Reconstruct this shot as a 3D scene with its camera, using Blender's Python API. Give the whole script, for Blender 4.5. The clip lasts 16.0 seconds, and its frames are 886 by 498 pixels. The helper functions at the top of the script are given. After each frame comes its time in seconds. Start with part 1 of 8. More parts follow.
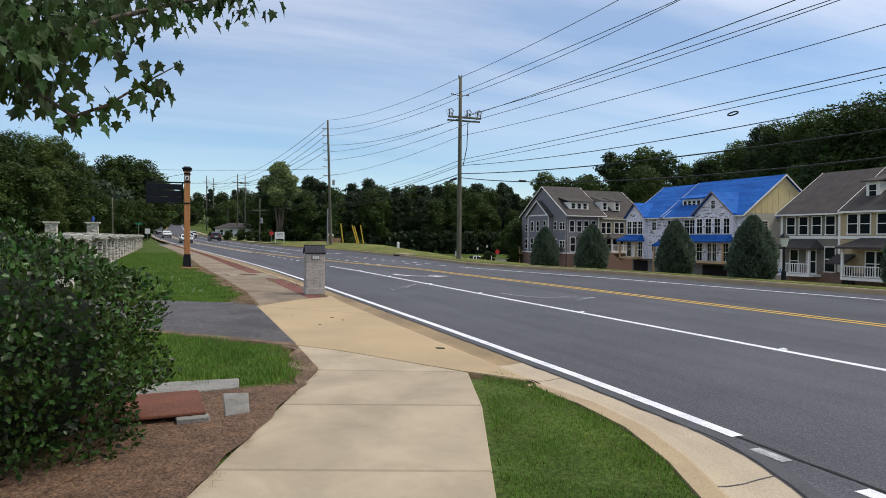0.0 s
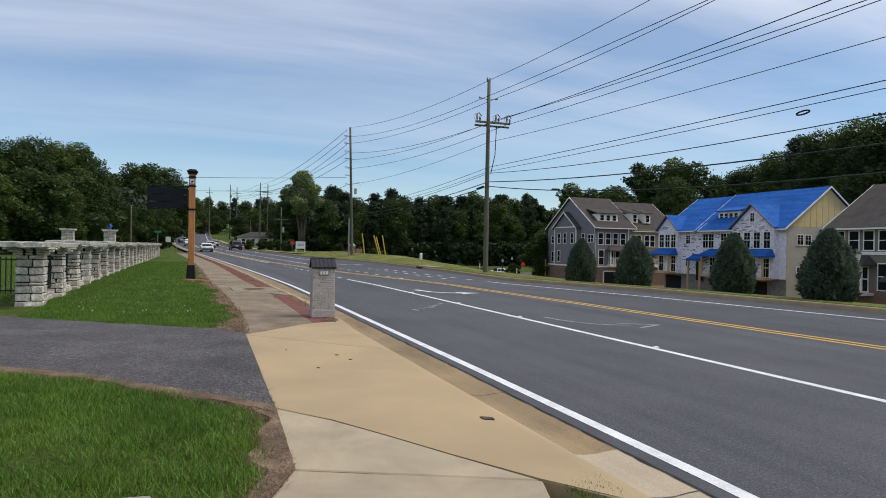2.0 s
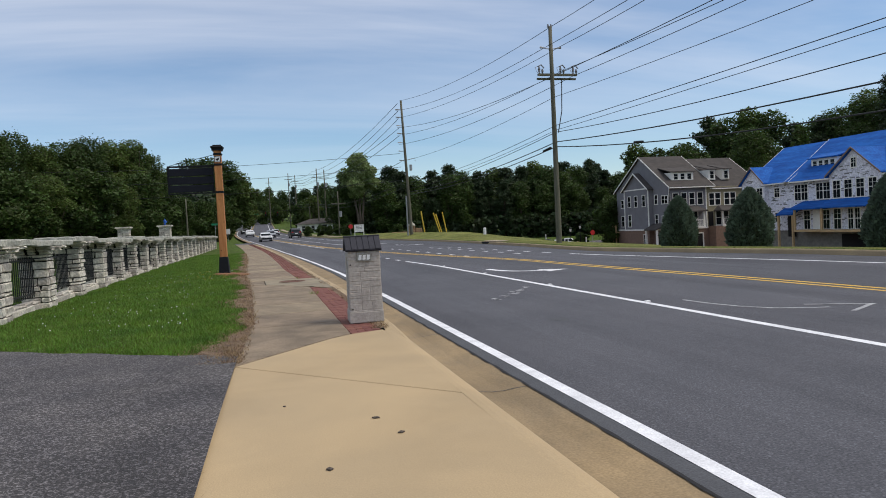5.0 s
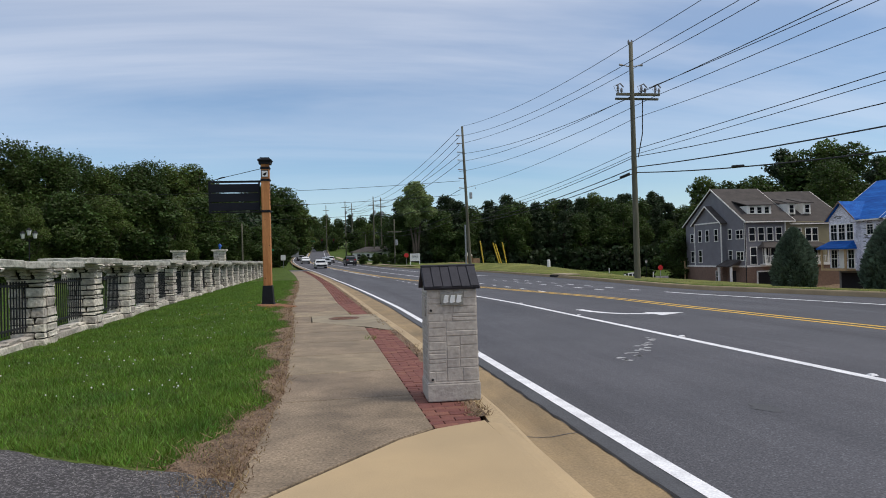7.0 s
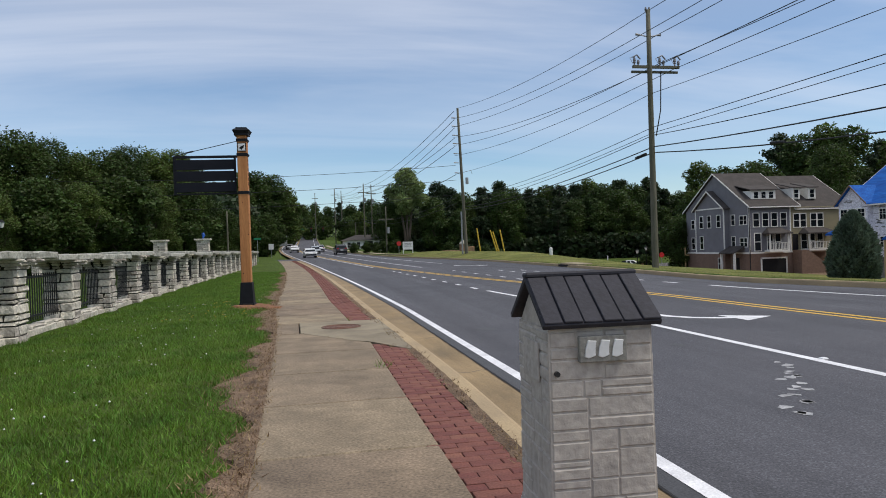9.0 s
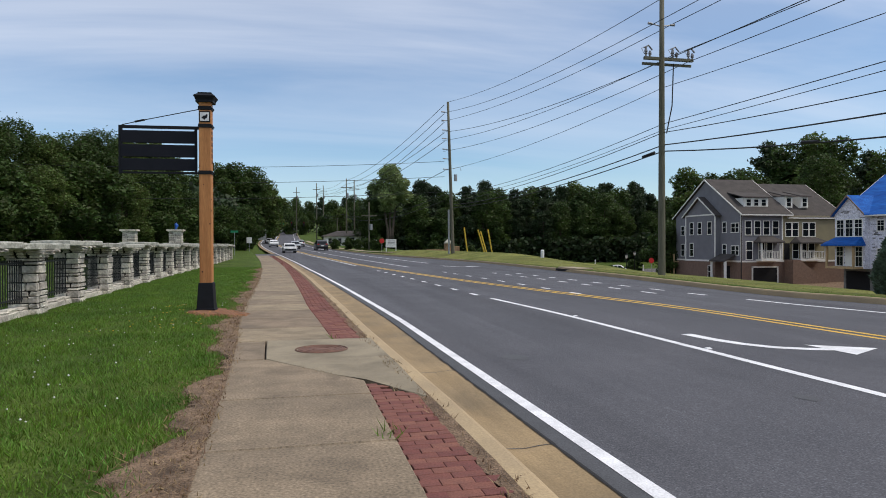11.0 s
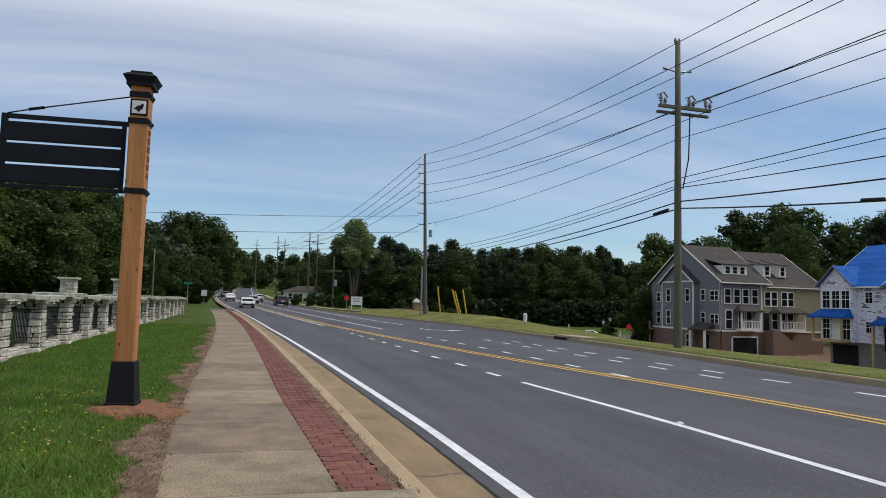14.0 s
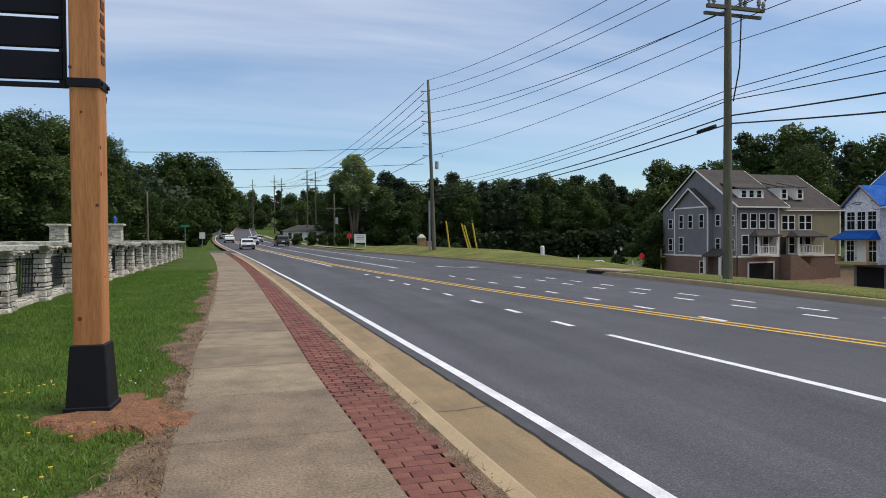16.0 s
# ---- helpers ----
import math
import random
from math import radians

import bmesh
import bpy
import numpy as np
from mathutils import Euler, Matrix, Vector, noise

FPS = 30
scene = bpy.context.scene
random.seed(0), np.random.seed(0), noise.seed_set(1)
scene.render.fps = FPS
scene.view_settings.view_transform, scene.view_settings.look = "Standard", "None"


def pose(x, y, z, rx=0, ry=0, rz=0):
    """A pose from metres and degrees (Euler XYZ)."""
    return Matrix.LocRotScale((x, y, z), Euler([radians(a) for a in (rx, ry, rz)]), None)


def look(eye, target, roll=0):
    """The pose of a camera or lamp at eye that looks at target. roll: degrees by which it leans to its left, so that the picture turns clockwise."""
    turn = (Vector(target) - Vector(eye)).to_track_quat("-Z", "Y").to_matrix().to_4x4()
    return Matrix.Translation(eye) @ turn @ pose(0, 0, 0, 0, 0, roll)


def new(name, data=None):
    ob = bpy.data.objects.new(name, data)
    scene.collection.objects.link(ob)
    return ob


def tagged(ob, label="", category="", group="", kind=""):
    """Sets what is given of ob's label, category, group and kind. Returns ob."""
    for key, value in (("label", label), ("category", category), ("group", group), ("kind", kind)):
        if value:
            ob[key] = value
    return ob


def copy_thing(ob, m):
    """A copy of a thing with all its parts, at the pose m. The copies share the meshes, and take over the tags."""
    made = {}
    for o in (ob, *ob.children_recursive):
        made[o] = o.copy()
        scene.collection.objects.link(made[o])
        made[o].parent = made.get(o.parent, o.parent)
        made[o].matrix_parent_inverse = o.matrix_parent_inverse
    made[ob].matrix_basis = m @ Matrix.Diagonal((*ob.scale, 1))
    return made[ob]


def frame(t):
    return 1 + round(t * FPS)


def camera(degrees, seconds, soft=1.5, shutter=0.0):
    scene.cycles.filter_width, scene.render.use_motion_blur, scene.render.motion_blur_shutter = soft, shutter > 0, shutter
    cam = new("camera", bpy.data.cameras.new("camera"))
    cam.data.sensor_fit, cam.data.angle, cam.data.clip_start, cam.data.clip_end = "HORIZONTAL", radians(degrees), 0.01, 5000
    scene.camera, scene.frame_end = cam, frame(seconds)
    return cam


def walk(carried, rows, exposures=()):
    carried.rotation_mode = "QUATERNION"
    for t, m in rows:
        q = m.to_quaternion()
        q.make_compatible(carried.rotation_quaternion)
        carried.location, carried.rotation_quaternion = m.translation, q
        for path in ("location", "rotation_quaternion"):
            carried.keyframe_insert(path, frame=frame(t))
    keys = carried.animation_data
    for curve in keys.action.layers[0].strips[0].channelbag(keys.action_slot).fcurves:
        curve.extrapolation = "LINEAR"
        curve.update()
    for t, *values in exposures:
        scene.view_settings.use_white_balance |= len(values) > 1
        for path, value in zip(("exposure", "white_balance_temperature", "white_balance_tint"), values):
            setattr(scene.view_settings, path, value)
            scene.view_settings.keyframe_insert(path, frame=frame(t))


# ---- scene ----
cam = camera(66.4, 16.0, soft=0.95)
PATH = [
    (0, (-1.733, 0.99, 1.433), (-0.989, 2.846, 1.399), 0.4),
    (0.5, (-1.466, 1.599, 1.445), (-0.555, 3.38, 1.452), -2.3),
    (1, (-1.308, 2.318, 1.445), (-0.597, 4.187, 1.469), 0.7),
    (1.5, (-1.045, 3.054, 1.457), (-0.327, 4.918, 1.554), -1.1),
    (2, (-0.89, 3.74, 1.466), (-0.208, 5.62, 1.464), 1.0),
    (2.5, (-0.636, 4.335, 1.501), (0.047, 6.214, 1.543), -0.4),
    (3, (-0.394, 5.42, 1.425), (0.190, 7.331, 1.508), -1.4),
    (3.5, (-0.217, 5.944, 1.377), (0.38, 7.852, 1.33), -1.2),
    (6, (0.342, 10.033, 1.289), (0.765, 11.987, 1.226), -2.8),
    (6.5, (0.328, 10.852, 1.294), (0.643, 12.828, 1.288), 1.3),
    (7, (0.397, 11.63, 1.287), (0.756, 13.597, 1.315), -1.6),
    (7.5, (0.372, 12.427, 1.361), (0.698, 14.392, 1.543), 0.2),
    (8, (0.392, 13.217, 1.377), (0.812, 15.169, 1.489), -2.1),
    (8.5, (0.392, 14.155, 1.361), (0.781, 16.117, 1.361), -2.0),
    (11, (0.49, 17.964, 1.376), (0.933, 19.914, 1.363), -0.2),
    (11.5, (0.564, 18.73, 1.388), (1.258, 20.602, 1.504), -3.2),
    (12, (0.517, 19.409, 1.4), (1.125, 21.313, 1.478), 1.6),
    (12.5, (0.506, 20.235, 1.405), (1.025, 22.163, 1.516), 0.1),
    (13, (0.455, 20.988, 1.408), (0.995, 22.911, 1.509), 2.2),
    (13.5, (0.525, 21.726, 1.442), (1.109, 23.635, 1.563), 0.3),
    (14, (0.328, 22.619, 1.466), (0.88, 24.535, 1.628), 1.5),
    (14.5, (0.357, 23.394, 1.47), (0.9, 25.312, 1.634), -1.7),
    (15, (0.252, 24.25, 1.51), (0.788, 26.165, 1.723), 0.3),
    (15.5, (0.297, 24.808, 1.439), (0.851, 26.726, 1.557), -2.3),
    (16, (0.138, 25.797, 1.505), (0.701, 27.716, 1.474), -0.4),
]
walk(cam, [(t, look(eye, target, roll)) for t, eye, target, roll in PATH],
     exposures=((0, 0.18), (0.5, 0.12), (1.5, 0.02), (7, 0.0), (8.5, 0.0), (10.8, 0.08), (12, -0.08), (15.3, -0.08), (16, 0.1)))

# ---------------------------------------------------------------- light and sky
SUN_AZ, SUN_EL = 112.0, 58.0           # compass angle from the road's line to the right, and height
world = bpy.data.worlds.new("sky")
scene.world = world
world.use_nodes = True
wn, wl = world.node_tree.nodes, world.node_tree.links
wn.clear()
w_out = wn.new("ShaderNodeOutputWorld")
w_bg = wn.new("ShaderNodeBackground")
w_sky = wn.new("ShaderNodeTexSky")
w_sky.sky_type = 'NISHITA'
w_sky.sun_disc = False
w_sky.sun_elevation, w_sky.sun_rotation = radians(SUN_EL), radians(SUN_AZ)
w_sky.air_density, w_sky.dust_density, w_sky.ozone_density = 1.0, 0.2, 2.0
w_tc = wn.new("ShaderNodeTexCoord")
w_sep = wn.new("ShaderNodeSeparateXYZ")
wl.new(w_tc.outputs["Generated"], w_sep.inputs[0])
# clouds lie on a flat layer: divide the direction by its height
w_h = wn.new("ShaderNodeMath"); w_h.operation = 'ADD'; w_h.inputs[1].default_value = 0.12
wl.new(w_sep.outputs["Z"], w_h.inputs[0])
w_hm = wn.new("ShaderNodeMath"); w_hm.operation = 'MAXIMUM'; w_hm.inputs[1].default_value = 0.05
wl.new(w_h.outputs[0], w_hm.inputs[0])
w_cmb = wn.new("ShaderNodeCombineXYZ")
for k in ("X", "Y"):
    dv = wn.new("ShaderNodeMath"); dv.operation = 'DIVIDE'
    wl.new(w_sep.outputs[k], dv.inputs[0]); wl.new(w_hm.outputs[0], dv.inputs[1])
    wl.new(dv.outputs[0], w_cmb.inputs[k])
w_map = wn.new("ShaderNodeMapping")
w_map.inputs["Rotation"].default_value = (0, 0, radians(-24))
w_map.inputs["Scale"].default_value = (0.30, 1.25, 1.0)
w_map.inputs["Location"].default_value = (3.1, 0.7, 0)
wl.new(w_cmb.outputs[0], w_map.inputs[0])
w_n1 = wn.new("ShaderNodeTexNoise")
w_n1.inputs["Scale"].default_value = 0.9
w_n1.inputs["Detail"].default_value = 7
w_n1.inputs["Roughness"].default_value = 0.55
w_n1.inputs["Distortion"].default_value = 0.5
wl.new(w_map.outputs[0], w_n1.inputs["Vector"])
w_r1 = wn.new("ShaderNodeMapRange")
w_r1.inputs["From Min"].default_value, w_r1.inputs["From Max"].default_value = 0.34, 0.66
wl.new(w_n1.outputs["Fac"], w_r1.inputs["Value"])
# cloud cover thins out towards the horizon
w_r2 = wn.new("ShaderNodeMapRange")
w_r2.inputs["From Min"].default_value, w_r2.inputs["From Max"].default_value = 0.08, 0.36
w_r2.inputs["To Min"].default_value, w_r2.inputs["To Max"].default_value = 0.10, 0.92
wl.new(w_sep.outputs["Z"], w_r2.inputs["Value"])
w_cov = wn.new("ShaderNodeMath"); w_cov.operation = 'MULTIPLY_ADD'
wl.new(w_r1.outputs[0], w_cov.inputs[0]); w_cov.inputs[1].default_value = 0.78
w_r3 = wn.new("ShaderNodeMath"); w_r3.operation = 'MULTIPLY'; w_r3.inputs[1].default_value = 0.26
wl.new(w_r2.outputs[0], w_r3.inputs[0]); wl.new(w_r3.outputs[0], w_cov.inputs[2])
w_fac = wn.new("ShaderNodeMath"); w_fac.operation = 'MULTIPLY'; w_fac.use_clamp = True
wl.new(w_cov.outputs[0], w_fac.inputs[0]); wl.new(w_r2.outputs[0], w_fac.inputs[1])
w_gain = wn.new("ShaderNodeMix"); w_gain.data_type = 'RGBA'; w_gain.blend_type = 'MULTIPLY'
w_gain.inputs["Factor"].default_value = 1.0
w_gain.inputs["B"].default_value = (0.88, 0.98, 1.06, 1)
wl.new(w_sky.outputs[0], w_gain.inputs["A"])
w_mix = wn.new("ShaderNodeMix"); w_mix.data_type = 'RGBA'
w_mix.inputs["B"].default_value = (7.9, 8.1, 8.8, 1)       # thin high cloud
wl.new(w_fac.outputs[0], w_mix.inputs["Factor"])
wl.new(w_gain.outputs["Result"], w_mix.inputs["A"])
wl.new(w_mix.outputs["Result"], w_bg.inputs["Color"])
w_bg.inputs["Strength"].default_value = 0.115
wl.new(w_bg.outputs[0], w_out.inputs[0])

sun_data = bpy.data.lights.new("sun", 'SUN')
sun_data.energy, sun_data.angle, sun_data.color = 2.6, radians(22), (1.0, 0.93, 0.82)
sun = new("sun", sun_data)
_sa, _se = radians(SUN_AZ), radians(SUN_EL)
sun.matrix_world = look((0, 0, 60), (-60 * math.sin(_sa) * math.cos(_se), -60 * math.cos(_sa) * math.cos(_se), 60 - 60 * math.sin(_se)))


# ---------------------------------------------------------------- materials
def material(name, col, col2=None, scale=6.0, rough=0.85, bump=0.25, bscale=60.0, metal=0.0, fine=0.25, island=0.0,
             stretch=(1, 1, 1), spec=0.4, obj_var=0.0, dist=0.01, coat=0.0, mottle=None, chips=None):
    """Base colour between col and col2 by a broad noise, darkened and lightened by a fine one, with fine relief."""
    m = bpy.data.materials.new(name)
    m.use_nodes = True
    n, l = m.node_tree.nodes, m.node_tree.links
    b = n["Principled BSDF"]
    b.inputs["Roughness"].default_value = rough
    b.inputs["Metallic"].default_value = metal
    b.inputs["Specular IOR Level"].default_value = spec
    b.inputs["Coat Weight"].default_value = coat
    tc = n.new("ShaderNodeTexCoord")
    mp = n.new("ShaderNodeMapping")
    mp.inputs["Scale"].default_value = stretch
    l.new(tc.outputs["Object"], mp.inputs[0])
    n1 = n.new("ShaderNodeTexNoise"); n1.inputs["Scale"].default_value = scale; n1.inputs["Detail"].default_value = 5
    n2 = n.new("ShaderNodeTexNoise"); n2.inputs["Scale"].default_value = bscale; n2.inputs["Detail"].default_value = 4
    l.new(mp.outputs[0], n1.inputs["Vector"]); l.new(mp.outputs[0], n2.inputs["Vector"])
    r1 = n.new("ShaderNodeMapRange"); r1.inputs["From Min"].default_value, r1.inputs["From Max"].default_value = 0.32, 0.68
    l.new(n1.outputs["Fac"], r1.inputs["Value"])
    mx = n.new("ShaderNodeMix"); mx.data_type = 'RGBA'
    mx.inputs["A"].default_value = (*col, 1)
    mx.inputs["B"].default_value = (*(col2 or [c * 0.75 for c in col]), 1)
    l.new(r1.outputs[0], mx.inputs["Factor"])
    hs = n.new("ShaderNodeHueSaturation")
    l.new(mx.outputs["Result"], hs.inputs["Color"])
    v = n.new("ShaderNodeMapRange"); v.inputs["From Min"].default_value, v.inputs["From Max"].default_value = 0.3, 0.7
    v.inputs["To Min"].default_value, v.inputs["To Max"].default_value = 1 - fine, 1 + fine
    l.new(n2.outputs["Fac"], v.inputs["Value"])
    val = v.outputs[0]
    if island or obj_var:
        src = n.new("ShaderNodeNewGeometry").outputs["Random Per Island"] if island else n.new("ShaderNodeObjectInfo").outputs["Random"]
        w = island or obj_var
        r = n.new("ShaderNodeMapRange"); r.inputs["To Min"].default_value, r.inputs["To Max"].default_value = 1 - w, 1 + w
        l.new(src, r.inputs["Value"])
        mu = n.new("ShaderNodeMath"); mu.operation = 'MULTIPLY'
        l.new(val, mu.inputs[0]); l.new(r.outputs[0], mu.inputs[1])
        val = mu.outputs[0]
        rh = n.new("ShaderNodeMapRange"); rh.inputs["To Min"].default_value, rh.inputs["To Max"].default_value = 0.5 - w * 0.05, 0.5 + w * 0.05
        l.new(src, rh.inputs["Value"]); l.new(rh.outputs[0], hs.inputs["Hue"])
    if mottle:                      # broad stains: size, strength, stretch
        mm = n.new("ShaderNodeMapping"); mm.inputs["Scale"].default_value = mottle[2]
        l.new(tc.outputs["Object"], mm.inputs[0])
        n3 = n.new("ShaderNodeTexNoise"); n3.inputs["Scale"].default_value = mottle[0]; n3.inputs["Detail"].default_value = 8
        n3.inputs["Roughness"].default_value = 0.65; n3.inputs["Distortion"].default_value = 0.4
        l.new(mm.outputs[0], n3.inputs["Vector"])
        r3 = n.new("ShaderNodeMapRange"); r3.inputs["From Min"].default_value, r3.inputs["From Max"].default_value = 0.36, 0.62
        r3.inputs["To Min"].default_value, r3.inputs["To Max"].default_value = 1 - mottle[1], 1 + mottle[1] * 0.35
        l.new(n3.outputs["Fac"], r3.inputs["Value"])
        m3 = n.new("ShaderNodeMath"); m3.operation = 'MULTIPLY'
        l.new(val, m3.inputs[0]); l.new(r3.outputs[0], m3.inputs[1]); val = m3.outputs[0]
    if chips:                       # single pale and dark grains of stone
        vo = n.new("ShaderNodeTexVoronoi"); vo.inputs["Scale"].default_value = chips[0]
        l.new(tc.outputs["Object"], vo.inputs["Vector"])
        sc = n.new("ShaderNodeSeparateColor"); l.new(vo.outputs["Color"], sc.inputs[0])
        r4 = n.new("ShaderNodeMapRange"); r4.inputs["From Min"].default_value = 0.55
        r4.inputs["To Min"].default_value, r4.inputs["To Max"].default_value = chips[1], chips[2]
        l.new(sc.outputs[0], r4.inputs["Value"])
        m4 = n.new("ShaderNodeMath"); m4.operation = 'MULTIPLY'
        l.new(val, m4.inputs[0]); l.new(r4.outputs[0], m4.inputs[1]); val = m4.outputs[0]
    l.new(val, hs.inputs["Value"])
    l.new(hs.outputs[0], b.inputs["Base Color"])
    if bump:
        bp = n.new("ShaderNodeBump"); bp.inputs["Strength"].default_value = bump; bp.inputs["Distance"].default_value = dist
        l.new(n2.outputs["Fac"], bp.inputs["Height"]); l.new(bp.outputs[0], b.inputs["Normal"])
    return m


def leaf_material(name, col, col2, island=0.35, scale=0.5):
    m = material(name, col, col2, scale=scale, rough=0.6, bump=0, fine=0.1, island=island, spec=0.3)
    n, l = m.node_tree.nodes, m.node_tree.links
    b, out = n["Principled BSDF"], n["Material Output"]
    tr = n.new("ShaderNodeBsdfTranslucent")
    src = b.inputs["Base Color"].links[0].from_socket
    l.new(src, tr.inputs["Color"])
    ms = n.new("ShaderNodeMixShader"); ms.inputs[0].default_value = 0.3
    l.new(b.outputs[0], ms.inputs[1]); l.new(tr.outputs[0], ms.inputs[2])
    l.new(ms.outputs[0], out.inputs["Surface"])
    return m


def glass_material(name):
    m = bpy.data.materials.new(name)
    m.use_nodes = True
    b = m.node_tree.nodes["Principled BSDF"]
    b.inputs["Base Color"].default_value = (0.012, 0.015, 0.018, 1)
    b.inputs["Roughness"].default_value = 0.10
    b.inputs["Specular IOR Level"].default_value = 0.22
    return m


M_ASPHALT = material("asphalt", (0.092, 0.092, 0.104), (0.074, 0.075, 0.086), scale=0.5, rough=0.9, bump=0.6, bscale=70, fine=0.38, spec=0.25, chips=(75.0, 0.93, 1.4), mottle=(0.55, 0.22, (1.6, 0.07, 1)))
M_SEAL = material("dark_asphalt", (0.075, 0.077, 0.085), scale=3, rough=0.85, bscale=80, fine=0.3)
M_CRACK = material("open_crack", (0.022, 0.021, 0.022), rough=1, bump=0)
M_WHITE = material("road_white", (0.78, 0.78, 0.80), (0.58, 0.58, 0.6), scale=5, rough=0.7, bscale=70, fine=0.15, bump=0.2)
M_WORN = material("road_white_worn", (0.42, 0.42, 0.43), (0.2, 0.2, 0.21), scale=9, rough=0.8, bscale=50, fine=0.3)
M_YELLOW = material("road_yellow", (0.74, 0.45, 0.045), (0.58, 0.37, 0.06), scale=4, rough=0.7, bscale=70, fine=0.15, bump=0.2)
M_APRON = material("tan_concrete", (0.43, 0.315, 0.178), (0.36, 0.27, 0.16), scale=0.7, rough=0.9, bump=0.15, bscale=110, fine=0.12, mottle=(0.6, 0.09, (1, 1, 1)))
M_WALKNEW = material("pale_concrete", (0.40, 0.325, 0.225), (0.34, 0.28, 0.195), scale=1.2, rough=0.9, bump=0.15, bscale=120, fine=0.14, obj_var=0.05, mottle=(1.3, 0.2, (1, 1, 1)))
M_WALKMID = material("greyed_concrete", (0.265, 0.222, 0.155), (0.21, 0.175, 0.122), scale=1.1, rough=0.9, bump=0.2, bscale=90, fine=0.18, mottle=(1.6, 0.25, (1, 1, 1)))
M_KERB = material("tan_kerb", (0.40, 0.30, 0.175), (0.31, 0.235, 0.145), scale=1.3, rough=0.9, bump=0.25, bscale=60, fine=0.16)
M_WALK = material("old_concrete", (0.270, 0.208, 0.140), (0.180, 0.140, 0.097), scale=0.9, rough=0.92, bump=0.4, bscale=50, fine=0.40, obj_var=0.12, mottle=(2.6, 0.26, (1, 1, 1)))
M_GUTTER = material("stained_gutter", (0.30, 0.212, 0.112), (0.225, 0.165, 0.095), scale=1.1, rough=0.9, bump=0.2, bscale=60, fine=0.18, mottle=(1.2, 0.25, (1.5, 0.4, 1)))
M_BRICK = material("paver_brick", (0.225, 0.083, 0.062), (0.150, 0.062, 0.050), scale=4, rough=0.95, bump=0.4, bscale=60, fine=0.25, obj_var=0.18, mottle=(2.0, 0.30, (1, 1, 1)))
M_BRICKJ = material("paver_brick_far", (0.225, 0.083, 0.062), (0.150, 0.062, 0.050), scale=4, rough=0.95, bump=0.4, bscale=60, fine=0.25, island=0.18, mottle=(2.0, 0.30, (1, 1, 1)))
M_SAND = material("joint_sand", (0.055, 0.038, 0.028), scale=8, rough=1, bscale=90, fine=0.3)
M_GRASS = material("lawn", (0.080, 0.115, 0.022), (0.052, 0.084, 0.018), scale=0.35, rough=0.95, bump=0.8, bscale=26, fine=0.38, spec=0.1, dist=0.05, mottle=(0.8, 0.3, (1, 1, 1)))
M_BLADE = leaf_material("grass_blade", (0.140, 0.228, 0.028), (0.080, 0.155, 0.020), island=0.5, scale=1.3)
M_DRYBLADE = leaf_material("dry_grass", (0.29, 0.20, 0.115), (0.19, 0.12, 0.065), island=0.45, scale=3.0)
M_STRAW = material("pine_straw", (0.205, 0.120, 0.072), (0.115, 0.070, 0.046), scale=5, rough=1, bump=1.0, bscale=45, fine=0.55, dist=0.04)
M_CLAY = material("red_clay", (0.27, 0.120, 0.060), (0.15, 0.080, 0.045), scale=7, rough=1, bump=0.9, bscale=50, fine=0.45, dist=0.03)
M_LITTER = material("dry_litter", (0.245, 0.165, 0.105), (0.125, 0.082, 0.052), scale=5, rough=1, bump=0.9, bscale=60, fine=0.5, dist=0.03, mottle=(2.2, 0.35, (1, 1, 1)))
M_DRIVE = material("gravel_asphalt", (0.082, 0.076, 0.080), (0.108, 0.099, 0.099), scale=1.4, rough=0.95, bump=0.9, bscale=110, fine=0.5, dist=0.02, chips=(80.0, 0.62, 2.4), mottle=(0.7, 0.25, (1, 1, 1)))
M_STONE = material("white_stone", (0.70, 0.645, 0.565), (0.43, 0.395, 0.345), scale=5, rough=0.92, bump=0.9, bscale=20, fine=0.30, obj_var=0.28, dist=0.03, mottle=(3.0, 0.25, (1, 1, 1)))
M_STONEJ = material("white_stone_far", (0.58, 0.53, 0.47), (0.42, 0.39, 0.35), scale=5, rough=0.92, bump=0.8, bscale=22, fine=0.22, island=0.16, dist=0.03)
M_CAP = material("capping_stone", (0.46, 0.45, 0.40), (0.30, 0.30, 0.26), scale=3, rough=0.95, bump=0.9, bscale=18, fine=0.3, obj_var=0.15, dist=0.03, mottle=(1.6, 0.3, (1, 1, 1)))
M_MORTAR = material("mortar", (0.040, 0.036, 0.032), scale=9, rough=1, bscale=50)
M_IRON = material("black_iron", (0.014, 0.014, 0.016), scale=10, rough=0.5, bump=0.05, fine=0.1)
M_CEDAR = material("cedar", (0.46, 0.205, 0.072), (0.34, 0.135, 0.045), scale=2.2, rough=0.75, bump=0.25, bscale=14, fine=0.16, stretch=(6, 6, 0.55))
M_KNOT = material("cedar_knot", (0.12, 0.045, 0.02), scale=20, rough=0.8)
M_BLACK = material("black_steel", (0.010, 0.011, 0.014), scale=8, rough=0.6, bump=0.05, fine=0.1, spec=0.18)
M_BOARD = material("charcoal_board", (0.010, 0.0115, 0.017), (0.013, 0.014, 0.02), scale=3, rough=0.7, bump=0.05, fine=0.1, spec=0.12)
M_FAUX = material("faux_stone", (0.43, 0.385, 0.345), (0.365, 0.33, 0.30), scale=5, rough=0.85, bump=0.6, bscale=24, fine=0.14, dist=0.012, mottle=(7, 0.15, (1, 1, 1)))
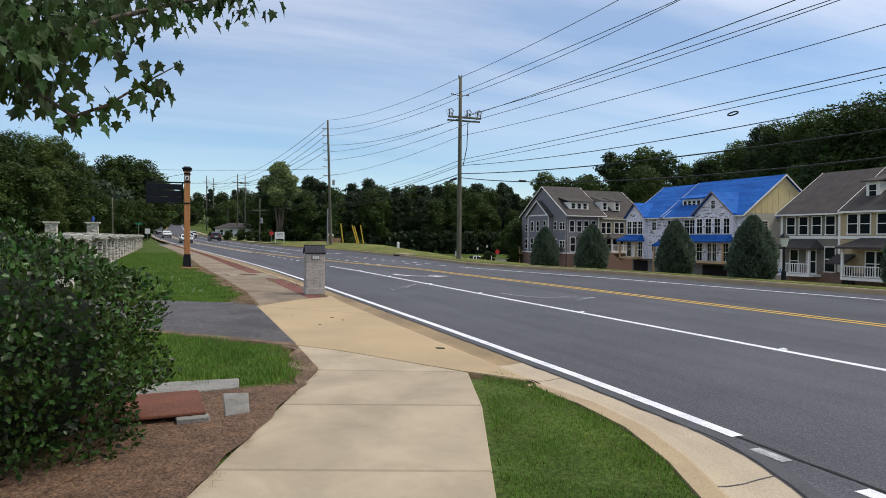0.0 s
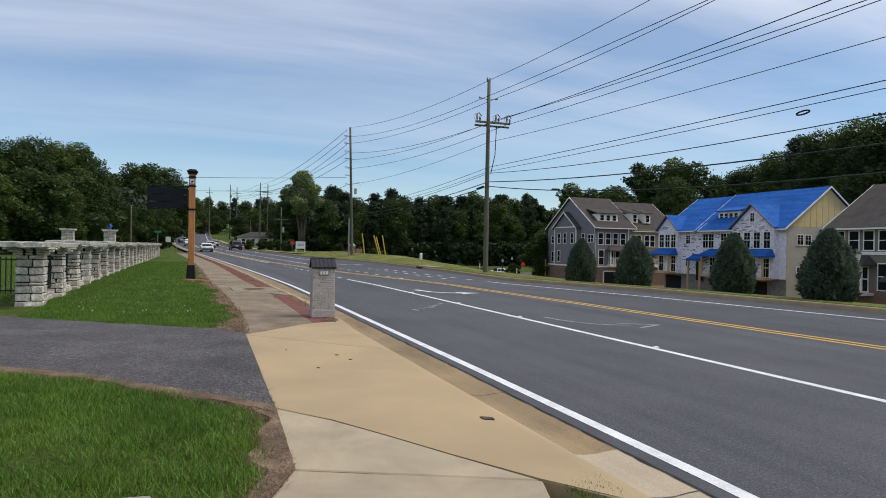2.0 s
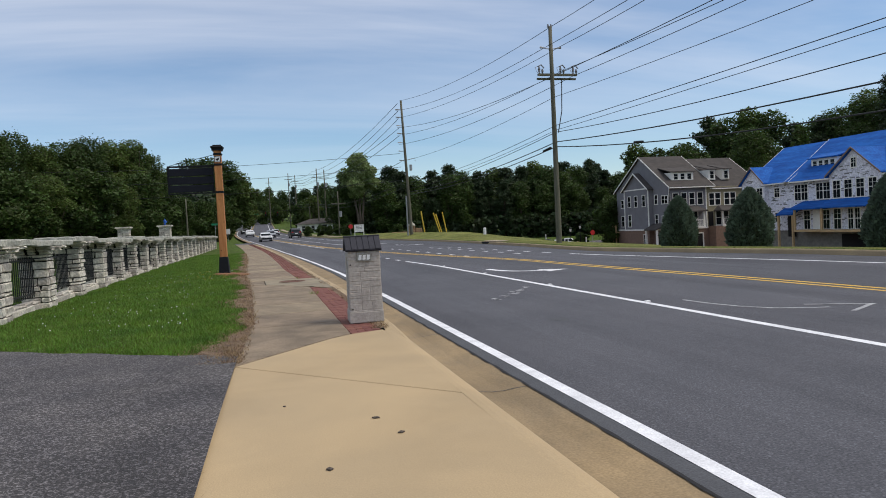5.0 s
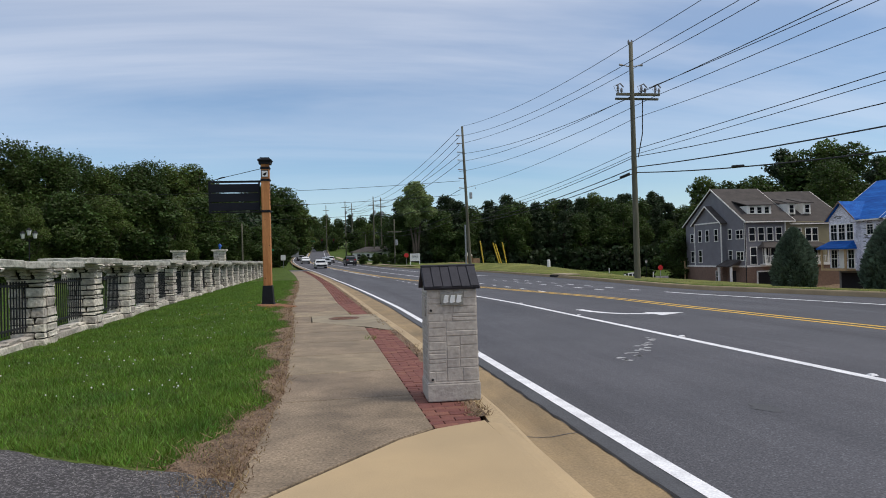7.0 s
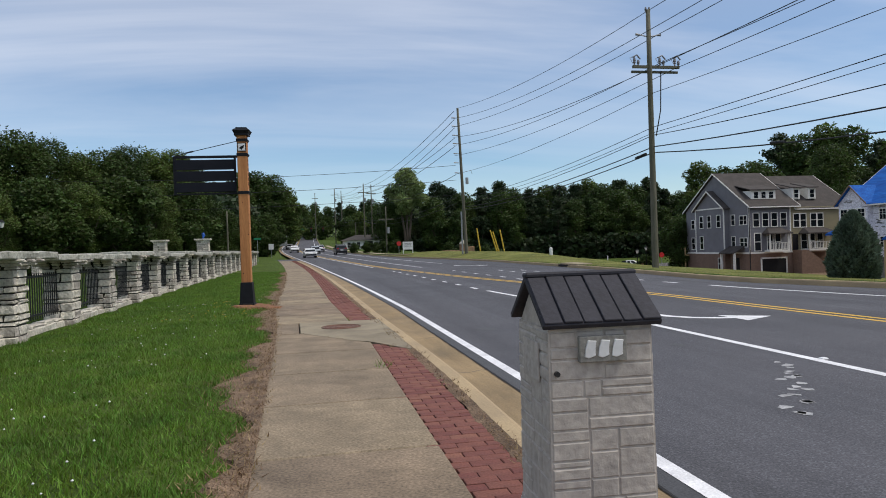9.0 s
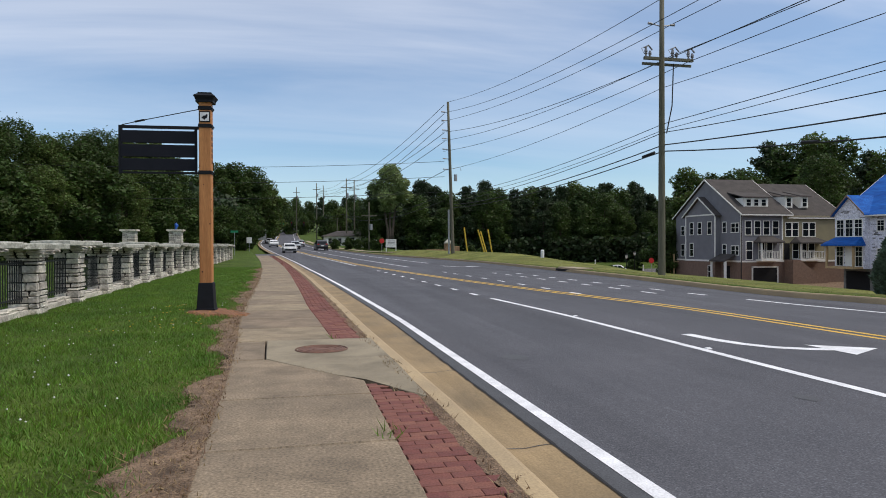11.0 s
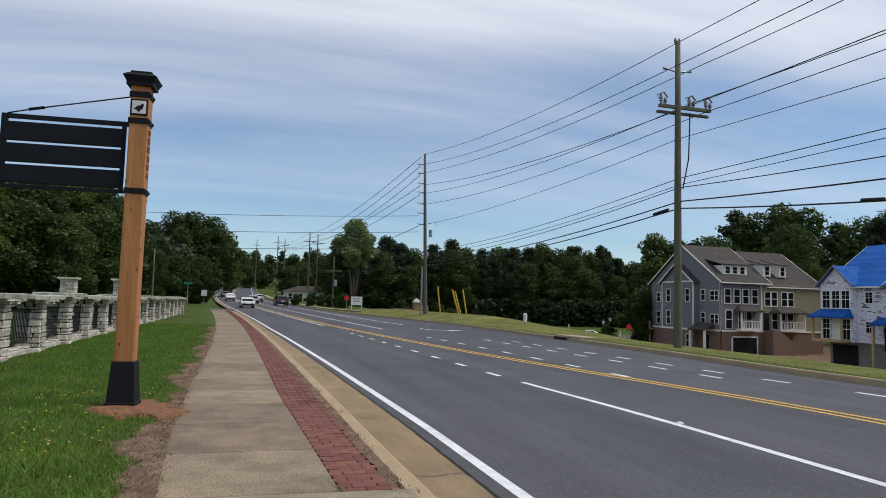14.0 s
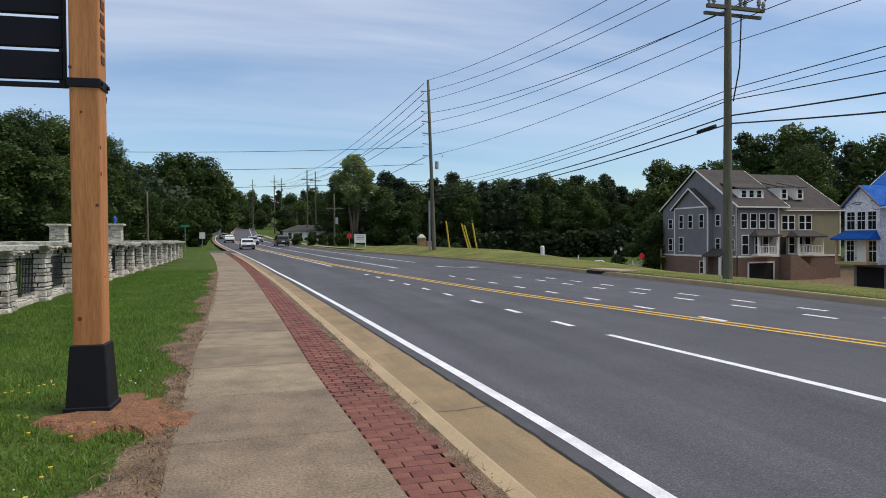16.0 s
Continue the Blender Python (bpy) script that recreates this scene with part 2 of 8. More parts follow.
M_SLATE = material("dark_shingle", (0.026, 0.025, 0.034), scale=6, rough=0.75, bump=0.3, bscale=40, fine=0.2)
M_POLE = material("weathered_pole", (0.135, 0.125, 0.095), (0.085, 0.085, 0.06), scale=3, rough=0.95, bump=0.5, bscale=18, fine=0.2, stretch=(5, 5, 0.4))
M_WIRE = material("wire", (0.012, 0.012, 0.014), rough=0.6, bump=0)
M_STEEL = material("galvanised", (0.36, 0.37, 0.38), rough=0.5, metal=0.6, scale=8, bump=0.1)
M_INSUL = material("insulator", (0.20, 0.20, 0.22), rough=0.35, scale=8, bump=0)
M_BARK = material("bark", (0.115, 0.09, 0.07), (0.07, 0.055, 0.045), scale=3, rough=0.95, bump=0.8, bscale=14, fine=0.3, stretch=(3, 3, 0.6), dist=0.04)
M_LEAF_A = leaf_material("leaf_oak", (0.064, 0.098, 0.020), (0.028, 0.050, 0.012), island=0.5, scale=0.15)
M_LEAF_B = leaf_material("leaf_poplar", (0.098, 0.135, 0.030), (0.052, 0.082, 0.020), island=0.6, scale=0.15)
M_LEAF_P = leaf_material("needle_pine", (0.039, 0.060, 0.023), (0.022, 0.038, 0.015), island=0.5, scale=0.15)
M_LEAF_L = leaf_material("leaf_light", (0.235, 0.290, 0.115), (0.165, 0.220, 0.08), island=0.4, scale=0.3)
M_SPRUCE = leaf_material("needle_spruce", (0.118, 0.158, 0.108), (0.078, 0.115, 0.078), island=0.5, scale=0.8)
M_HEDGE = leaf_material("leaf_hedge", (0.066, 0.110, 0.022), (0.020, 0.042, 0.010), island=0.85, scale=2.5)
M_HEDGE.node_tree.nodes["Principled BSDF"].inputs["Roughness"].default_value = 0.36
M_VERGE = material("verge_turf", (0.185, 0.185, 0.056), (0.120, 0.138, 0.038), scale=0.5, rough=0.95, bump=0.8, bscale=24, fine=0.45, spec=0.1, dist=0.05, mottle=(0.35, 0.3, (1, 1, 1)))
M_OLIVE = leaf_material("olive_blade", (0.215, 0.225, 0.062), (0.145, 0.170, 0.044), island=0.55, scale=0.4)
M_PALEKERB = material("pale_kerb", (0.45, 0.37, 0.26), (0.37, 0.305, 0.22), scale=1.3, rough=0.9, bump=0.2, bscale=70, fine=0.14)
# near-black fill colour that stands in for the shade inside dense shrubs
M_LEAFSHADE = material("foliage_shade", (0.012, 0.018, 0.008), rough=1, bump=0)
M_MAPLE = leaf_material("leaf_maple", (0.050, 0.086, 0.022), (0.028, 0.056, 0.016), island=0.5, scale=2.0)
M_RUST = material("rust", (0.17, 0.058, 0.030), (0.11, 0.042, 0.024), scale=3, rough=0.9, bump=0.4, bscale=50, fine=0.3)
M_MANHOLE = material("rusty_iron", (0.17, 0.085, 0.06), (0.11, 0.06, 0.045), scale=7, rough=0.85, bump=0.6, bscale=70, fine=0.3)
M_GREYCON = material("grey_concrete", (0.25, 0.24, 0.215), (0.17, 0.165, 0.15), scale=2.5, rough=0.92, bump=0.3, bscale=50, fine=0.25)
M_SIDE_G = material("grey_siding", (0.20, 0.20, 0.222), (0.17, 0.17, 0.19), scale=1.0, rough=0.8, bump=0.15, bscale=40, fine=0.07)
M_SIDE_O = material("olive_siding", (0.215, 0.198, 0.158), (0.185, 0.17, 0.138), scale=1.0, rough=0.8, bump=0.15, bscale=40, fine=0.07)
M_SIDE_T = material("tan_siding", (0.46, 0.355, 0.205), (0.41, 0.32, 0.19), scale=1.0, rough=0.8, bump=0.15, bscale=40, fine=0.07)
M_SIDE_D = material("drab_siding", (0.300, 0.265, 0.165), (0.265, 0.235, 0.15), scale=1.0, rough=0.8, bump=0.15, bscale=40, fine=0.07)
M_TRIM = material("white_trim", (0.84, 0.83, 0.78), (0.77, 0.75, 0.71), scale=4, rough=0.6, bump=0.05, fine=0.06)
M_CREAM = material("cream_boards", (0.47, 0.44, 0.36), (0.41, 0.385, 0.32), scale=1.5, rough=0.8, bump=0.1, fine=0.07)
M_SHEATH = material("yellow_sheathing", (0.74, 0.60, 0.30), (0.66, 0.53, 0.27), scale=1.5, rough=0.8, bump=0.1, fine=0.07)
M_WRAP = material("house_wrap", (0.80, 0.80, 0.86), (0.60, 0.60, 0.69), scale=3.0, rough=0.7, bump=0.1, bscale=9, fine=0.3)
M_TARP = material("blue_underlay", (0.018, 0.120, 0.42), (0.012, 0.075, 0.30), scale=0.9, rough=0.8, bump=0.25, bscale=5, fine=0.25, stretch=(0.25, 1, 3.0), spec=0.12)
M_ROOF = material("brown_shingle", (0.082, 0.073, 0.068), (0.060, 0.054, 0.052), scale=1.2, rough=0.95, bump=0.3, bscale=25, fine=0.2, spec=0.15)
M_HBRICK = material("house_brick", (0.235, 0.155, 0.115), (0.175, 0.115, 0.09), scale=3.5, rough=0.92, bump=0.3, bscale=18, fine=0.25)
M_GLASS = glass_material("window_glass")
M_DARK = material("dark_opening", (0.012, 0.011, 0.012), rough=0.9, bump=0)
M_LUMBER = material("raw_lumber", (0.50, 0.36, 0.19), (0.42, 0.29, 0.15), scale=3, rough=0.85, bump=0.1, stretch=(4, 4, 1))
M_CARD = material("car_dark", (0.030, 0.029, 0.033), rough=0.3, bump=0, fine=0.03, coat=0.6)
M_CARW = material("car_white", (0.72, 0.72, 0.72), rough=0.3, bump=0, fine=0.02, coat=0.6)
M_CARS = material("car_silver", (0.42, 0.43, 0.45), rough=0.3, bump=0, fine=0.02, metal=0.4, coat=0.6)
M_TYRE = material("tyre", (0.015, 0.015, 0.015), rough=0.9, bump=0)
M_REDLAMP = material("red_lamp", (0.35, 0.012, 0.015), rough=0.2, bump=0)
M_SIGNW = material("sign_white", (0.72, 0.72, 0.72), rough=0.5, bump=0, fine=0.04)
M_SIGNR = material("sign_red", (0.50, 0.02, 0.02), rough=0.5, bump=0, fine=0.05)
M_SIGNG = material("sign_green", (0.01, 0.20, 0.09), rough=0.5, bump=0, fine=0.05)
M_GUYY = material("yellow_guard", (0.62, 0.42, 0.03), (0.5, 0.35, 0.05), rough=0.6, bump=0, fine=0.08)
M_BLUE = material("blue_paint", (0.02, 0.10, 0.42), rough=0.4, bump=0)
M_LAMPG = material("lamp_glass", (0.70, 0.70, 0.66), rough=0.3, bump=0)
M_RAWRAKE = material("raw_rake", (0.26, 0.19, 0.15), (0.18, 0.13, 0.10), scale=3, rough=0.85, bump=0.1)
M_INK = material("print_grey", (0.22, 0.22, 0.23), rough=0.8, bump=0)


# ---------------------------------------------------------------- building helpers
def box(bm, x0, y0, z0, x1, y1, z1, m=None):
    vs = [bm.verts.new(Vector(p) if m is None else m @ Vector(p)) for p in
          ((x0, y0, z0), (x1, y0, z0), (x1, y1, z0), (x0, y1, z0), (x0, y0, z1), (x1, y0, z1), (x1, y1, z1), (x0, y1, z1))]
    for f in ((0, 3, 2, 1), (4, 5, 6, 7), (0, 1, 5, 4), (1, 2, 6, 5), (2, 3, 7, 6), (3, 0, 4, 7)):
        bm.faces.new([vs[i] for i in f])
    return vs


def prism(bm, pts, a, b, axis='z'):
    """Extrude a polygon from a to b along an axis; pts are in the other two axes' order."""
    def p3(p, c):
        return (p[0], p[1], c) if axis == 'z' else ((p[0], c, p[1]) if axis == 'y' else (c, p[0], p[1]))
    lo = [bm.verts.new(p3(p, a)) for p in pts]
    hi = [bm.verts.new(p3(p, b)) for p in pts]
    n = len(pts)
    bm.faces.new(lo[::-1]); bm.faces.new(hi)
    for i in range(n):
        bm.faces.new((lo[i], lo[(i + 1) % n], hi[(i + 1) % n], hi[i]))


def tube(bm, pts, radii, sides=8, cap=True):
    """A round bar through points."""
    rings = []
    for i, p in enumerate(pts):
        p = Vector(p)
        d = (Vector(pts[min(i + 1, len(pts) - 1)]) - Vector(pts[max(i - 1, 0)])).normalized()
        u = d.orthogonal().normalized() if abs(d.z) > 0.95 else d.cross(Vector((0, 0, 1))).normalized()
        w = d.cross(u)
        r = radii if isinstance(radii, (int, float)) else radii[i]
        rings.append([bm.verts.new(p + r * (math.cos(a) * u + math.sin(a) * w)) for a in [2 * math.pi * k / sides for k in range(sides)]])
    for a, b in zip(rings, rings[1:]):
        for k in range(sides):
            bm.faces.new((a[k], a[(k + 1) % sides], b[(k + 1) % sides], b[k]))
    if cap:
        bm.faces.new(rings[0][::-1]); bm.faces.new(rings[-1])


def soften(bm, w=0.01, seg=1):
    bmesh.ops.bevel(bm, geom=bm.edges[:], offset=w, segments=seg, affect='EDGES', profile=0.6)


def mesh_of(name, bm, mat, smooth=False):
    bmesh.ops.recalc_face_normals(bm, faces=bm.faces[:])
    me = bpy.data.meshes.new(name)
    bm.to_mesh(me)
    bm.free()
    for m in (mat if isinstance(mat, (list, tuple)) else [mat]):
        me.materials.append(m)
    if smooth:
        me.shade_smooth()
    return me


def part(name, bm, mat, parent=None, label="", smooth=False, at=None):
    ob = new(name, mesh_of(name, bm, mat, smooth))
    if parent is not None:
        ob.parent = parent
    if at is not None:
        ob.matrix_basis = at
    if label:
        ob["label"] = label
    return ob


def shared(name, me, parent=None, at=None, label=""):
    ob = new(name, me)
    if parent is not None:
        ob.parent = parent
    if at is not None:
        ob.matrix_basis = at
    if label:
        ob["label"] = label
    return ob


def thing(name, label, category, group="", at=None, kind=""):
    ob = new(name)
    ob.empty_display_size = 0.2
    if at is not None:
        ob.matrix_basis = at
    return tagged(ob, label, category, group, kind)


def structure(name, bm, mat, label, category, smooth=False):
    return tagged(part(name, bm, mat, smooth=smooth), label, category, kind="structure")


def raw_mesh(name, verts, faces, mat, smooth=False):
    me = bpy.data.meshes.new(name)
    me.from_pydata(verts, [], faces)
    for m in (mat if isinstance(mat, (list, tuple)) else [mat]):
        me.materials.append(m)
    me.update()
    if smooth:
        me.shade_smooth()
    return me


# ---------------------------------------------------------------- the lie of the land
def smooth01(a, b, v):
    u = min(1.0, max(0.0, (v - a) / (b - a)))
    return u * u * (3 - 2 * u)


def table(tab, y):
    if y <= tab[0][0]:
        return tab[0][1]
    for (a, b), (c, d) in zip(tab, tab[1:]):
        if y <= c:
            return b + (d - b) * (y - a) / (c - a)
    return tab[-1][1]


def bend(y):
    """The road swings gently to the left past the sign."""
    return -10.0 * smooth01(30, 240, y)


def rise(y):
    return 0.0 if y < 60 else (0.00009 * (y - 60) ** 2 if y < 320 else 0.00009 * 260 ** 2 + 0.0468 * (y - 320))


ROAD_Z = -0.10
WALK_L = [(15.25, -0.15), (18.6, 0.0), (25.4, -0.16), (28, -0.25), (30.3, -0.39), (34.7, -0.5), (120, -0.75)]
KERB = [(-40, -20.0), (-20, -9.5), (-3, -2.5), (1, -0.2), (2.5, 0.58), (3.9, 1.19), (4.6, 1.5), (5.3, 1.70), (6.2, 1.78), (7, 1.80), (15, 1.87), (22, 1.95), (24, 1.92), (29.5, 1.78), (33, 1.73), (40, 1.64), (60, 1.52), (120, 1.6)]
EDGE = [(-40, -19.3), (-20, -8.8), (-3, -1.9), (1, 0.55), (2.5, 1.35), (3.9, 1.99), (4.4, 2.2), (4.9, 2.35), (6, 2.41), (7.35, 2.47), (12, 2.55), (21, 2.61), (31, 2.61), (36, 2.52), (46, 2.37), (60, 2.22), (120, 2.4)]
YEL = [(-40, 10.3), (9, 10.2), (21, 9.8), (27, 9.5), (31, 9.4), (33, 9.2), (35, 8.9), (38, 8.45), (41, 8.05), (44, 7.7), (48, 7.35), (54, 6.95), (60, 6.65), (70, 6.4), (120, 6.4)]
FARL = [(-40, 16.2), (12, 15.4), (23, 14.0), (29, 12.9), (32, 12.4), (36, 12.1), (46, 12.0), (120, 12.3)]
FARK = [(-40, 17.4), (12, 16.9), (25, 15.9), (31, 14.5), (34, 13.85), (37, 13.9), (45, 14.7), (57, 15.6), (70, 16.4), (84, 16.0), (100, 14.6), (120, 14.0)]


def kerb(y): return table(KERB, y) + bend(y)
def edge(y): return table(EDGE, y) + bend(y)
def yellow(y): return table(YEL, y) + bend(y)
def farline(y): return table(FARL, y) + bend(y)
def farkerb(y): return table(FARK, y) + bend(y)
def walkl(y): return table(WALK_L, y) + bend(y)
def lane(y): return 6.1 - 0.25 * smooth01(30, 38, y) + bend(y)


def lawn_z(x, y):
    """Height of the open ground."""
    z = rise(y)
    k = farkerb(y)
    if x > k:
        d = x - k
        z += 0.045 - 0.30 * smooth01(0.5, 5, d) * (1 - smooth01(56, 66, y)) - 0.6 * smooth01(5, 12, d) - 3.3 * smooth01(8 + 7 * smooth01(96, 114, y), 22 + 8 * smooth01(96, 114, y), d) * (1 - smooth01(215, 300, y)) + 2.5 * smooth01(55, 140, d)
        z += 0.5 * smooth01(1, 5, d) * (1 - smooth01(6, 14, d)) * smooth01(66, 80, y) * (1 - smooth01(100, 125, y))
    elif x < -6:
        z += 1.5 * smooth01(20, 90, -x)
    # low swell of ground round the sign post
    return z + 0.10 * math.exp(-((x + 1.5) / 0.8) ** 2 - ((y - 32.2) / 1.7) ** 2)


def steps(a, b, n):
    return [a + (b - a) * i / n for i in range(n + 1)]


YS = steps(-60, -4, 14) + steps(-3, 60, 84)[0:] + steps(62, 140, 39) + steps(145, 330, 37) + [360, 420, 520, 700, 1000, 1500]


def ribbon(xl, xr, ys, z, n=1):
    """A strip of ground between two lines."""
    vs, fs = [], []
    for y in ys:
        a, b = xl(y), xr(y)
        for k in range(n + 1):
            u = k / n
            vs.append((a + (b - a) * u, y, z(y, u) if callable(z) else z + rise(y)))
    w = n + 1
    for i in range(len(ys) - 1):
        for k in range(n):
            p = i * w + k
            fs.append((p, p + 1, p + w + 1, p + w))
    return vs, fs


def strip(name, xl, xr, ys, z, mat, label, category, n=1, parent=None):
    vs, fs = ribbon(xl, xr, ys, z, n)
    ob = new(name, raw_mesh(name, vs, fs, mat))
    if parent is not None:
        ob.parent = parent
        return ob
    return tagged(ob, label, category, kind="structure")


# ground: one sheet, dropped under the paving
cols_l = [-1500, -700, -400, -250, -160, -120, -90, -70, -50, -38, -28, -20, -15, -11, -8, -6.5, -5.5, -4.5, -3.5, -2.6, -1.8, -1.1, -0.5]
cols_r = [0, 0.4, 1, 1.8, 2.6, 3.6, 5, 6.5, 8, 10, 12, 14, 16, 18, 20, 22, 25, 30, 36, 40, 44, 54, 68, 90, 130, 200, 350, 700, 1500]
gv, gf = [], []
for y in YS:
    kb = walkl(y) + 0.05 if y >= 15.25 else table([(-60, -12.0), (-20, -9.8), (-3, -2.7), (1, -0.42), (2.5, 0.37), (3.9, 0.98), (4.6, 1.29), (5.3, 1.49), (6.9, 1.59), (7.2, 1.3), (7.6, 0.9), (9.2, -0.1), (15.25, -0.1)], y)
    kb = min(kb, kerb(y) - 0.19)
    row = []
    for c in cols_l:
        x = kb + c
        row.append((x, y, lawn_z(x, y) - 0.015 + 0.02 * noise.noise((x * 0.7, y * 0.7, 0))))
    row.append((kb, y, rise(y) - 0.02))
    row.append((kb + 0.02, y, rise(y) - 0.4))
    fk = farkerb(y) + 0.16
    row.append((fk - 0.02, y, rise(y) - 0.4))
    for c in cols_r:
        x = fk + c
        row.append((x, y, lawn_z(x, y) + (0.02 * noise.noise((x * 0.6, y * 0.6, 3)) if c else -0.03)))
    gv += row
gw = len(row)
for i in range(len(YS) - 1):
    for k in range(gw - 1):
        p = i * gw + k
        gf.append((p, p + 1, p + gw + 1, p + gw))
ground = tagged(new("ground", raw_mesh("ground", gv, gf, M_GRASS, smooth=True)), "mown green lawn and open grassy ground beside the road", "ground", kind="structure")

# road
road = strip("road", lambda y: edge(y) - 0.34, farkerb, YS, lambda y, u: rise(y) + ROAD_Z, M_ASPHALT,
             "smooth grey asphalt road with painted lanes", "road", n=8)


def paint(name, xc, w, ys, mat, label, dz=0.004):
    """A painted line that lies on the road."""
    def zz(y, u):
        return rise(y) + ROAD_Z + dz
    return strip(name, lambda y: xc(y) - w / 2, lambda y: xc(y) + w / 2, ys, zz, mat, label, "road marking")


YN = [y for y in YS if -30 <= y <= 330]
paint("dark_seam", lambda y: edge(y) - 0.17, 0.2, YN, M_SEAL, "dark sealed strip of asphalt along the gutter", 0.003)
paint("edge_line", edge, 0.125, [5.0] + [y for y in YN if y >= 5.3], M_WHITE, "solid white line along the road's edge")
paint("lane_line", lane, 0.13, [y for y in YN if y <= 35] + [35.7], M_WHITE, "solid white line between the lane and the turn lane")
for s in (-0.14, 0.14):
    paint("centre_line", lambda y, s=s: yellow(y) + s, 0.105, [y for y in YN if y < 50] + steps(50.5, 330, 70), M_YELLOW, "one of the double yellow centre lines")
paint("far_edge_line", farline, 0.14, [y for y in YN if y <= 33] + [33.6], M_WHITE, "solid white line along the far edge of the road")

# broken end of the edge line, and the cracked seam of the asphalt
for y0, y1, w in ((4.42, 4.72, 0.10), (3.2, 3.86, 0.13), (1.6, 2.5, 0.13)):
    paint("edge_line", lambda y: 2.23 - 0.04 * (4.7 - y), w, steps(y0, y1, 3), M_WORN if y0 > 4 else M_WHITE, "broken worn piece of the white edge line")


def ragged(name, xc, w, ys, mat, label, seed, dz):
    """A thin crack or seam with uneven edges."""
    vs, fs = [], []
    for y in ys:
        a = w * (0.5 + 0.45 * noise.noise((y * 5.0, seed, 0)) + 0.25 * noise.noise((y * 17.0, seed, 2)))
        c = xc(y) + 0.4 * w * noise.noise((y * 3.1, seed, 7))
        vs += [(c - abs(a), y, rise(y) + ROAD_Z + dz), (c + abs(a) * 0.7, y, rise(y) + ROAD_Z + dz)]
    for i in range(len(ys) - 1):
        fs.append((2 * i, 2 * i + 1, 2 * i + 3, 2 * i + 2))
    return tagged(new(name, raw_mesh(name, vs, fs, mat)), label, "crack", kind="structure")


ragged("road_crack", lambda y: 2.34 - 0.04 * (4.7 - y), 0.035, steps(0.5, 5.0, 110), M_CRACK, "black ragged crack beside the broken edge line", 3, 0.005)
ragged("road_crack", lambda y: edge(y) - 0.245, 0.030, steps(3.6, 60, 700), M_CRACK, "dark open seam between gutter and asphalt", 9, 0.021)

# dashes and arrows
def dash_row(name, xc, starts, length, w, label, group):
    for s in starts:
        ob = paint(name, xc, w, [s, s + length / 2, s + length], M_WHITE, label, 0.004)
        tagged(ob, group=group)


dash_row("lane_dash", lane, [36.9 + 2.35 * i for i in range(9)], 0.75, 0.13, "short white dash on the asphalt", "dotted lane line")
dash_row("turn_dash", lambda y: 8.92 + bend(y), [36.6 + 2.33 * i for i in range(8)], 0.75, 0.13, "short white dash beside the double yellow line", "dotted turn line")
dash_row("far_dash", lambda y: farline(y) - 0.95, [36.2 + 2.1 * i for i in range(8)], 0.8, 0.13, "short white dash on the far lane", "dotted far line")
dash_row("far_dash", farline, [35.2 + 2.1 * i for i in range(8)], 0.8, 0.13, "short white dash on the far lane", "dotted far edge line")
paint("far_edge_line", farline, 0.14, steps(70, 330, 66), M_WHITE, "solid white line along the far edge of the road")
paint("far_lane_line", lambda y: farline(y) - 3.3, 0.13, steps(62, 200, 50), M_WHITE, "white lane line past the junction")
paint("lane_line", lane, 0.13, steps(66, 300, 60), M_WHITE, "white lane line past the junction")


def arrow(name, x, y, mat, label, k=1.0, hollow=False):
    """A left-turn arrow for traffic that comes this way."""
    ctr = [(0.0, 2.1), (0.04, 1.5), (0.16, 0.95), (0.40, 0.52), (0.78, 0.26), (1.02, 0.18)]
    z = ROAD_Z + 0.0045
    bm = bmesh.new()
    w = 0.035 if hollow else 0.10
    l, r = [], []
    for i, p in enumerate(ctr):
        q0, q1 = ctr[max(0, i - 1)], ctr[min(len(ctr) - 1, i + 1)]
        d = Vector((q1[0] - q0[0], q1[1] - q0[1])).normalized()
        nrm = Vector((-d.y, d.x))
        l.append(bm.verts.new((x + (p[0] + nrm.x * w) * k, y + (p[1] + nrm.y * w) * k, z)))
        r.append(bm.verts.new((x + (p[0] - nrm.x * w) * k, y + (p[1] - nrm.y * w) * k, z)))
    for i in range(len(ctr) - 1):
        bm.faces.new((l[i], r[i], r[i + 1], l[i + 1]))
    head = [(0.98, 0.62), (1.72, 0.10), (0.98, -0.30)]
    hv = [bm.verts.new((x + p[0] * k, y + p[1] * k, z + 0.0015)) for p in head]
    if hollow:
        for a, b in ((0, 1), (1, 2)):
            pa, pb = hv[a].co, hv[b].co
            o = (Vector((x + 1.2 * k, y + 0.12 * k, z)) - (pa + pb) / 2).normalized() * 0.07
            bm.faces.new([bm.verts.new(p) for p in (pa, pb, pb + o, pa + o)])
        bmesh.ops.delete(bm, geom=hv, context='VERTS')
    else:
        bm.faces.new(hv)
    return structure(name, bm, mat, label, "road marking")


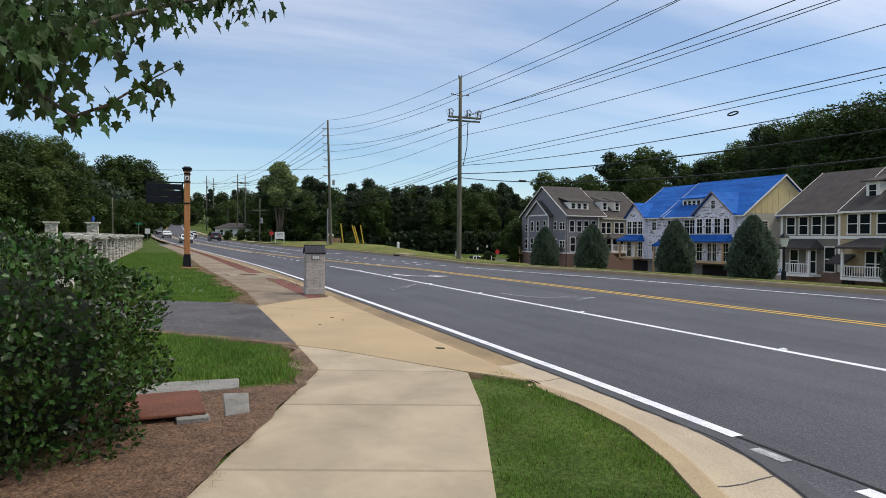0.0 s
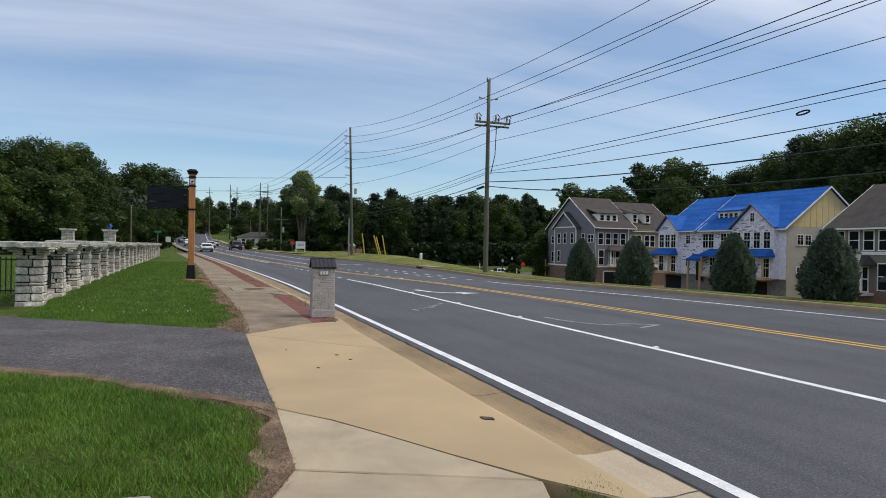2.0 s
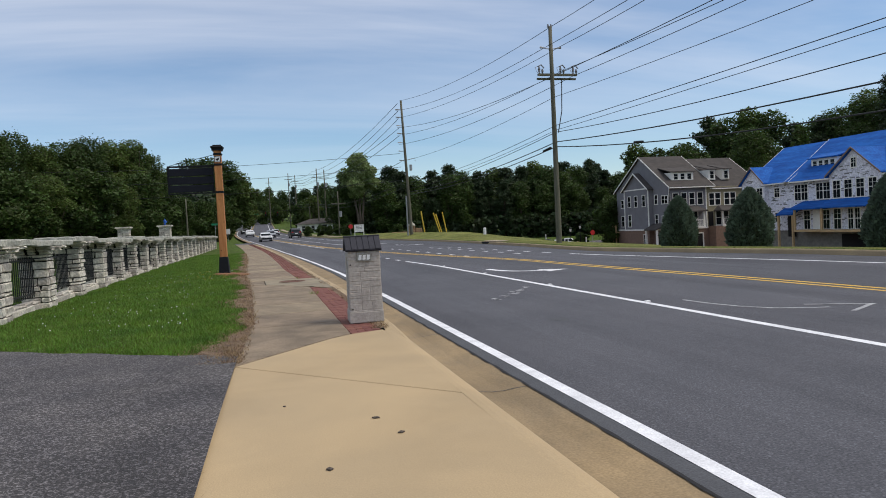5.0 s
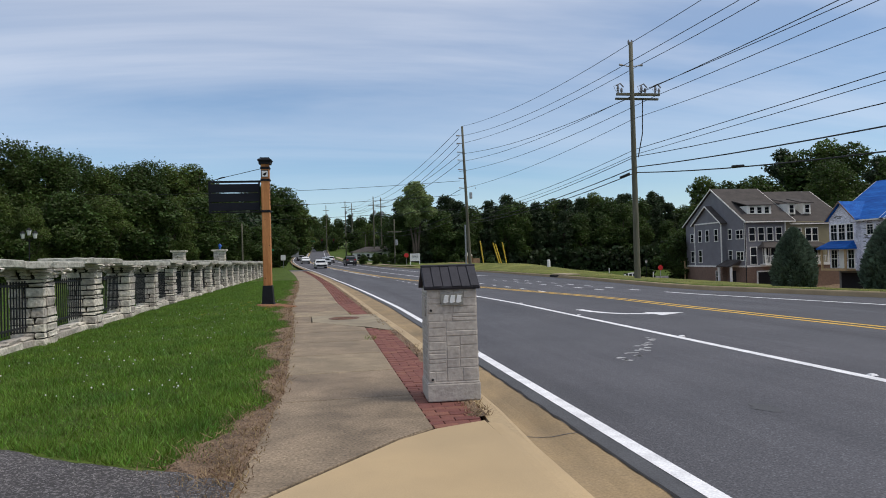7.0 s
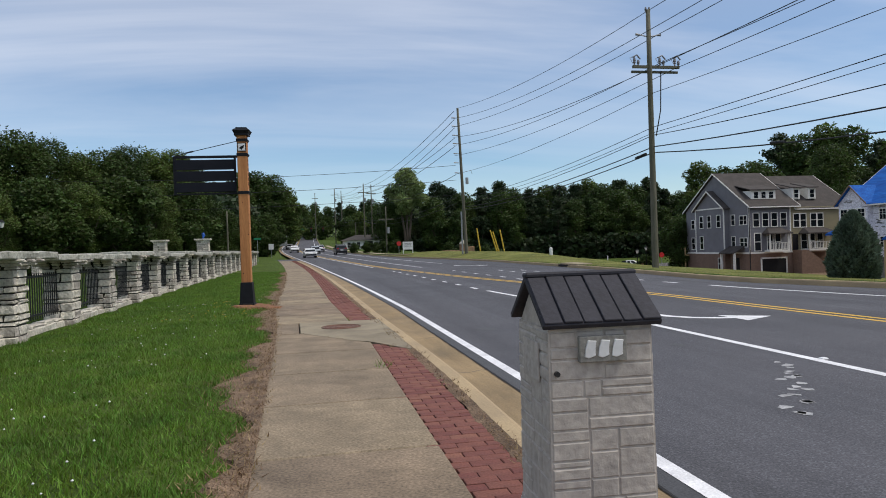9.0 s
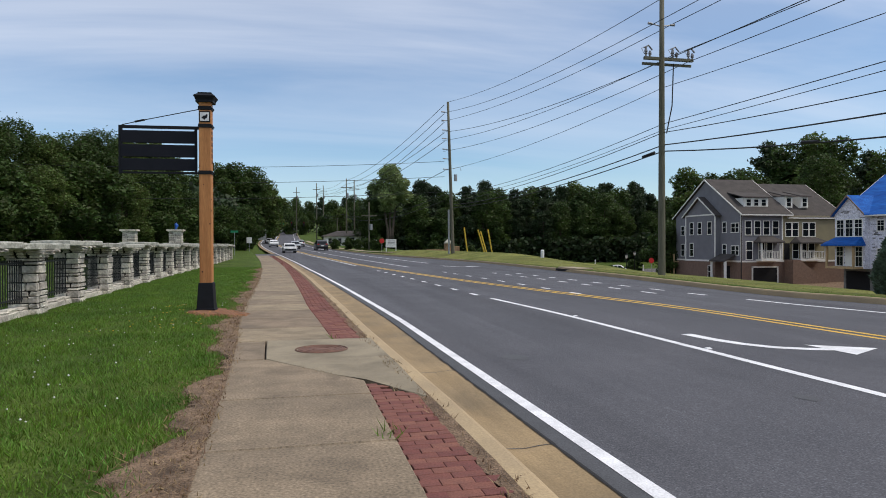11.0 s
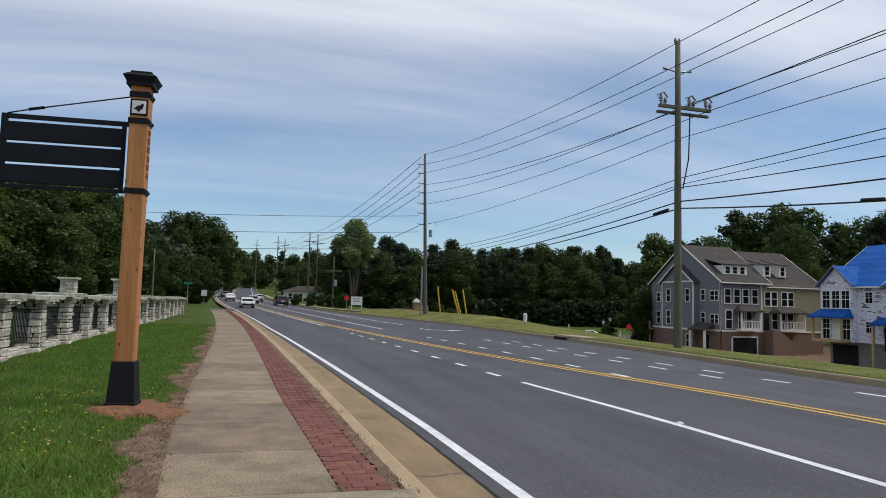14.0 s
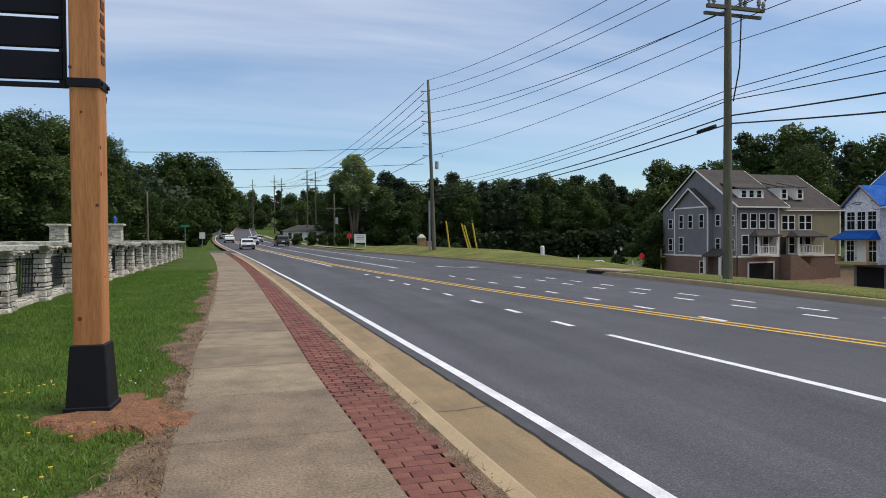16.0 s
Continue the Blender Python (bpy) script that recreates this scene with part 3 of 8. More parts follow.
arrow("turn_arrow", 6.80, 25.75, M_WHITE, "white left-turn arrow painted on the turn lane")
arrow("worn_arrow", 6.75, 15.7, M_WORN, "worn and faded turn arrow on the turn lane", 1.0, True)
arrow("turn_arrow", 11.4 + bend(62), 61, M_WHITE, "white turn arrow painted on the far lanes", 1.2).location.z = rise(62) + 0.01
bm = bmesh.new()
rr = random.Random(5)
for i in range(22):
    t = i / 21
    cx, cy = 4.26 + 1.4 * t + rr.uniform(-0.10, 0.10), 19.8 + 2.05 * t + rr.uniform(-0.1, 0.1)
    a = rr.uniform(0, 6.3)
    pts = [(cx + math.cos(a + k * 1.26) * rr.uniform(0.02, 0.09), cy + math.sin(a + k * 1.26) * rr.uniform(0.02, 0.09), ROAD_Z + 0.004) for k in range(5)]
    bm.faces.new([bm.verts.new(p) for p in pts])
structure("paint_spill", bm, M_WORN, "faint pale paint scuffs on the asphalt", "road marking")
for i, y in enumerate([8.0, 13.0, 18.0, 21.9, 26.4, 30.9]):
    bm = bmesh.new()
    box(bm, -0.045, -0.04, 0, 0.045, 0.04, 0.016)
    for v in bm.verts:
        if v.co.z > 0.01: v.co.x *= 0.7; v.co.y *= 0.6
    ob = part("road_stud", bm, M_WHITE)
    ob.location = (lane(y) + 0.12, y, ROAD_Z)
    tagged(ob, "small white reflective stud on the lane line", "road stud", "road studs")

# gutter, kerb and pavements
for g_name, g_ys, g_m, g_l in (("gutter", [y for y in YN if y >= 8], M_GUTTER, "tan stained concrete gutter beside the road"), ("gutter", [y for y in YN if y < 8] + [8.0 if 8.0 in YN else [q for q in YN if q >= 8][0]], M_PALEKERB, "pale concrete gutter at the street corner")):
    strip(g_name, lambda y: kerb(y), lambda y: edge(y) - 0.25, g_ys, lambda y, u: rise(y) + (-0.085 - 0.02 * math.sin(math.pi * min(1, u * 1.2))), g_m, g_l, "gutter", n=4)
for gy in [4.2, 7.3, 10.4, 13.5, 16.6, 19.7, 22.6, 25.6, 28.7, 31.8, 35, 38, 41, 44, 47, 50]:
    strip("gutter_joint", lambda y: kerb(y) + 0.01, lambda y: edge(y) - 0.25, [gy, gy + 0.011], lambda y, u: rise(y) - 0.081 - 0.02 * math.sin(math.pi * min(1, u * 1.2)), M_SEAL,
          "dark joint across the gutter", "joint", n=4)


def kerb_height(y):
    # the kerb dips flush along the drive's apron
    return -0.07 * smooth01(6.0, 7.4, y) * (1 - smooth01(15.6, 17.2, y))


kv, kf = [], []
ky = [y for y in YN if y <= 101]
for y in ky:
    k, t = kerb(y), rise(y) + kerb_height(y)
    kv += [(k - 0.20, y, t - 0.004), (k - 0.05, y, t - 0.004), (k - 0.01, y, t - 0.022), (k + 0.03, y, rise(y) - 0.12), (k - 0.20, y, rise(y) - 0.3)]
for i in range(len(ky) - 1):
    for a, b in ((0, 1), (1, 2), (2, 3), (4, 0)):
        kf.append((i * 5 + a, i * 5 + b, i * 5 + 5 + b, i * 5 + 5 + a))
tagged(new("kerb", raw_mesh("kerb", kv, kf, M_KERB)), "low worn concrete kerb beside the gutter", "kerb", kind="structure")
kv, kf = [], []
for y in YN:
    k, t = farkerb(y), rise(y)
    kv += [(k - 0.02, y, t - 0.12), (k, y, t + 0.02), (k + 0.02, y, t + 0.05), (k + 0.16, y, t + 0.05), (k + 0.18, y, t - 0.2)]
for i in range(len(YN) - 1):
    for a in range(4):
        kf.append((i * 5 + a, i * 5 + a + 1, i * 5 + 6 + a, i * 5 + 5 + a))
tagged(new("kerb_far", raw_mesh("kerb_far", kv, kf, M_KERB)), "concrete kerb along the far side of the road", "kerb", kind="structure")


def slab(parent, pts, z=0.0, mat=M_WALK, name="slab", depth=0.12, label=""):
    """One poured concrete slab with eased edges."""
    bm = bmesh.new()
    prism(bm, pts, z - depth, z)
    top = [e for e in bm.edges if all(v.co.z > z - 0.001 for v in e.verts)]
    bmesh.ops.bevel(bm, geom=top, offset=0.011, segments=1, affect='EDGES')
    for v in bm.verts:
        if v.co.z > z - 0.05:
            v.co.z += rise(v.co.y)
    return part(name, bm, mat, parent, label)


pavement = thing("pavement", "concrete footpath of poured slabs along the road", "pavement", kind="structure")
# first path, running slantwise to the drive
A, B = Vector((-1.49, 5.35)), Vector((0.1, 4.72))
dirp = Vector((0.389, 0.921))
lens = [-10.2, -8.6, -7.0, -5.4, -3.8, -2.2, -0.008, 1.62]
for a, b in zip(lens, lens[1:]):
    g = 0.010
    slab(pavement, [tuple(B + dirp * (a + g)), tuple(B + dirp * (b - g)), tuple(A + dirp * (b - g)), tuple(A + dirp * (a + g))], mat=M_WALKNEW, label="pale concrete slab")
slab(pavement, [tuple(B + dirp * 1.632), (1.2, 7.56), (-0.28, 8.22), tuple(A + dirp * 1.632)], mat=M_WALKNEW, label="pale concrete slab")
slab(pavement, [(1.19, 7.58), (0.82, 8.24), (0.50, 8.86), (0.19, 9.42), (-0.21, 9.97), (-0.27, 8.24)], mat=M_WALKNEW, label="cracked pale concrete slab")
slab(pavement, [(1.205, 7.6), (1.61, 7.0), (1.64, 11), (1.655, 13.2), (-0.14, 15.23), (-0.2, 12.2), (-0.21, 10.0), (0.205, 9.445), (0.515, 8.88), (0.835, 8.26)], mat=M_APRON, name="apron", label="yellow-tan concrete drive apron")
slab(pavement, [(1.657, 13.206), (1.67, 15.1), (1.66, 16.88), (1.23, 16.72), (0.92, 16.48), (-0.14, 15.238)], mat=M_APRON, name="apron", label="yellow-tan concrete drive apron")
strip("apron_lip", lambda y: table([(7, 1.603), (11, 1.636), (13.2, 1.651), (15.1, 1.666), (16.9, 1.655)], y), lambda y: kerb(y) + 0.012, [7.05, 8, 9, 10, 11, 12, 13, 14, 15, 16, 16.8],
      lambda y, u: -0.003 - 0.078 * u * u, M_APRON, "tan concrete lip where the apron meets the gutter", "apron", n=4, parent=pavement)
# slabs along the brick strip
ys = [15.26, 16.5, 18.05, 19.6, 21.15, 22.7, 24.25, 25.0]
brickl = lambda y: table([(16, 1.22), (25, 1.23), (27.4, 1.13), (31, 1.0), (33.5, 0.9), (44, 0.82), (120, 0.75)], y) + bend(y)
slab(pavement, [(0.90, 16.49), (brickl(18.0), 16.77), (brickl(18), 18.04), (walkl(18.04), 18.04), (walkl(16.5), 16.5), (-0.14, 15.29)], mat=M_WALK, label="weathered grey slab")
for a, b in zip(ys[2:-1], ys[3:]):
    b2 = b - 0.02
    if a > 24:
        slab(pavement, [(walkl(a), a), (brickl(a), a), (brickl(24.9), 24.85), (0.22, 26.36), (walkl(26.36), 26.36)], mat=M_WALK, label="weathered grey slab")
    else:
        slab(pavement, [(walkl(a), a), (brickl(a), a), (brickl(b2), b2), (walkl(b2), b2)], mat=M_WALK, label="weathered grey slab")
slab(pavement, [(walkl(26.4), 26.4), (0.19, 26.4), (0.15, 27.98), (walkl(27.98), 27.98)], mat=M_WALK, label="weathered grey slab")
slab(pavement, [(0.21, 26.4), (0.95, 25.2), (1.26, 24.88), (1.72, 23.93), (1.71, 25.5), (1.66, 27.96), (0.17, 28.0)], mat=M_WALKMID, z=0.004, label="newer smooth slab round the manhole")
y = 28.0
while y < 99:
    L = 1.55 if y < 60 else 3.1
    a, b = y + 0.011, y + L - 0.011
    slab(pavement, [(walkl(a), a), (brickl(a) - 0.005, a), (brickl(b) - 0.005, b), (walkl(b), b)], mat=M_WALK, label="weathered tan-grey slab")
    y += L
# bedding under the slabs
strip("bedding", lambda y: walkl(y) - 0.02 if y > 15.2 else -0.2, lambda y: kerb(y) - 0.03 if y > 17 else 1.55, [y for y in YN if 8.3 <= y <= 102], -0.05, M_SAND, "dark joint filling between the paving", "bedding")

# brick strip: single pavers near by, joined ones further on
brick_strip = thing("brick_strip", "red clay paver strip between footpath and kerb", "paving", kind="structure")
bm = bmesh.new()
box(bm, -0.100, -0.0495, -0.05, 0.100, 0.0495, 0.0)
bmesh.ops.bevel(bm, geom=[e for e in bm.edges if all(v.co.z > -0.001 for v in e.verts)], offset=0.003, segments=1, affect='EDGES')
BRICK_ME = mesh_of("brick", bm, M_BRICK)
bm = bmesh.new()
box(bm, -0.048, -0.048, -0.05, 0.048, 0.048, 0.0)
bmesh.ops.bevel(bm, geom=[e for e in bm.edges if all(v.co.z > -0.001 for v in e.verts)], offset=0.006, segments=1, affect='EDGES')
HALF_ME = mesh_of("brick", bm, M_BRICK)
rb = random.Random(11)
far_v, far_f = [], []
count = 0
y = 16.8
row = 0
while y < 100:
    if 24.7 < y < 28.06:
        y = 28.06
    lo, hi = brickl(y) + 0.01, kerb(y) - 0.21
    x = lo + 0.1 - (0.1 if row % 2 else 0.0)
    while x < hi - 0.02:
        past = y > 23.95 + (1.70 - x) * 1.9 and y < 28.0
        if lo - 0.05 < x and not past:
            dx, dy = x + rb.uniform(-0.004, 0.004), y + rb.uniform(-0.004, 0.004)
            dz = -0.006 + rb.uniform(-0.003, 0.003) + rise(y)
            if count < 300:
                shared("brick", BRICK_ME if x < hi - 0.09 else HALF_ME, brick_strip, pose(dx if x < hi - 0.09 else dx - 0.05, dy, dz, rb.uniform(-0.8, 0.8), rb.uniform(-0.8, 0.8), rb.uniform(-0.8, 0.8)))
                count += 1
            else:
                p = len(far_v)
                hw = 1.0 if x < hi - 0.09 else 0.5
                dx = dx if hw == 1.0 else dx - 0.05
                for cx, cy, cz in ((-.096, -.046, -.03), (.096, -.046, -.03), (.096, .046, -.03), (-.096, .046, -.03), (-.092, -.042, 0), (.092, -.042, 0), (.092, .042, 0), (-.092, .042, 0)):
                    far_v.append((dx + cx * hw, dy + cy, dz + cz))
                far_f += [(p + 4, p + 5, p + 6, p + 7), (p, p + 1, p + 5, p + 4), (p + 1, p + 2, p + 6, p + 5), (p + 3, p, p + 4, p + 7)]
        x += 0.204
    y += 0.102
    row += 1
tagged(shared("pavers", raw_mesh("pavers", far_v, far_f, M_BRICKJ), brick_strip), kind="stuff")

# soil and weeds between the bricks and the kerb
strip("worn_edge", lambda y: kerb(y) - 0.30 - 0.05 * noise.noise((y * 2.2, 3, 0)) - 0.03 * noise.noise((y * 9, 5, 0)), lambda y: kerb(y) - 0.185, [q for q in steps(17.0, 60, 400) if not 23.9 < q < 28.1],
      lambda y, u: rise(y) + (0.004 if y < 23.9 or y > 28.2 else -0.03) - 0.012 * (1 - u) + 0.008 * noise.noise((u * 3, y * 5, 0)), M_LITTER, "dry soil and weeds between the bricks and the kerb", "soil", n=3)


# drive, beds and bare patches
def patch(name, cx, cy, rx, ry, mat, label, category, z=0.01, rough=0.18, seed=1, pts=None, kind="structure", dome=0.0):
    """A ragged flat patch of soil that lies on the ground."""
    n = 56
    rg = random.Random(seed)
    ph = [rg.uniform(0, 6.28) for _ in range(4)]
    vs, fs = [(cx, cy, z + dome + lawn_z(cx, cy))], []
    rings = (0.5, 0.85, 1.0)
    for q in rings:
        for i in range(n):
            a = 2 * math.pi * i / n
            k = 1 + rough * (0.5 * math.sin(3 * a + ph[0]) + 0.35 * math.sin(7 * a + ph[1]) + 0.3 * math.sin(13 * a + ph[2]) + 0.2 * rg.uniform(-1, 1))
            x, y = cx + rx * k * q * math.cos(a), cy + ry * k * q * math.sin(a)
            vs.append((x, y, lawn_z(x, y) + (z + dome * (1 - q) if q < 1 else z - 0.05)))
    for i in range(n):
        j = (i + 1) % n
        fs.append((0, 1 + i, 1 + j))
        for r in range(2):
            fs.append((1 + r * n + i, 1 + (r + 1) * n + i, 1 + (r + 1) * n + j, 1 + r * n + j))
    return tagged(new(name, raw_mesh(name, vs, fs, mat)), label, category, kind=kind)


def drive_lo(x):
    """Near edge of the drive."""
    return table([(-14, 19.5), (-6, 14.5), (-3, 12.7), (-2, 11.95), (-1.54, 11.4), (-1.06, 10.9), (-0.6, 10.4), (-0.2, 9.9)], x)


def drive_hi(x):
    """Far edge of the drive."""
    return table([(-14, 26.0), (-8, 22.0), (-5, 19.6), (-3.8, 18.45), (-2.8, 17.7), (-1.8, 17.0), (-1.1, 16.5), (-0.46, 16.15), (-0.1, 15.85)], x)


dv, df = [], []
for i, u in enumerate(steps(0, 1, 160)):
    x = -0.12 - 14.0 * u ** 1.5
    y0 = drive_lo(x) + 0.10 * noise.noise((x * 1.7, 1, 0)) + 0.07 * noise.noise((x * 6, 4, 0))
    y1 = drive_hi(x) + 0.06 * noise.noise((x * 2, 7, 0)) + 0.05 * noise.noise((x * 7, 2, 0))
    dv += [(x, y0, -0.05), (x, y0 + 0.12, 0.016), (x, (y0 + y1) / 2, 0.03), (x, y1 - 0.12, 0.016), (x, y1, -0.05)]
dv = [(min(x, table([(9.2, -0.222), (12.2, -0.182), (15.2, -0.122), (16, -0.11)], y)), y, z) for x, y, z in dv]
for i in range(160):
    for k in range(4):
        p = i * 5 + k
        df.append((p, p + 1, p + 6, p + 5))
tagged(new("drive", raw_mesh("drive", dv, df, M_DRIVE)), "weathered gravelly asphalt drive crossing the lawn", "driveway", kind="structure")

strip("straw_bed", lambda y: -7.0, lambda y: -1.49 + (y - 5.35) * 0.4222 + 0.02 + 0.018 * math.sin(y * 4.3) + 0.014 * math.sin(y * 11), steps(-2, 7.75, 90), lambda y, u: 0.013 - (0.05 if y > 7.6 else 0.0) + 0.012 * noise.noise((u * 9, y * 2, 0)), M_STRAW, "brown pine straw mulch under the hedge", "mulch", n=16)
def litter_edge(y):
    """How far the dry litter reaches from the footpath."""
    return max(0.05, 0.30 + 0.14 * math.sin(y * 0.9) + 0.12 * math.sin(y * 2.3 + 1) + 0.08 * math.sin(y * 5.1) + 0.12 * noise.noise((y * 3.3, 0, 4)) + 0.10 * noise.noise((y * 9.0, 2, 4)) + 0.06 * noise.noise((y * 23.0, 2, 9)))


def slab_left(y): return table([(6.85, -0.855), (8.22, -0.28), (9.2, -0.24), (12.2, -0.2)], y)


def litter_z(y, u): return rise(y) + (-0.05 if u < 0.01 else 0.008 + 0.012 * noise.noise((u * 2, y * 3, 0)))


strip("worn_edge", lambda y: walkl(y) - litter_edge(y), lambda y: walkl(y) + 0.02, steps(15.3, 60, 900), litter_z, M_LITTER, "dry litter and bare soil along the footpath", "soil", n=4)
strip("worn_edge", lambda y: slab_left(y) - 0.22 - 0.10 * math.sin(y * 3.1) - 0.05 * math.sin(y * 9), lambda y: slab_left(y) + 0.015, steps(6.9, 10.3, 50), litter_z, M_LITTER, "dry litter and bare soil beside the drive", "soil", n=4)
bv, bf = [], []
for i, x in enumerate(steps(-0.22, -5.0, 90)):
    o = 0.16 + 0.16 * noise.noise((x * 1.3, 3, 1)) + 0.10 * noise.noise((x * 5, 8, 1))
    yl = drive_lo(x)
    bv += [(x, yl - max(0.04, o), -0.03), (x, yl - max(0.02, o) * 0.7, 0.012), (x, yl + 0.12, 0.019), (x, yl + 0.20 + 0.08 * noise.noise((x * 6, 1, 5)), -0.02)]
for i in range(90):
    bf += [(4 * i + k, 4 * i + k + 1, 4 * i + k + 5, 4 * i + k + 4) for k in range(3)]
tagged(new("worn_edge", raw_mesh("worn_edge", bv, bf, M_LITTER)), "dry brown soil along the drive's ragged edge", "soil", kind="structure")
patch("clay_patch", -0.86, 32.0, 0.50, 0.66, M_CLAY, "red clay soil dug up round the sign post", "soil", 0.016, 0.42, 9, dome=0.018)

# manhole
mh = thing("manhole_cover", "rusty round iron manhole cover in the footpath", "manhole cover", at=pose(0.9, 27.0, 0.006))
bm = bmesh.new()
tube(bm, [(0, 0, -0.03), (0, 0, 0.004)], [0.31, 0.31], 40)
part("plate", bm, M_MANHOLE, mh)
bm = bmesh.new()
for r0, r1 in ((0.325, 0.345), (0.26, 0.285), (0.19, 0.21), (0.11, 0.13)):
    prev = None
    ring = [[bm.verts.new((r * math.cos(2 * math.pi * i / 40), r * math.sin(2 * math.pi * i / 40), z)) for i in range(40)] for r, z in ((r0, 0.003), (r0 + 0.004, 0.010), (r1 - 0.004, 0.010), (r1, 0.003))]
    for a, b in zip(ring, ring[1:]):
        for i in range(40):
            bm.faces.new((a[i], a[(i + 1) % 40], b[(i + 1) % 40], b[i]))
part("raised_ring", bm, M_MANHOLE, mh)

# storm inlet beside the hedge
inlet = thing("storm_inlet", "storm drain inlet with a rusty steel lid on a concrete box", "storm drain", at=pose(-1.88, 6.95, 0, 0, 0, 2))
bm = bmesh.new(); box(bm, -0.5, -0.45, 0.05, 0.38, 0.36, 0.075); soften(bm, 0.006); part("lid", bm, M_RUST, inlet, "rusty steel lid")
bm = bmesh.new(); box(bm, -0.62, -0.52, -0.1, -0.5, 0.42, 0.05); box(bm, 0.16, -0.52, -0.1, 0.40, -0.40, 0.05); box(bm, -0.5, -0.60, -0.1, 0.40, -0.53, 0.0); soften(bm, 0.008); part("box_wall", bm, M_GREYCON, inlet)
bm = bmesh.new(); box(bm, -0.5, -0.40, -0.1, 0.36, 0.34, 0.0); part("pit", bm, M_DARK, inlet)
bm = bmesh.new(); prism(bm, [(-0.55, 0.45), (0.75, 0.55), (0.80, 0.95), (0.2, 1.02), (-0.55, 0.86)], -0.1, 0.03); soften(bm, 0.01); part("collar", bm, M_GREYCON, inlet, "broken concrete collar")
bm = bmesh.new(); prism(bm, [(0.52, -0.42), (0.72, -0.35), (0.80, 0.3), (0.58, 0.36)], -0.1, 0.025); soften(bm, 0.01); part("collar_piece", bm, M_GREYCON, inlet, "broken concrete collar")
bm = bmesh.new()
tube(bm, [(-0.12 + 0.06 * math.cos(a), 0.5, 0.03 + 0.07 * math.sin(a)) for a in steps(0, math.pi, 8)], 0.008, 6)
part("lifting_ring", bm, M_IRON, inlet)

# ---------------------------------------------------------------- mailbox pillar
mb = thing("mailbox_pillar", "grey moulded stone-look mailbox pillar with a dark pitched lid", "mailbox", at=pose(1.575, 17.88, 0, 0, 0, -3) @ Matrix.Diagonal((0.97, 1.0, 0.955, 1)))
bm = bmesh.new()
box(bm, -0.25, -0.25, 0, 0.25, 0.25, 0.165); box(bm, -0.245, -0.245, 0.16, 0.245, 0.245, 0.185)
soften(bm, 0.012, 2)
part("base", bm, M_FAUX, mb)
bm = bmesh.new()
v = box(bm, -0.236, -0.236, 0.17, 0.236, 0.236, 1.05)
for q in v:
    if q.co.z > 1: q.co.x *= 0.975; q.co.y *= 0.975
part("body", bm, M_FAUX, mb)
# moulded stones, proud of the body
rs = random.Random(4)
cells = []


def split_cells(x0, z0, x1, z1, n):
    w, h = x1 - x0, z1 - z0
    if n == 0 or (w < 0.16 and h < 0.13):
        cells.append((x0, z0, x1, z1)); return
    if w > h * 3.2 or (w > h * 1.1 and rs.random() < 0.3):
        c = x0 + w * rs.uniform(0.33, 0.67); split_cells(x0, z0, c, z1, n - 1); split_cells(c, z0, x1, z1, n - 1)
    else:
        c = z0 + h * rs.uniform(0.3, 0.7); split_cells(x0, z0, x1, c, n - 1); split_cells(x0, c, x1, z1, n - 1)


for face in range(4):
    cells.clear()
    for zb in steps(0.185, 1.04, 4)[:-1]:
        split_cells(-0.232, zb, 0.232, zb + 0.2137, 3)
    for (x0, z0, x1, z1) in cells:
        bm = bmesh.new()
        g = 0.0018
        vs = box(bm, x0 + g, -0.2395 - rs.uniform(0, 0.004), z0 + g, x1 - g, -0.20, z1 - g)
        for q in vs:
            t = 1 - 0.025 * (q.co.z - 0.17) / 0.88
            q.co.x *= t; q.co.y *= t
        bmesh.ops.bevel(bm, geom=[e for e in bm.edges if all(w.co.y < -0.21 for w in e.verts)], offset=0.006, segments=1, affect='EDGES')
        part("stone", bm, M_FAUX, mb, at=pose(0, 0, 0, 0, 0, 90 * face))
bm = bmesh.new()
prism(bm, [(-0.225, 1.04), (0.225, 1.04), (0.0, 1.24)], -0.225, 0.225, 'x')
part("gable", bm, M_FAUX, mb)
for s in (-1, 1):
    bm = bmesh.new()
    m = Matrix.Translation((0, 0, 1.262)) @ Matrix.Rotation(radians(-36 if s > 0 else 36), 4, 'X')
    box(bm, -0.262, 0 if s > 0 else -0.335, -0.016, 0.262, 0.335 if s > 0 else 0, 0.012, m)
    soften(bm, 0.004)
    roof = part("lid_slope", bm, M_SLATE, mb, "dark shingled lid")
    for k in range(6):
        bm = bmesh.new()
        x0 = -0.26 + k * 0.0867
        dz = 0.004 * (k % 2)
        box(bm, x0 + 0.003, 0.02 if s > 0 else -0.33, 0.012, x0 + 0.0837, 0.33 if s > 0 else -0.02, 0.020 + dz, m)
        soften(bm, 0.003)
        part("shingle", bm, M_SLATE, roof)
bm = bmesh.new(); box(bm, -0.265, -0.03, 1.262, 0.265, 0.03, 1.288); soften(bm, 0.008); part("ridge_cap", bm, M_SLATE, mb)
bm = bmesh.new(); box(bm, -0.105, -0.262, 0.905, 0.105, -0.236, 1.018); soften(bm, 0.004)
plate = part("number_plate", bm, M_GREYCON, mb, "pale grey relief plate")
rp = random.Random(8)
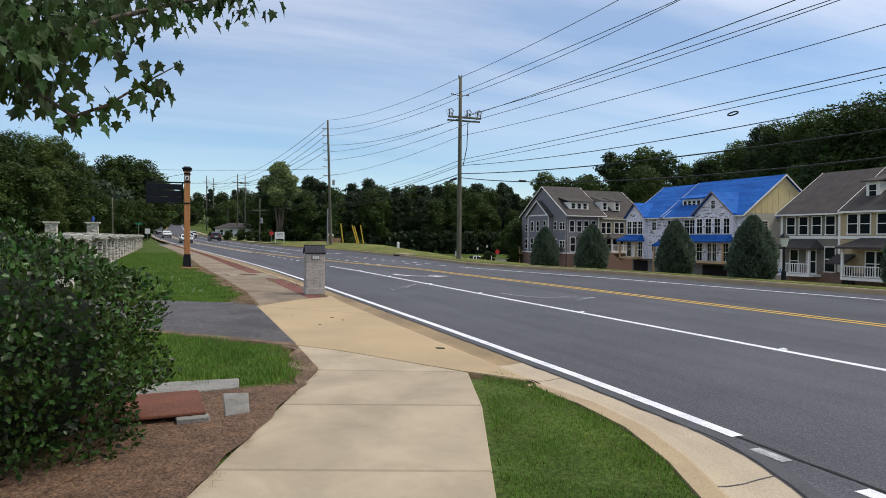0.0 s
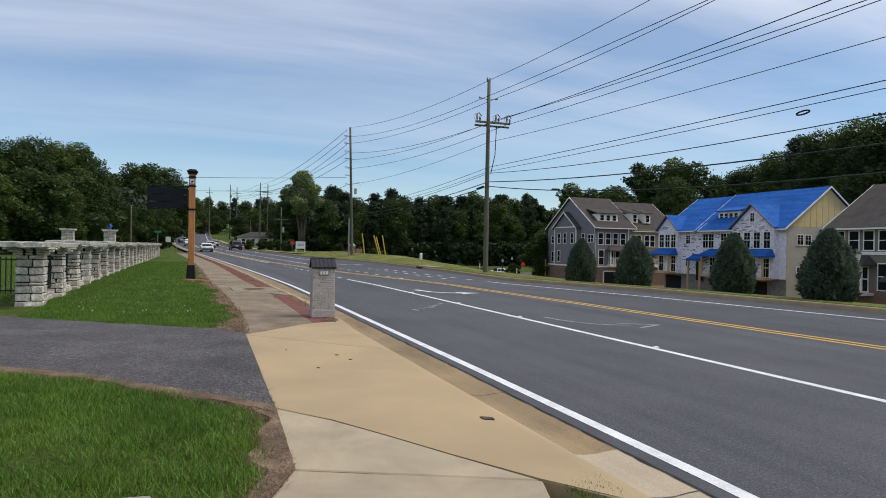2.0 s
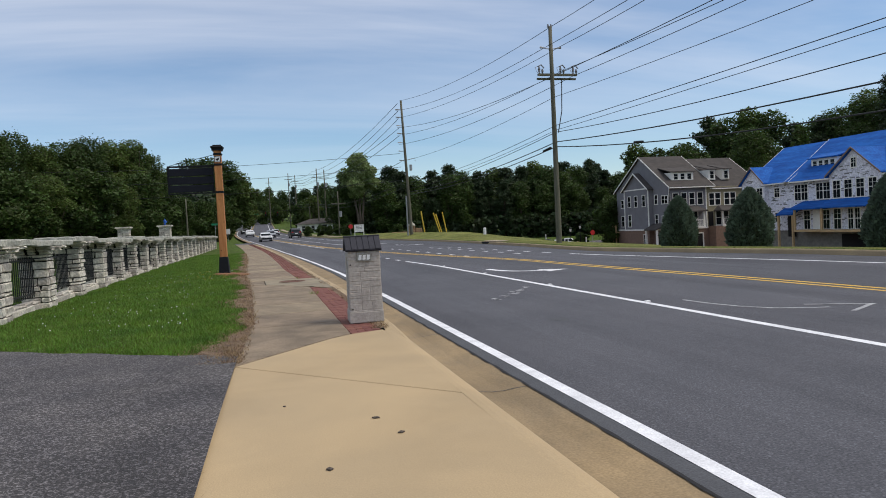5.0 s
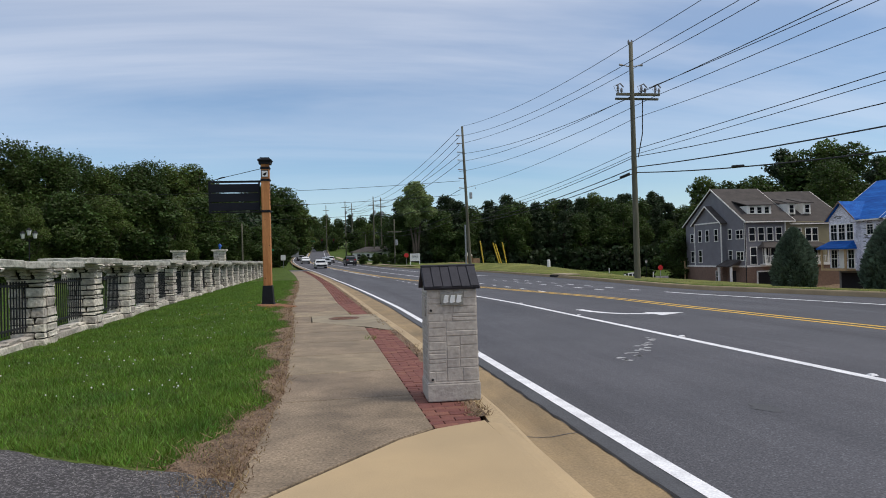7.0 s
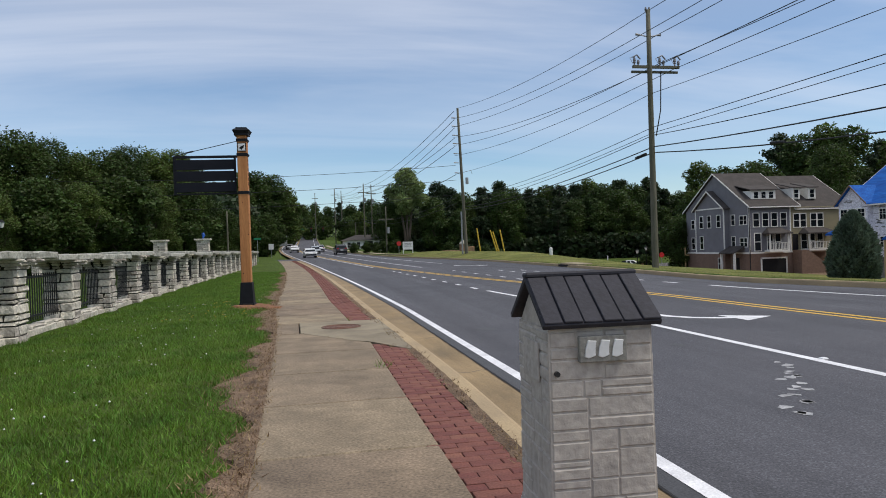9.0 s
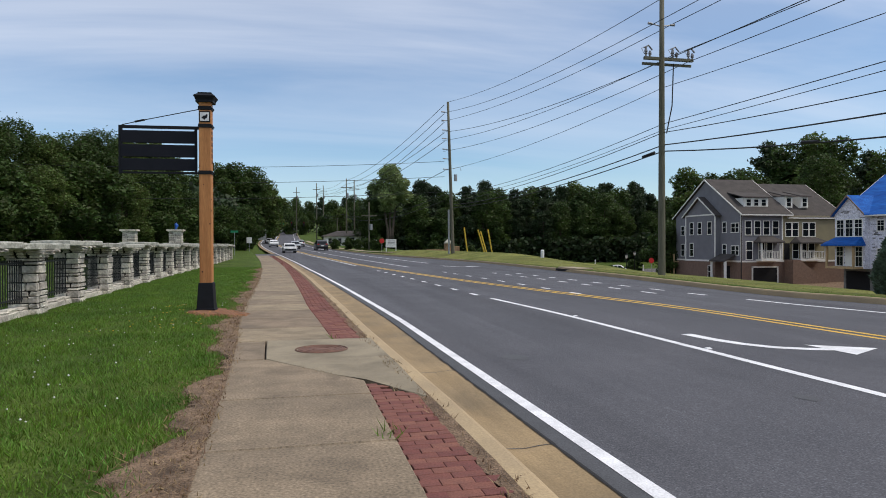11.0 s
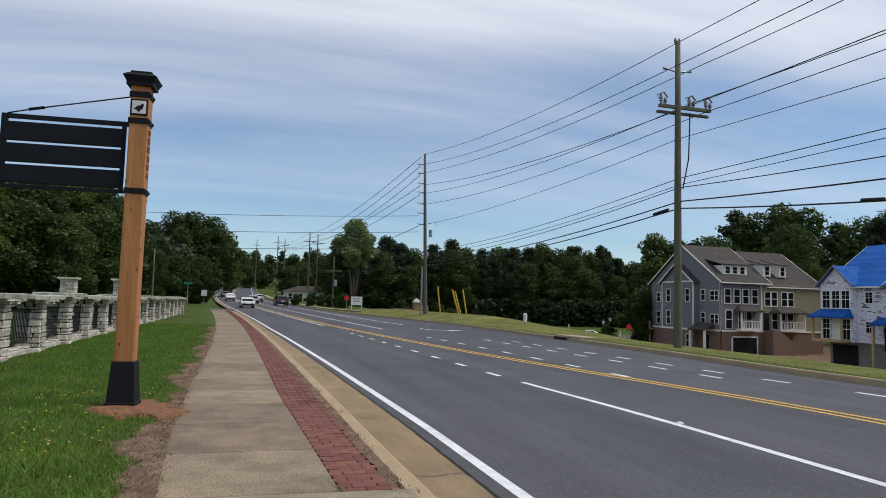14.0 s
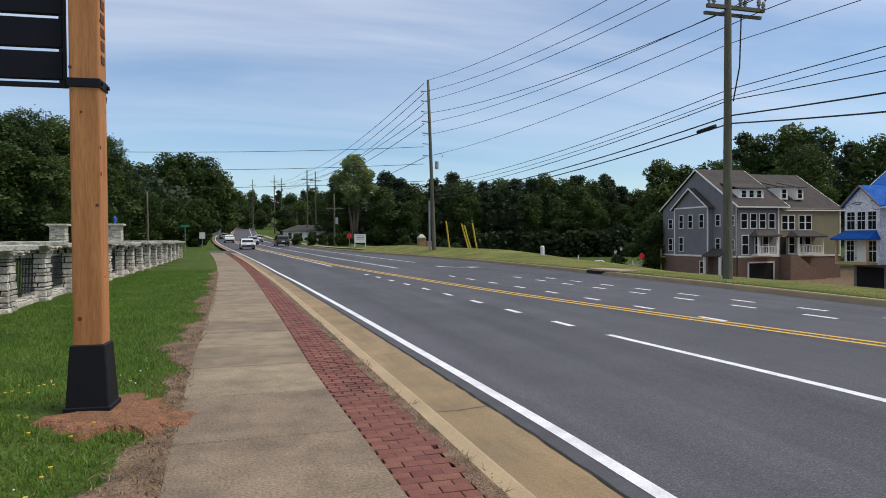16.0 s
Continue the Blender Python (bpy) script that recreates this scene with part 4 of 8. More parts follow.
for k in range(3):
    bm = bmesh.new()
    x0 = -0.085 + k * 0.06
    prism(bm, [(x0, 0.93), (x0 + 0.02, 0.924), (x0 + 0.05, 0.935), (x0 + 0.045, 0.97), (x0 + 0.055, 0.998), (x0 + 0.015, 1.002), (x0 + 0.005, 0.965)], -0.268, -0.258, 'y')
    soften(bm, 0.003)
    part("raised_bar", bm, M_SIGNW, plate)
for z in (0.86, 0.21):
    bm = bmesh.new(); tube(bm, [(-0.20, -0.252, z), (-0.20, -0.235, z)], 0.012, 10); part("bolt", bm, M_IRON, mb)
bm = bmesh.new(); box(bm, -0.246, -0.12, 0.80, -0.236, 0.12, 0.98); soften(bm, 0.003); part("mail_door", bm, M_FAUX, mb)

# ---------------------------------------------------------------- timber sign post
sp = thing("sign_post", "tall square cedar post with black steel straps, cap and hanging boards", "sign", at=pose(-1.115, 32.15, 0.02, 0, 0, -4))
W = 0.115
bm = bmesh.new(); box(bm, -W, -W, 0.05, W, W, 4.22); soften(bm, 0.012, 2); post = part("post", bm, M_CEDAR, sp)
bm = bmesh.new()
v = box(bm, -0.172, -0.172, 0.03, 0.172, 0.172, 0.62)
for q in v:
    if q.co.z > 0.5: q.co.x *= 0.79; q.co.y *= 0.79
soften(bm, 0.01)
part("boot", bm, M_BLACK, sp, "black steel base sleeve")
bm = bmesh.new(); box(bm, -0.183, -0.183, 0.0, 0.183, 0.183, 0.11); soften(bm, 0.008); part("base_plate", bm, M_BLACK, sp)
for z, t in ((2.76, 0.075), (3.68, 0.075), (4.03, 0.075)):
    bm = bmesh.new(); box(bm, -W - 0.012, -W - 0.012, z, W + 0.012, W + 0.012, z + t); soften(bm, 0.004); strap = part("strap", bm, M_BLACK, sp, "black steel strap")
    for s in (-1, 1):
        bm = bmesh.new(); tube(bm, [(W + 0.012, s * 0.09, z + t / 2), (W + 0.03, s * 0.09, z + t / 2)], 0.018, 8); part("bolt", bm, M_BLACK, strap)
bm = bmesh.new()
box(bm, -0.165, -0.165, 4.18, 0.165, 0.165, 4.22)
v = box(bm, -0.205, -0.205, 4.22, 0.205, 0.205, 4.30)
for q in v:
    if q.co.z < 4.26: q.co.x *= 0.8; q.co.y *= 0.8
v = box(bm, -0.205, -0.205, 4.30, 0.205, 0.205, 4.345)
for q in v:
    if q.co.z > 4.33: q.co.x *= 0.72; q.co.y *= 0.72
box(bm, -0.13, -0.13, 4.34, 0.13, 0.13, 4.375)
part("cap", bm, M_BLACK, sp, "black moulded cap")
# square plaque with a plain dark shape
bm = bmesh.new(); box(bm, -0.105, -W - 0.014, 3.79, 0.105, -W, 4.0); soften(bm, 0.003); plq = part("plaque", bm, M_BLACK, sp)
bm = bmesh.new(); box(bm, -0.085, -W - 0.018, 3.81, 0.085, -W - 0.012, 3.98); part("plaque_face", bm, M_SIGNW, plq)
bm = bmesh.new()
prism(bm, [(-0.06, 3.87), (-0.02, 3.85), (0.0, 3.825), (0.02, 3.86), (0.045, 3.87), (0.06, 3.93), (0.035, 3.945), (0.02, 3.92), (-0.02, 3.91)], -W - 0.022, -W - 0.017, 'y')
part("plaque_mark", bm, M_BLACK, plq)
# lettering bars down the road-side face
rl = random.Random(3)
for k in range(6):
    z = 2.98 + k * 0.115
    bm = bmesh.new(); box(bm, W, -0.05, z, W + 0.006, 0.05, z + rl.uniform(0.06, 0.085)); part("letter_bar", bm, M_KNOT, sp)
for k in range(14):
    bm = bmesh.new(); z = rl.uniform(0.8, 3.6); r = rl.uniform(0.008, 0.02)
    f = rl.random() < 0.6
    a, c = (rl.uniform(-0.11, 0.11), -W - 0.002) if f else (W + 0.002, rl.uniform(-0.11, 0.11))
    tube(bm, [(a, c, z), (a, c + 0.006, z)] if f else [(a, c, z), (a - 0.006, c, z)], r, 8)
    part("knot", bm, M_KNOT, post)
# hanging boards
xs0, xs1 = -W - 1.50, -W - 0.04
bm = bmesh.new(); box(bm, xs0 - 0.02, -0.02, 3.655, -W, 0.02, 3.715); box(bm, xs0 - 0.02, -0.02, 2.77, -W, 0.02, 2.81); box(bm, xs0 - 0.02, -0.022, 2.77, xs0 + 0.05, 0.022, 3.715); box(bm, xs1 - 0.06, -0.022, 2.77, xs1 - 0.01, 0.022, 3.66); soften(bm, 0.003)
part("board_frame", bm, M_BLACK, sp, "black steel frame")
for z0, z1 in ((3.375, 3.615), (3.10, 3.34), (2.835, 3.065)):
    bm = bmesh.new(); box(bm, xs0 + 0.02, -0.03, z0, xs1 - 0.03, 0.03, z1); soften(bm, 0.005)
    part("sign_board", bm, M_BOARD, sp, "blank charcoal board")
bm = bmesh.new(); tube(bm, [(-W - 0.0, 0, 4.06), (xs0 + 0.35, 0, 3.80), (xs0 + 0.04, 0, 3.72)], 0.009, 6); tube(bm, [(xs0 + 0.46, 0, 3.825), (xs0 + 0.28, 0, 3.785)], 0.02, 6)
part("stay_rod", bm, M_BLACK, sp, "steel tie rod with turnbuckle")

strip("verge", lambda y: farkerb(y) + 0.2, lambda y: farkerb(y) + 7.5, [y for y in YS if -20 <= y <= 110], lambda y, u: lawn_z(farkerb(y) + 0.2 + 7.3 * u, y) + (0.022 if 0 < u < 1 else -0.05), M_VERGE, "olive sun-dried turf on the far verge", "grass verge", n=12)
for i, (x, y, w, L, a) in enumerate(((1.49, 9.1, 0.05, 0.16, 30), (0.5, 11.9, 0.02, 0.05, 0), (0.9, 12.8, 0.02, 0.06, 60), (1.0, 12.4, 0.02, 0.05, 100), (0.3, 13.4, 0.012, 0.02, 0))):
    bm = bmesh.new(); prism(bm, [(-w, 0), (-w * 0.4, L * 0.4), (0, L * 0.5), (w * 0.5, L * 0.2), (w, -L * 0.1), (0, -L * 0.5)], 0.0, 0.008)
    ob = part("dead_leaf", bm, M_BARK); ob.matrix_basis = pose(x, y, 0.001, 0, 0, a); tagged(ob, "small dead brown leaf on the concrete", "leaf", "dead leaves")
for i, (x, y, r) in enumerate(((3.35, 26.4, 0.16), (4.2, 17.0, 0.12), (5.3, 23.5, 0.10), (8.6, 30.5, 0.14))):
    bm = bmesh.new(); rg_ = random.Random(i)
    bm.faces.new([bm.verts.new((x + r * rg_.uniform(0.6, 1.2) * math.cos(k * 0.628), y + 1.5 * r * rg_.uniform(0.6, 1.2) * math.sin(k * 0.628), ROAD_Z + 0.003)) for k in range(10)])
    structure("road_stain", bm, M_SEAL, "dark oily stain on the asphalt", "stain")

# ---------------------------------------------------------------- stone and iron fence
def fence_line(y):
    return -4.45 - 0.75 * (1 - math.exp(-max(0, y - 21) / 22.0))


BAY = 2.95
PW, PD, PH = 0.56, 0.56, 1.34
rf = random.Random(21)


def stone_mesh(w, d, h, seed):
    """A rough-faced block."""
    rg = random.Random(seed)
    bm = bmesh.new()
    vs = box(bm, -w / 2, -d / 2, 0, w / 2, d / 2, h)
    bmesh.ops.bevel(bm, geom=bm.edges[:], offset=0.014, segments=1, affect='EDGES')
    for v in bm.verts:
        v.co += Vector((rg.uniform(-1, 1), rg.uniform(-1, 1), rg.uniform(-0.5, 0.5))) * 0.017
    return mesh_of("stone", bm, M_STONE)


def build_pier(seed, h=PH, scale=1.0):
    pier = thing("fence_pier", "stacked pale limestone pier with a corbelled head", "pier", "piers of the stone fence")
    rg = random.Random(seed)
    bm = bmesh.new(); box(bm, -PW / 2 + 0.03, -PD / 2 + 0.03, -0.1, PW / 2 - 0.03, PD / 2 - 0.03, h - 0.05); part("core", bm, M_MORTAR, pier)
    z, k = -0.06, 0
    while z < h - 0.26:
        ch = rg.choice((0.075, 0.11, 0.14, 0.175)) if z > 0.05 else 0.16
        grow = 0.03 if z < 0.08 else 0.0
        cut = rg.uniform(-0.12, 0.12)
        for (cx, cy, w, d) in (((cut - PW / 2) / 2, -PD / 2 + 0.07, PW / 2 + cut, 0.16), ((cut + PW / 2) / 2, -PD / 2 + 0.07, PW / 2 - cut, 0.16),
                               (PW / 2 - 0.07, 0.06 + cut * 0.5, 0.16, PD - 0.15), (-PW / 2 + 0.07, 0.06, 0.16, PD - 0.15), (0, PD / 2 - 0.06, PW - 0.04, 0.14)):
            shared("stone", stone_mesh(w - 0.024 + grow, d + grow, ch - 0.022, rg.random()), pier, pose(cx * 1.0, cy + rg.uniform(-0.012, 0.012), z + 0.011))
        z += ch
        k += 1
    # corbels, stepping out
    for c in range(3):
        o = 0.02 + 0.085 * c
        zz = z + c * 0.057
        for s in (-1, 1):
            for q in (-1, 0, 1):
                shared("corbel", stone_mesh(0.17 + o, 0.135, 0.048, rg.random()), pier, pose(s * (PW / 2 - 0.06 + o / 2), q * (PD / 2 - 0.05 + o), zz))
            shared("corbel", stone_mesh(0.13, 0.17 + o, 0.048, rg.random()), pier, pose(0, s * (PD / 2 - 0.06 + o / 2), zz))
    return pier, z + 0.17


# iron panel between two piers (length along its own y)
def build_panel():
    p = thing("iron_panel", "black iron picket panel between the stone piers", "railing", "iron panels of the fence")
    L = BAY - PW
    for z in (0.30, 1.02):
        bm = bmesh.new(); box(bm, -0.016, PW / 2 - 0.02, z, 0.016, PW / 2 + L + 0.02, z + 0.035); part("rail", bm, M_IRON, p)
    bm = bmesh.new(); box(bm, -0.009, -0.009, 0.24, 0.009, 0.009, 1.10); PK = mesh_of("picket", bm, M_IRON)
    n = 20
    for i in range(n):
        shared("picket", PK, p, pose(0, PW / 2 + L * (i + 0.5) / n, 0))
    return p


def build_sill():
    p = thing("sill_wall", "low pale stone sill between fence piers", "low wall", "stone sills of the fence")
    y = PW / 2
    rg = random.Random(77)
    while y < BAY - PW / 2 - 0.05:
        w = min(rg.uniform(0.4, 0.8), BAY - PW / 2 - y)
        shared("stone", stone_mesh(0.27, w - 0.02, 0.18, rg.random()), p, pose(-0.02, y + w / 2, -0.08))
        shared("stone", stone_mesh(0.24, w * rg.uniform(0.9, 1.0) - 0.02, rg.uniform(0.045, 0.065), rg.random()), p, pose(-0.02, y + w / 2, 0.105))
        y += w
    return p


def build_coping():
    p = thing("coping", "long rough limestone capping slab lying on the fence piers", "coping", "cap slabs of the fence")
    bm = bmesh.new()
    box(bm, -0.42, -BAY / 2 + 0.012, 0, 0.42, BAY / 2 - 0.012, 0.125)
    bmesh.ops.subdivide_edges(bm, edges=[e for e in bm.edges if e.calc_length() > 0.5], cuts=9, use_grid_fill=True)
    bmesh.ops.bevel(bm, geom=[e for e in bm.edges if e.calc_face_angle(0) > 1], offset=0.016, segments=1, affect='EDGES')
    for v in bm.verts:
        v.co += Vector((noise.noise(v.co * 5), noise.noise(v.co * 5 + Vector((9, 0, 0))), 0.6 * noise.noise(v.co * 5 + Vector((0, 5, 0))))) * 0.035
    part("slab", bm, M_CAP, p)
    return p


piers = [build_pier(s) for s in (1, 2, 3)]
TOP = max(t for _, t in piers)
panel, sill, coping = build_panel(), build_sill(), build_coping()
N_BAYS = 23
for i in range(N_BAYS):
    y = 21.65 + i * BAY
    x, x2 = fence_line(y), fence_line(y + BAY)
    rz = math.degrees(math.atan2(x - x2, BAY))
    src = piers[i % 3][0]
    at = pose(x, y, 0.0, 0, 0, rz)
    zc = piers[i % 3][1] - 0.005
    if i < 3: src.matrix_basis = at
    else: copy_thing(src, at)
    for ob, z in ((panel, 0), (sill, 0), (coping, zc)):
        if i < N_BAYS - 1 or ob is coping:
            turn = 180 * (i % 2) if ob is coping else 0
            if i == 0: ob.matrix_basis = pose(x, y, z, 0, 0, rz)
            else: copy_thing(ob, pose(x, y, z, 0, 0, rz + turn))
# the fence also turns away from the road along the drive
for i in range(1, 5):
    x = fence_line(21.65) - i * BAY
    ob = copy_thing(piers[i % 3][0], pose(x, 21.65 + 0.30 * i * BAY, 0))
    ca = math.degrees(math.atan2(0.3, 1))
    copy_thing(panel, pose(x + BAY, 21.65 + 0.30 * (i - 1) * BAY, 0, 0, 0, 90 - ca))
# far row of piers across the court
for i in range(12):
    copy_thing(piers[i % 3][0], pose(-20.5, 38 + i * 5.0, 0.18))
    bm = bmesh.new(); box(bm, -0.45, -0.45, 0, 0.45, 0.45, 0.1); soften(bm, 0.02)
    cp = part("pier_cap", bm, M_STONE); cp.matrix_basis = pose(-20.5, 38 + i * 5.0, 0.18 + TOP - 0.02)
    tagged(cp, "pale limestone cap on a pier across the court", "coping", "pier caps across the court")


# tall gate piers
def gate_pier(x, y, top, ball):
    g = thing("gate_pier", "tall stacked limestone gate pier, flat cap" + (", blue ornament" if ball else ""), "gate pier", "gate piers", at=pose(x, y, 0.0))
    bm = bmesh.new(); box(bm, -0.52, -0.52, -0.1, 0.52, 0.52, top - 0.3); part("core", bm, M_MORTAR, g)
    rg = random.Random(int(x * 10)); z = 0
    while z < top - 0.42:
        c = rg.uniform(-0.25, 0.25)
        for (cx, cy, w, d) in (((c - 0.55) / 2, -0.47, 0.55 + c, 0.2), ((c + 0.55) / 2, -0.47, 0.55 - c, 0.2), (0.47, 0.08, 0.2, 0.94), (-0.47, 0.08, 0.2, 0.94)):
            shared("stone", stone_mesh(w - 0.02, d, 0.15, rg.random()), g, pose(cx, cy, z))
        z += 0.165
    bm = bmesh.new(); box(bm, -0.62, -0.62, z, 0.62, 0.62, z + 0.1); box(bm, -0.74, -0.74, z + 0.1, 0.74, 0.74, z + 0.24); part("cap", bm, M_STONE, g)
    if ball:
        bm = bmesh.new()
        tube(bm, [(0, 0, z + 0.24), (0.02, 0, z + 0.4), (0.06, 0, z + 0.6), (0.0, 0, z + 0.78), (0.05, 0, z + 0.9)], [0.14, 0.08, 0.18, 0.12, 0.05], 10)
        part("ornament", bm, M_BLUE, g, "blue ornament", smooth=True)
    return g


gate_pier(-14.0, 86.0, 3.0, False)
gate_pier(-9.9, 85.7, 2.9, True)


# ---------------------------------------------------------------- poles and wires
def pole(x, y, z, h, r0, r1, lean, label, name="utility_pole"):
    p = thing(name, label, "utility pole", at=pose(x, y, z))
    bm = bmesh.new()
    tube(bm, [(lean * t, 0, h * t) for t in (-0.03, 0, 0.25, 0.5, 0.75, 1.0)], [r0, r0, r0 + (r1 - r0) * .25, r0 + (r1 - r0) * .5, r0 + (r1 - r0) * .75, r1], 12)
    part("shaft", bm, M_POLE, p, smooth=True)
    return p


def insulator(bm, p, r=0.07, h=0.22):
    x, y, z = p
    tube(bm, [(x, y, z), (x, y, z + h * .3), (x, y, z + h * .32), (x, y, z + h * .5), (x, y, z + h * .55), (x, y, z + h)], [r * .5, r * .5, r, r * .6, r, r * .5], 8)


P1 = (18.62, 48.5, -0.2)
p1 = pole(*P1, 13.85, 0.19, 0.115, 0.03, "tall weathered wooden utility pole with switch arms")
for s in (-1, 1):
    bm = bmesh.new(); insulator(bm, (s * 0.10, 0, 13.7), 0.07, 0.3); part("insulator", bm, M_INSUL, p1)
    bm = bmesh.new(); tube(bm, [(s * 0.1, 0, 12.42), (s * 0.5, 0, 12.5)], 0.03, 6); tube(bm, [(s * 0.5, 0, 12.5), (s * 0.72, 0, 12.52)], [0.05, 0.07], 8); part("standoff", bm, M_INSUL, p1)
bm = bmesh.new(); box(bm, -0.95, -0.07, 10.72, 1.75, 0.07, 10.86); part("crossarm", bm, M_POLE, p1)
bm = bmesh.new(); box(bm, -0.95, 0.12, 10.5, 1.75, 0.22, 10.62); part("crossarm", bm, M_POLE, p1)
for x in (-0.85, 0.62, 1.5):
    bm = bmesh.new()
    insulator(bm, (x, 0, 10.86), 0.09, 0.45); insulator(bm, (x + 0.22, 0, 10.86), 0.09, 0.3)
    tube(bm, [(x - 0.1, 0, 11.3), (x + 0.15, 0, 11.42), (x + 0.35, 0, 11.2)], 0.04, 6)
    tube(bm, [(x - 0.1, 0, 11.3), (x - 0.35, -0.2, 11.2), (x - 0.4, -0.5, 10.9), (x - 0.3, -0.7, 10.6)], 0.014, 5)
    part("switch", bm, M_INSUL, p1, "grey cut-out switch")
bm = bmesh.new(); tube(bm, [(0.7, 0.05, 10.6), (0.62, 0.05, 8.5), (0.3, 0.03, 7.1)], 0.03, 6); part("drop_cable", bm, M_WIRE, p1)
P2 = (17.3, 87.2, 0.05)
p2 = pole(*P2, 16.3, 0.2, 0.12, -0.5, "very tall slim wooden utility pole leaning slightly")
for z in (15.2, 14.3, 13.3, 12.4, 11.3, 10.3, 9.2):
    bm = bmesh.new(); tube(bm, [(-0.05 - 0.5 * z / 16.3, 0, z), (-0.75 - 0.5 * z / 16.3, 0, z + 0.05)], [0.03, 0.07], 6); part("standoff", bm, M_INSUL, p2)
bm = bmesh.new(); tube(bm, [(0.3, 0, 8.0), (0.3, 0, 8.7)], 0.17, 10); tube(bm, [(0.0, 0, 9.3), (0.8, 0, 9.5), (0.9, 0, 9.1)], 0.03, 6); part("transformer", bm, M_STEEL, p2)
bm = bmesh.new(); tube(bm, [(-0.45, 0, 0), (-0.45, 0, 5.0)], 0.10, 8); part("stub", bm, M_STEEL, p2, "grey conduit stub")

rw = random.Random(2)


def wire(a, b, sag, r, label="", name="power_line"):
    bm = bmesh.new()
    a, b = Vector(a), Vector(b)
    pts = [a.lerp(b, t) - Vector((0, 0, sag * 4 * t * (1 - t))) for t in steps(0, 1, 14)]
    tube(bm, pts, r, 5, False)
    return tagged(part(name, bm, M_WIRE), label or "black overhead power line between the poles", "cable", "overhead lines")


P0 = (19.3, 8.0, -0.2)
pole(*P0, 13.85, 0.19, 0.115, 0.0, "wooden utility pole standing across the road")
# height at the pole, offset there, at the near pole, sag, radius, height and offset at the slim pole, height at the near pole
runs = [(13.85, 0.10, 0.10, 0.60, 0.018, 16.3, -0.45, 14.56), (12.34, -0.72, -0.72, 0.18, 0.018, 15.1, -1.2, 11.8), (12.62, 0.72, 0.72, 0.65, 0.018, 14.2, -1.2, 13.55),
        (10.85, 0.45, -0.95, 0.24, 0.02, 13.1, -1.1, 10.0), (11.0, 0.62, 0.62, 0.24, 0.018, 12.2, -1.1, 10.0), (10.73, 1.5, 1.5, 0.31, 0.018, 11.1, -1.0, 10.46), (9.37, 0.1, 0.1, 0.27, 0.015, 9.1, -0.9, 8.49),
        (7.56, 0.1, 0.1, 0.09, 0.018, 6.6, 0, 7.1), (7.26, 0.1, 0.1, 0.11, 0.015, 6.3, 0, 6.89), (7.13, 0.1, 0.1, 0.54, 0.02, 5.9, 0, 6.32), (6.51, 0.1, 0.1, 0.48, 0.03, 5.5, 0, 5.21), (6.2, 0.1, 0.1, 0.82, 0.03, 5.2, 0, 4.44)]
for z, dx, dx0, sag, r, z2, dx2, z0 in runs:
    wire((P0[0] + dx0, P0[1], z0 + P0[2]), (P1[0] + dx, P1[1], z + P1[2]), sag, r)
    sag = 0.66 if z > 10 else 0.5
    wire((P1[0] + dx, P1[1], z + P1[2]), (P2[0] + dx2, P2[1], z2 + P2[2]), sag, r)
bm = bmesh.new(); tube(bm, [(18.84, 39.3, 5.08), (18.84, 38.5, 5.0)], 0.06, 8)
tagged(part("splice_case", bm, M_WIRE), "black splice case on the lowest cable", "cable box")
bm = bmesh.new(); tube(bm, [(18.69, 49.3, 6.04), (18.66, 50.4, 5.95)], 0.07, 8)
tagged(part("splice_case", bm, M_WIRE), "black splice case on the lowest cable", "cable box")
bm = bmesh.new()
tube(bm, [(18.9 + 0.05 * math.cos(a), 21.7 + 0.32 * math.cos(a), 6.42 + 0.06 * math.sin(a)) for a in steps(0, 2 * math.pi, 24)], 0.03, 6, False)
tagged(part("cable_loop", bm, M_WIRE), "black cable storage loop on the overhead line", "cable loop")
# further poles
FAR = [(13.4, 130, 8.2, 0.14), (14.3, 186, 16.5, 0.2), (16.4, 188, 16.3, 0.2), (9.8, 256, 19.5, 0.22), (12.4, 262, 19.0, 0.22), (-8.6, 95, 6.2, 0.12), (3.5, 300, 20, 0.22)]
fp = []
for x, y, h, r in FAR:
    q = pole(x, y, rise(y) - 0.2, h, r, r * 0.6, 0.0, "distant wooden utility pole with crossarm")
    if h > 8:
        bm = bmesh.new(); box(bm, -1.3, -0.06, h - 2.3, 1.3, 0.06, h - 2.12); part("crossarm", bm, M_POLE, q)
        bm = bmesh.new(); tube(bm, [(0.3, 0, h - 4.6), (0.3, 0, h - 3.6)], 0.28, 8); part("transformer", bm, M_STEEL, q)
for k, (z2, z3) in enumerate(((16.0, 15.5), (15.1, 14.9), (14.2, 14.0), (13.1, 13.9), (12.2, 13.3), (9.1, 11.5), (6.6, 7.5), (6.0, 6.8))):
    wire((P2[0] - 0.9, P2[1], z2), (14.3 + (k % 3 - 1) * 1.1, 186, z3 + rise(186)), 1.4, 0.03)
    wire((14.3 + (k % 3 - 1) * 1.1, 186, z3 + rise(186)), (9.8, 256, z3 + 2.5 + rise(256)), 1.2, 0.03)
for k, z in enumerate((9.8, 8.2, 6.6)):
    wire((P2[0] - 0.9, P2[1], z + 0.3), (-42, 96, z + 0.6), 0.9, 0.022, "overhead line crossing the road")

# ---------------------------------------------------------------- town houses across the road
WIN_CACHE = {}


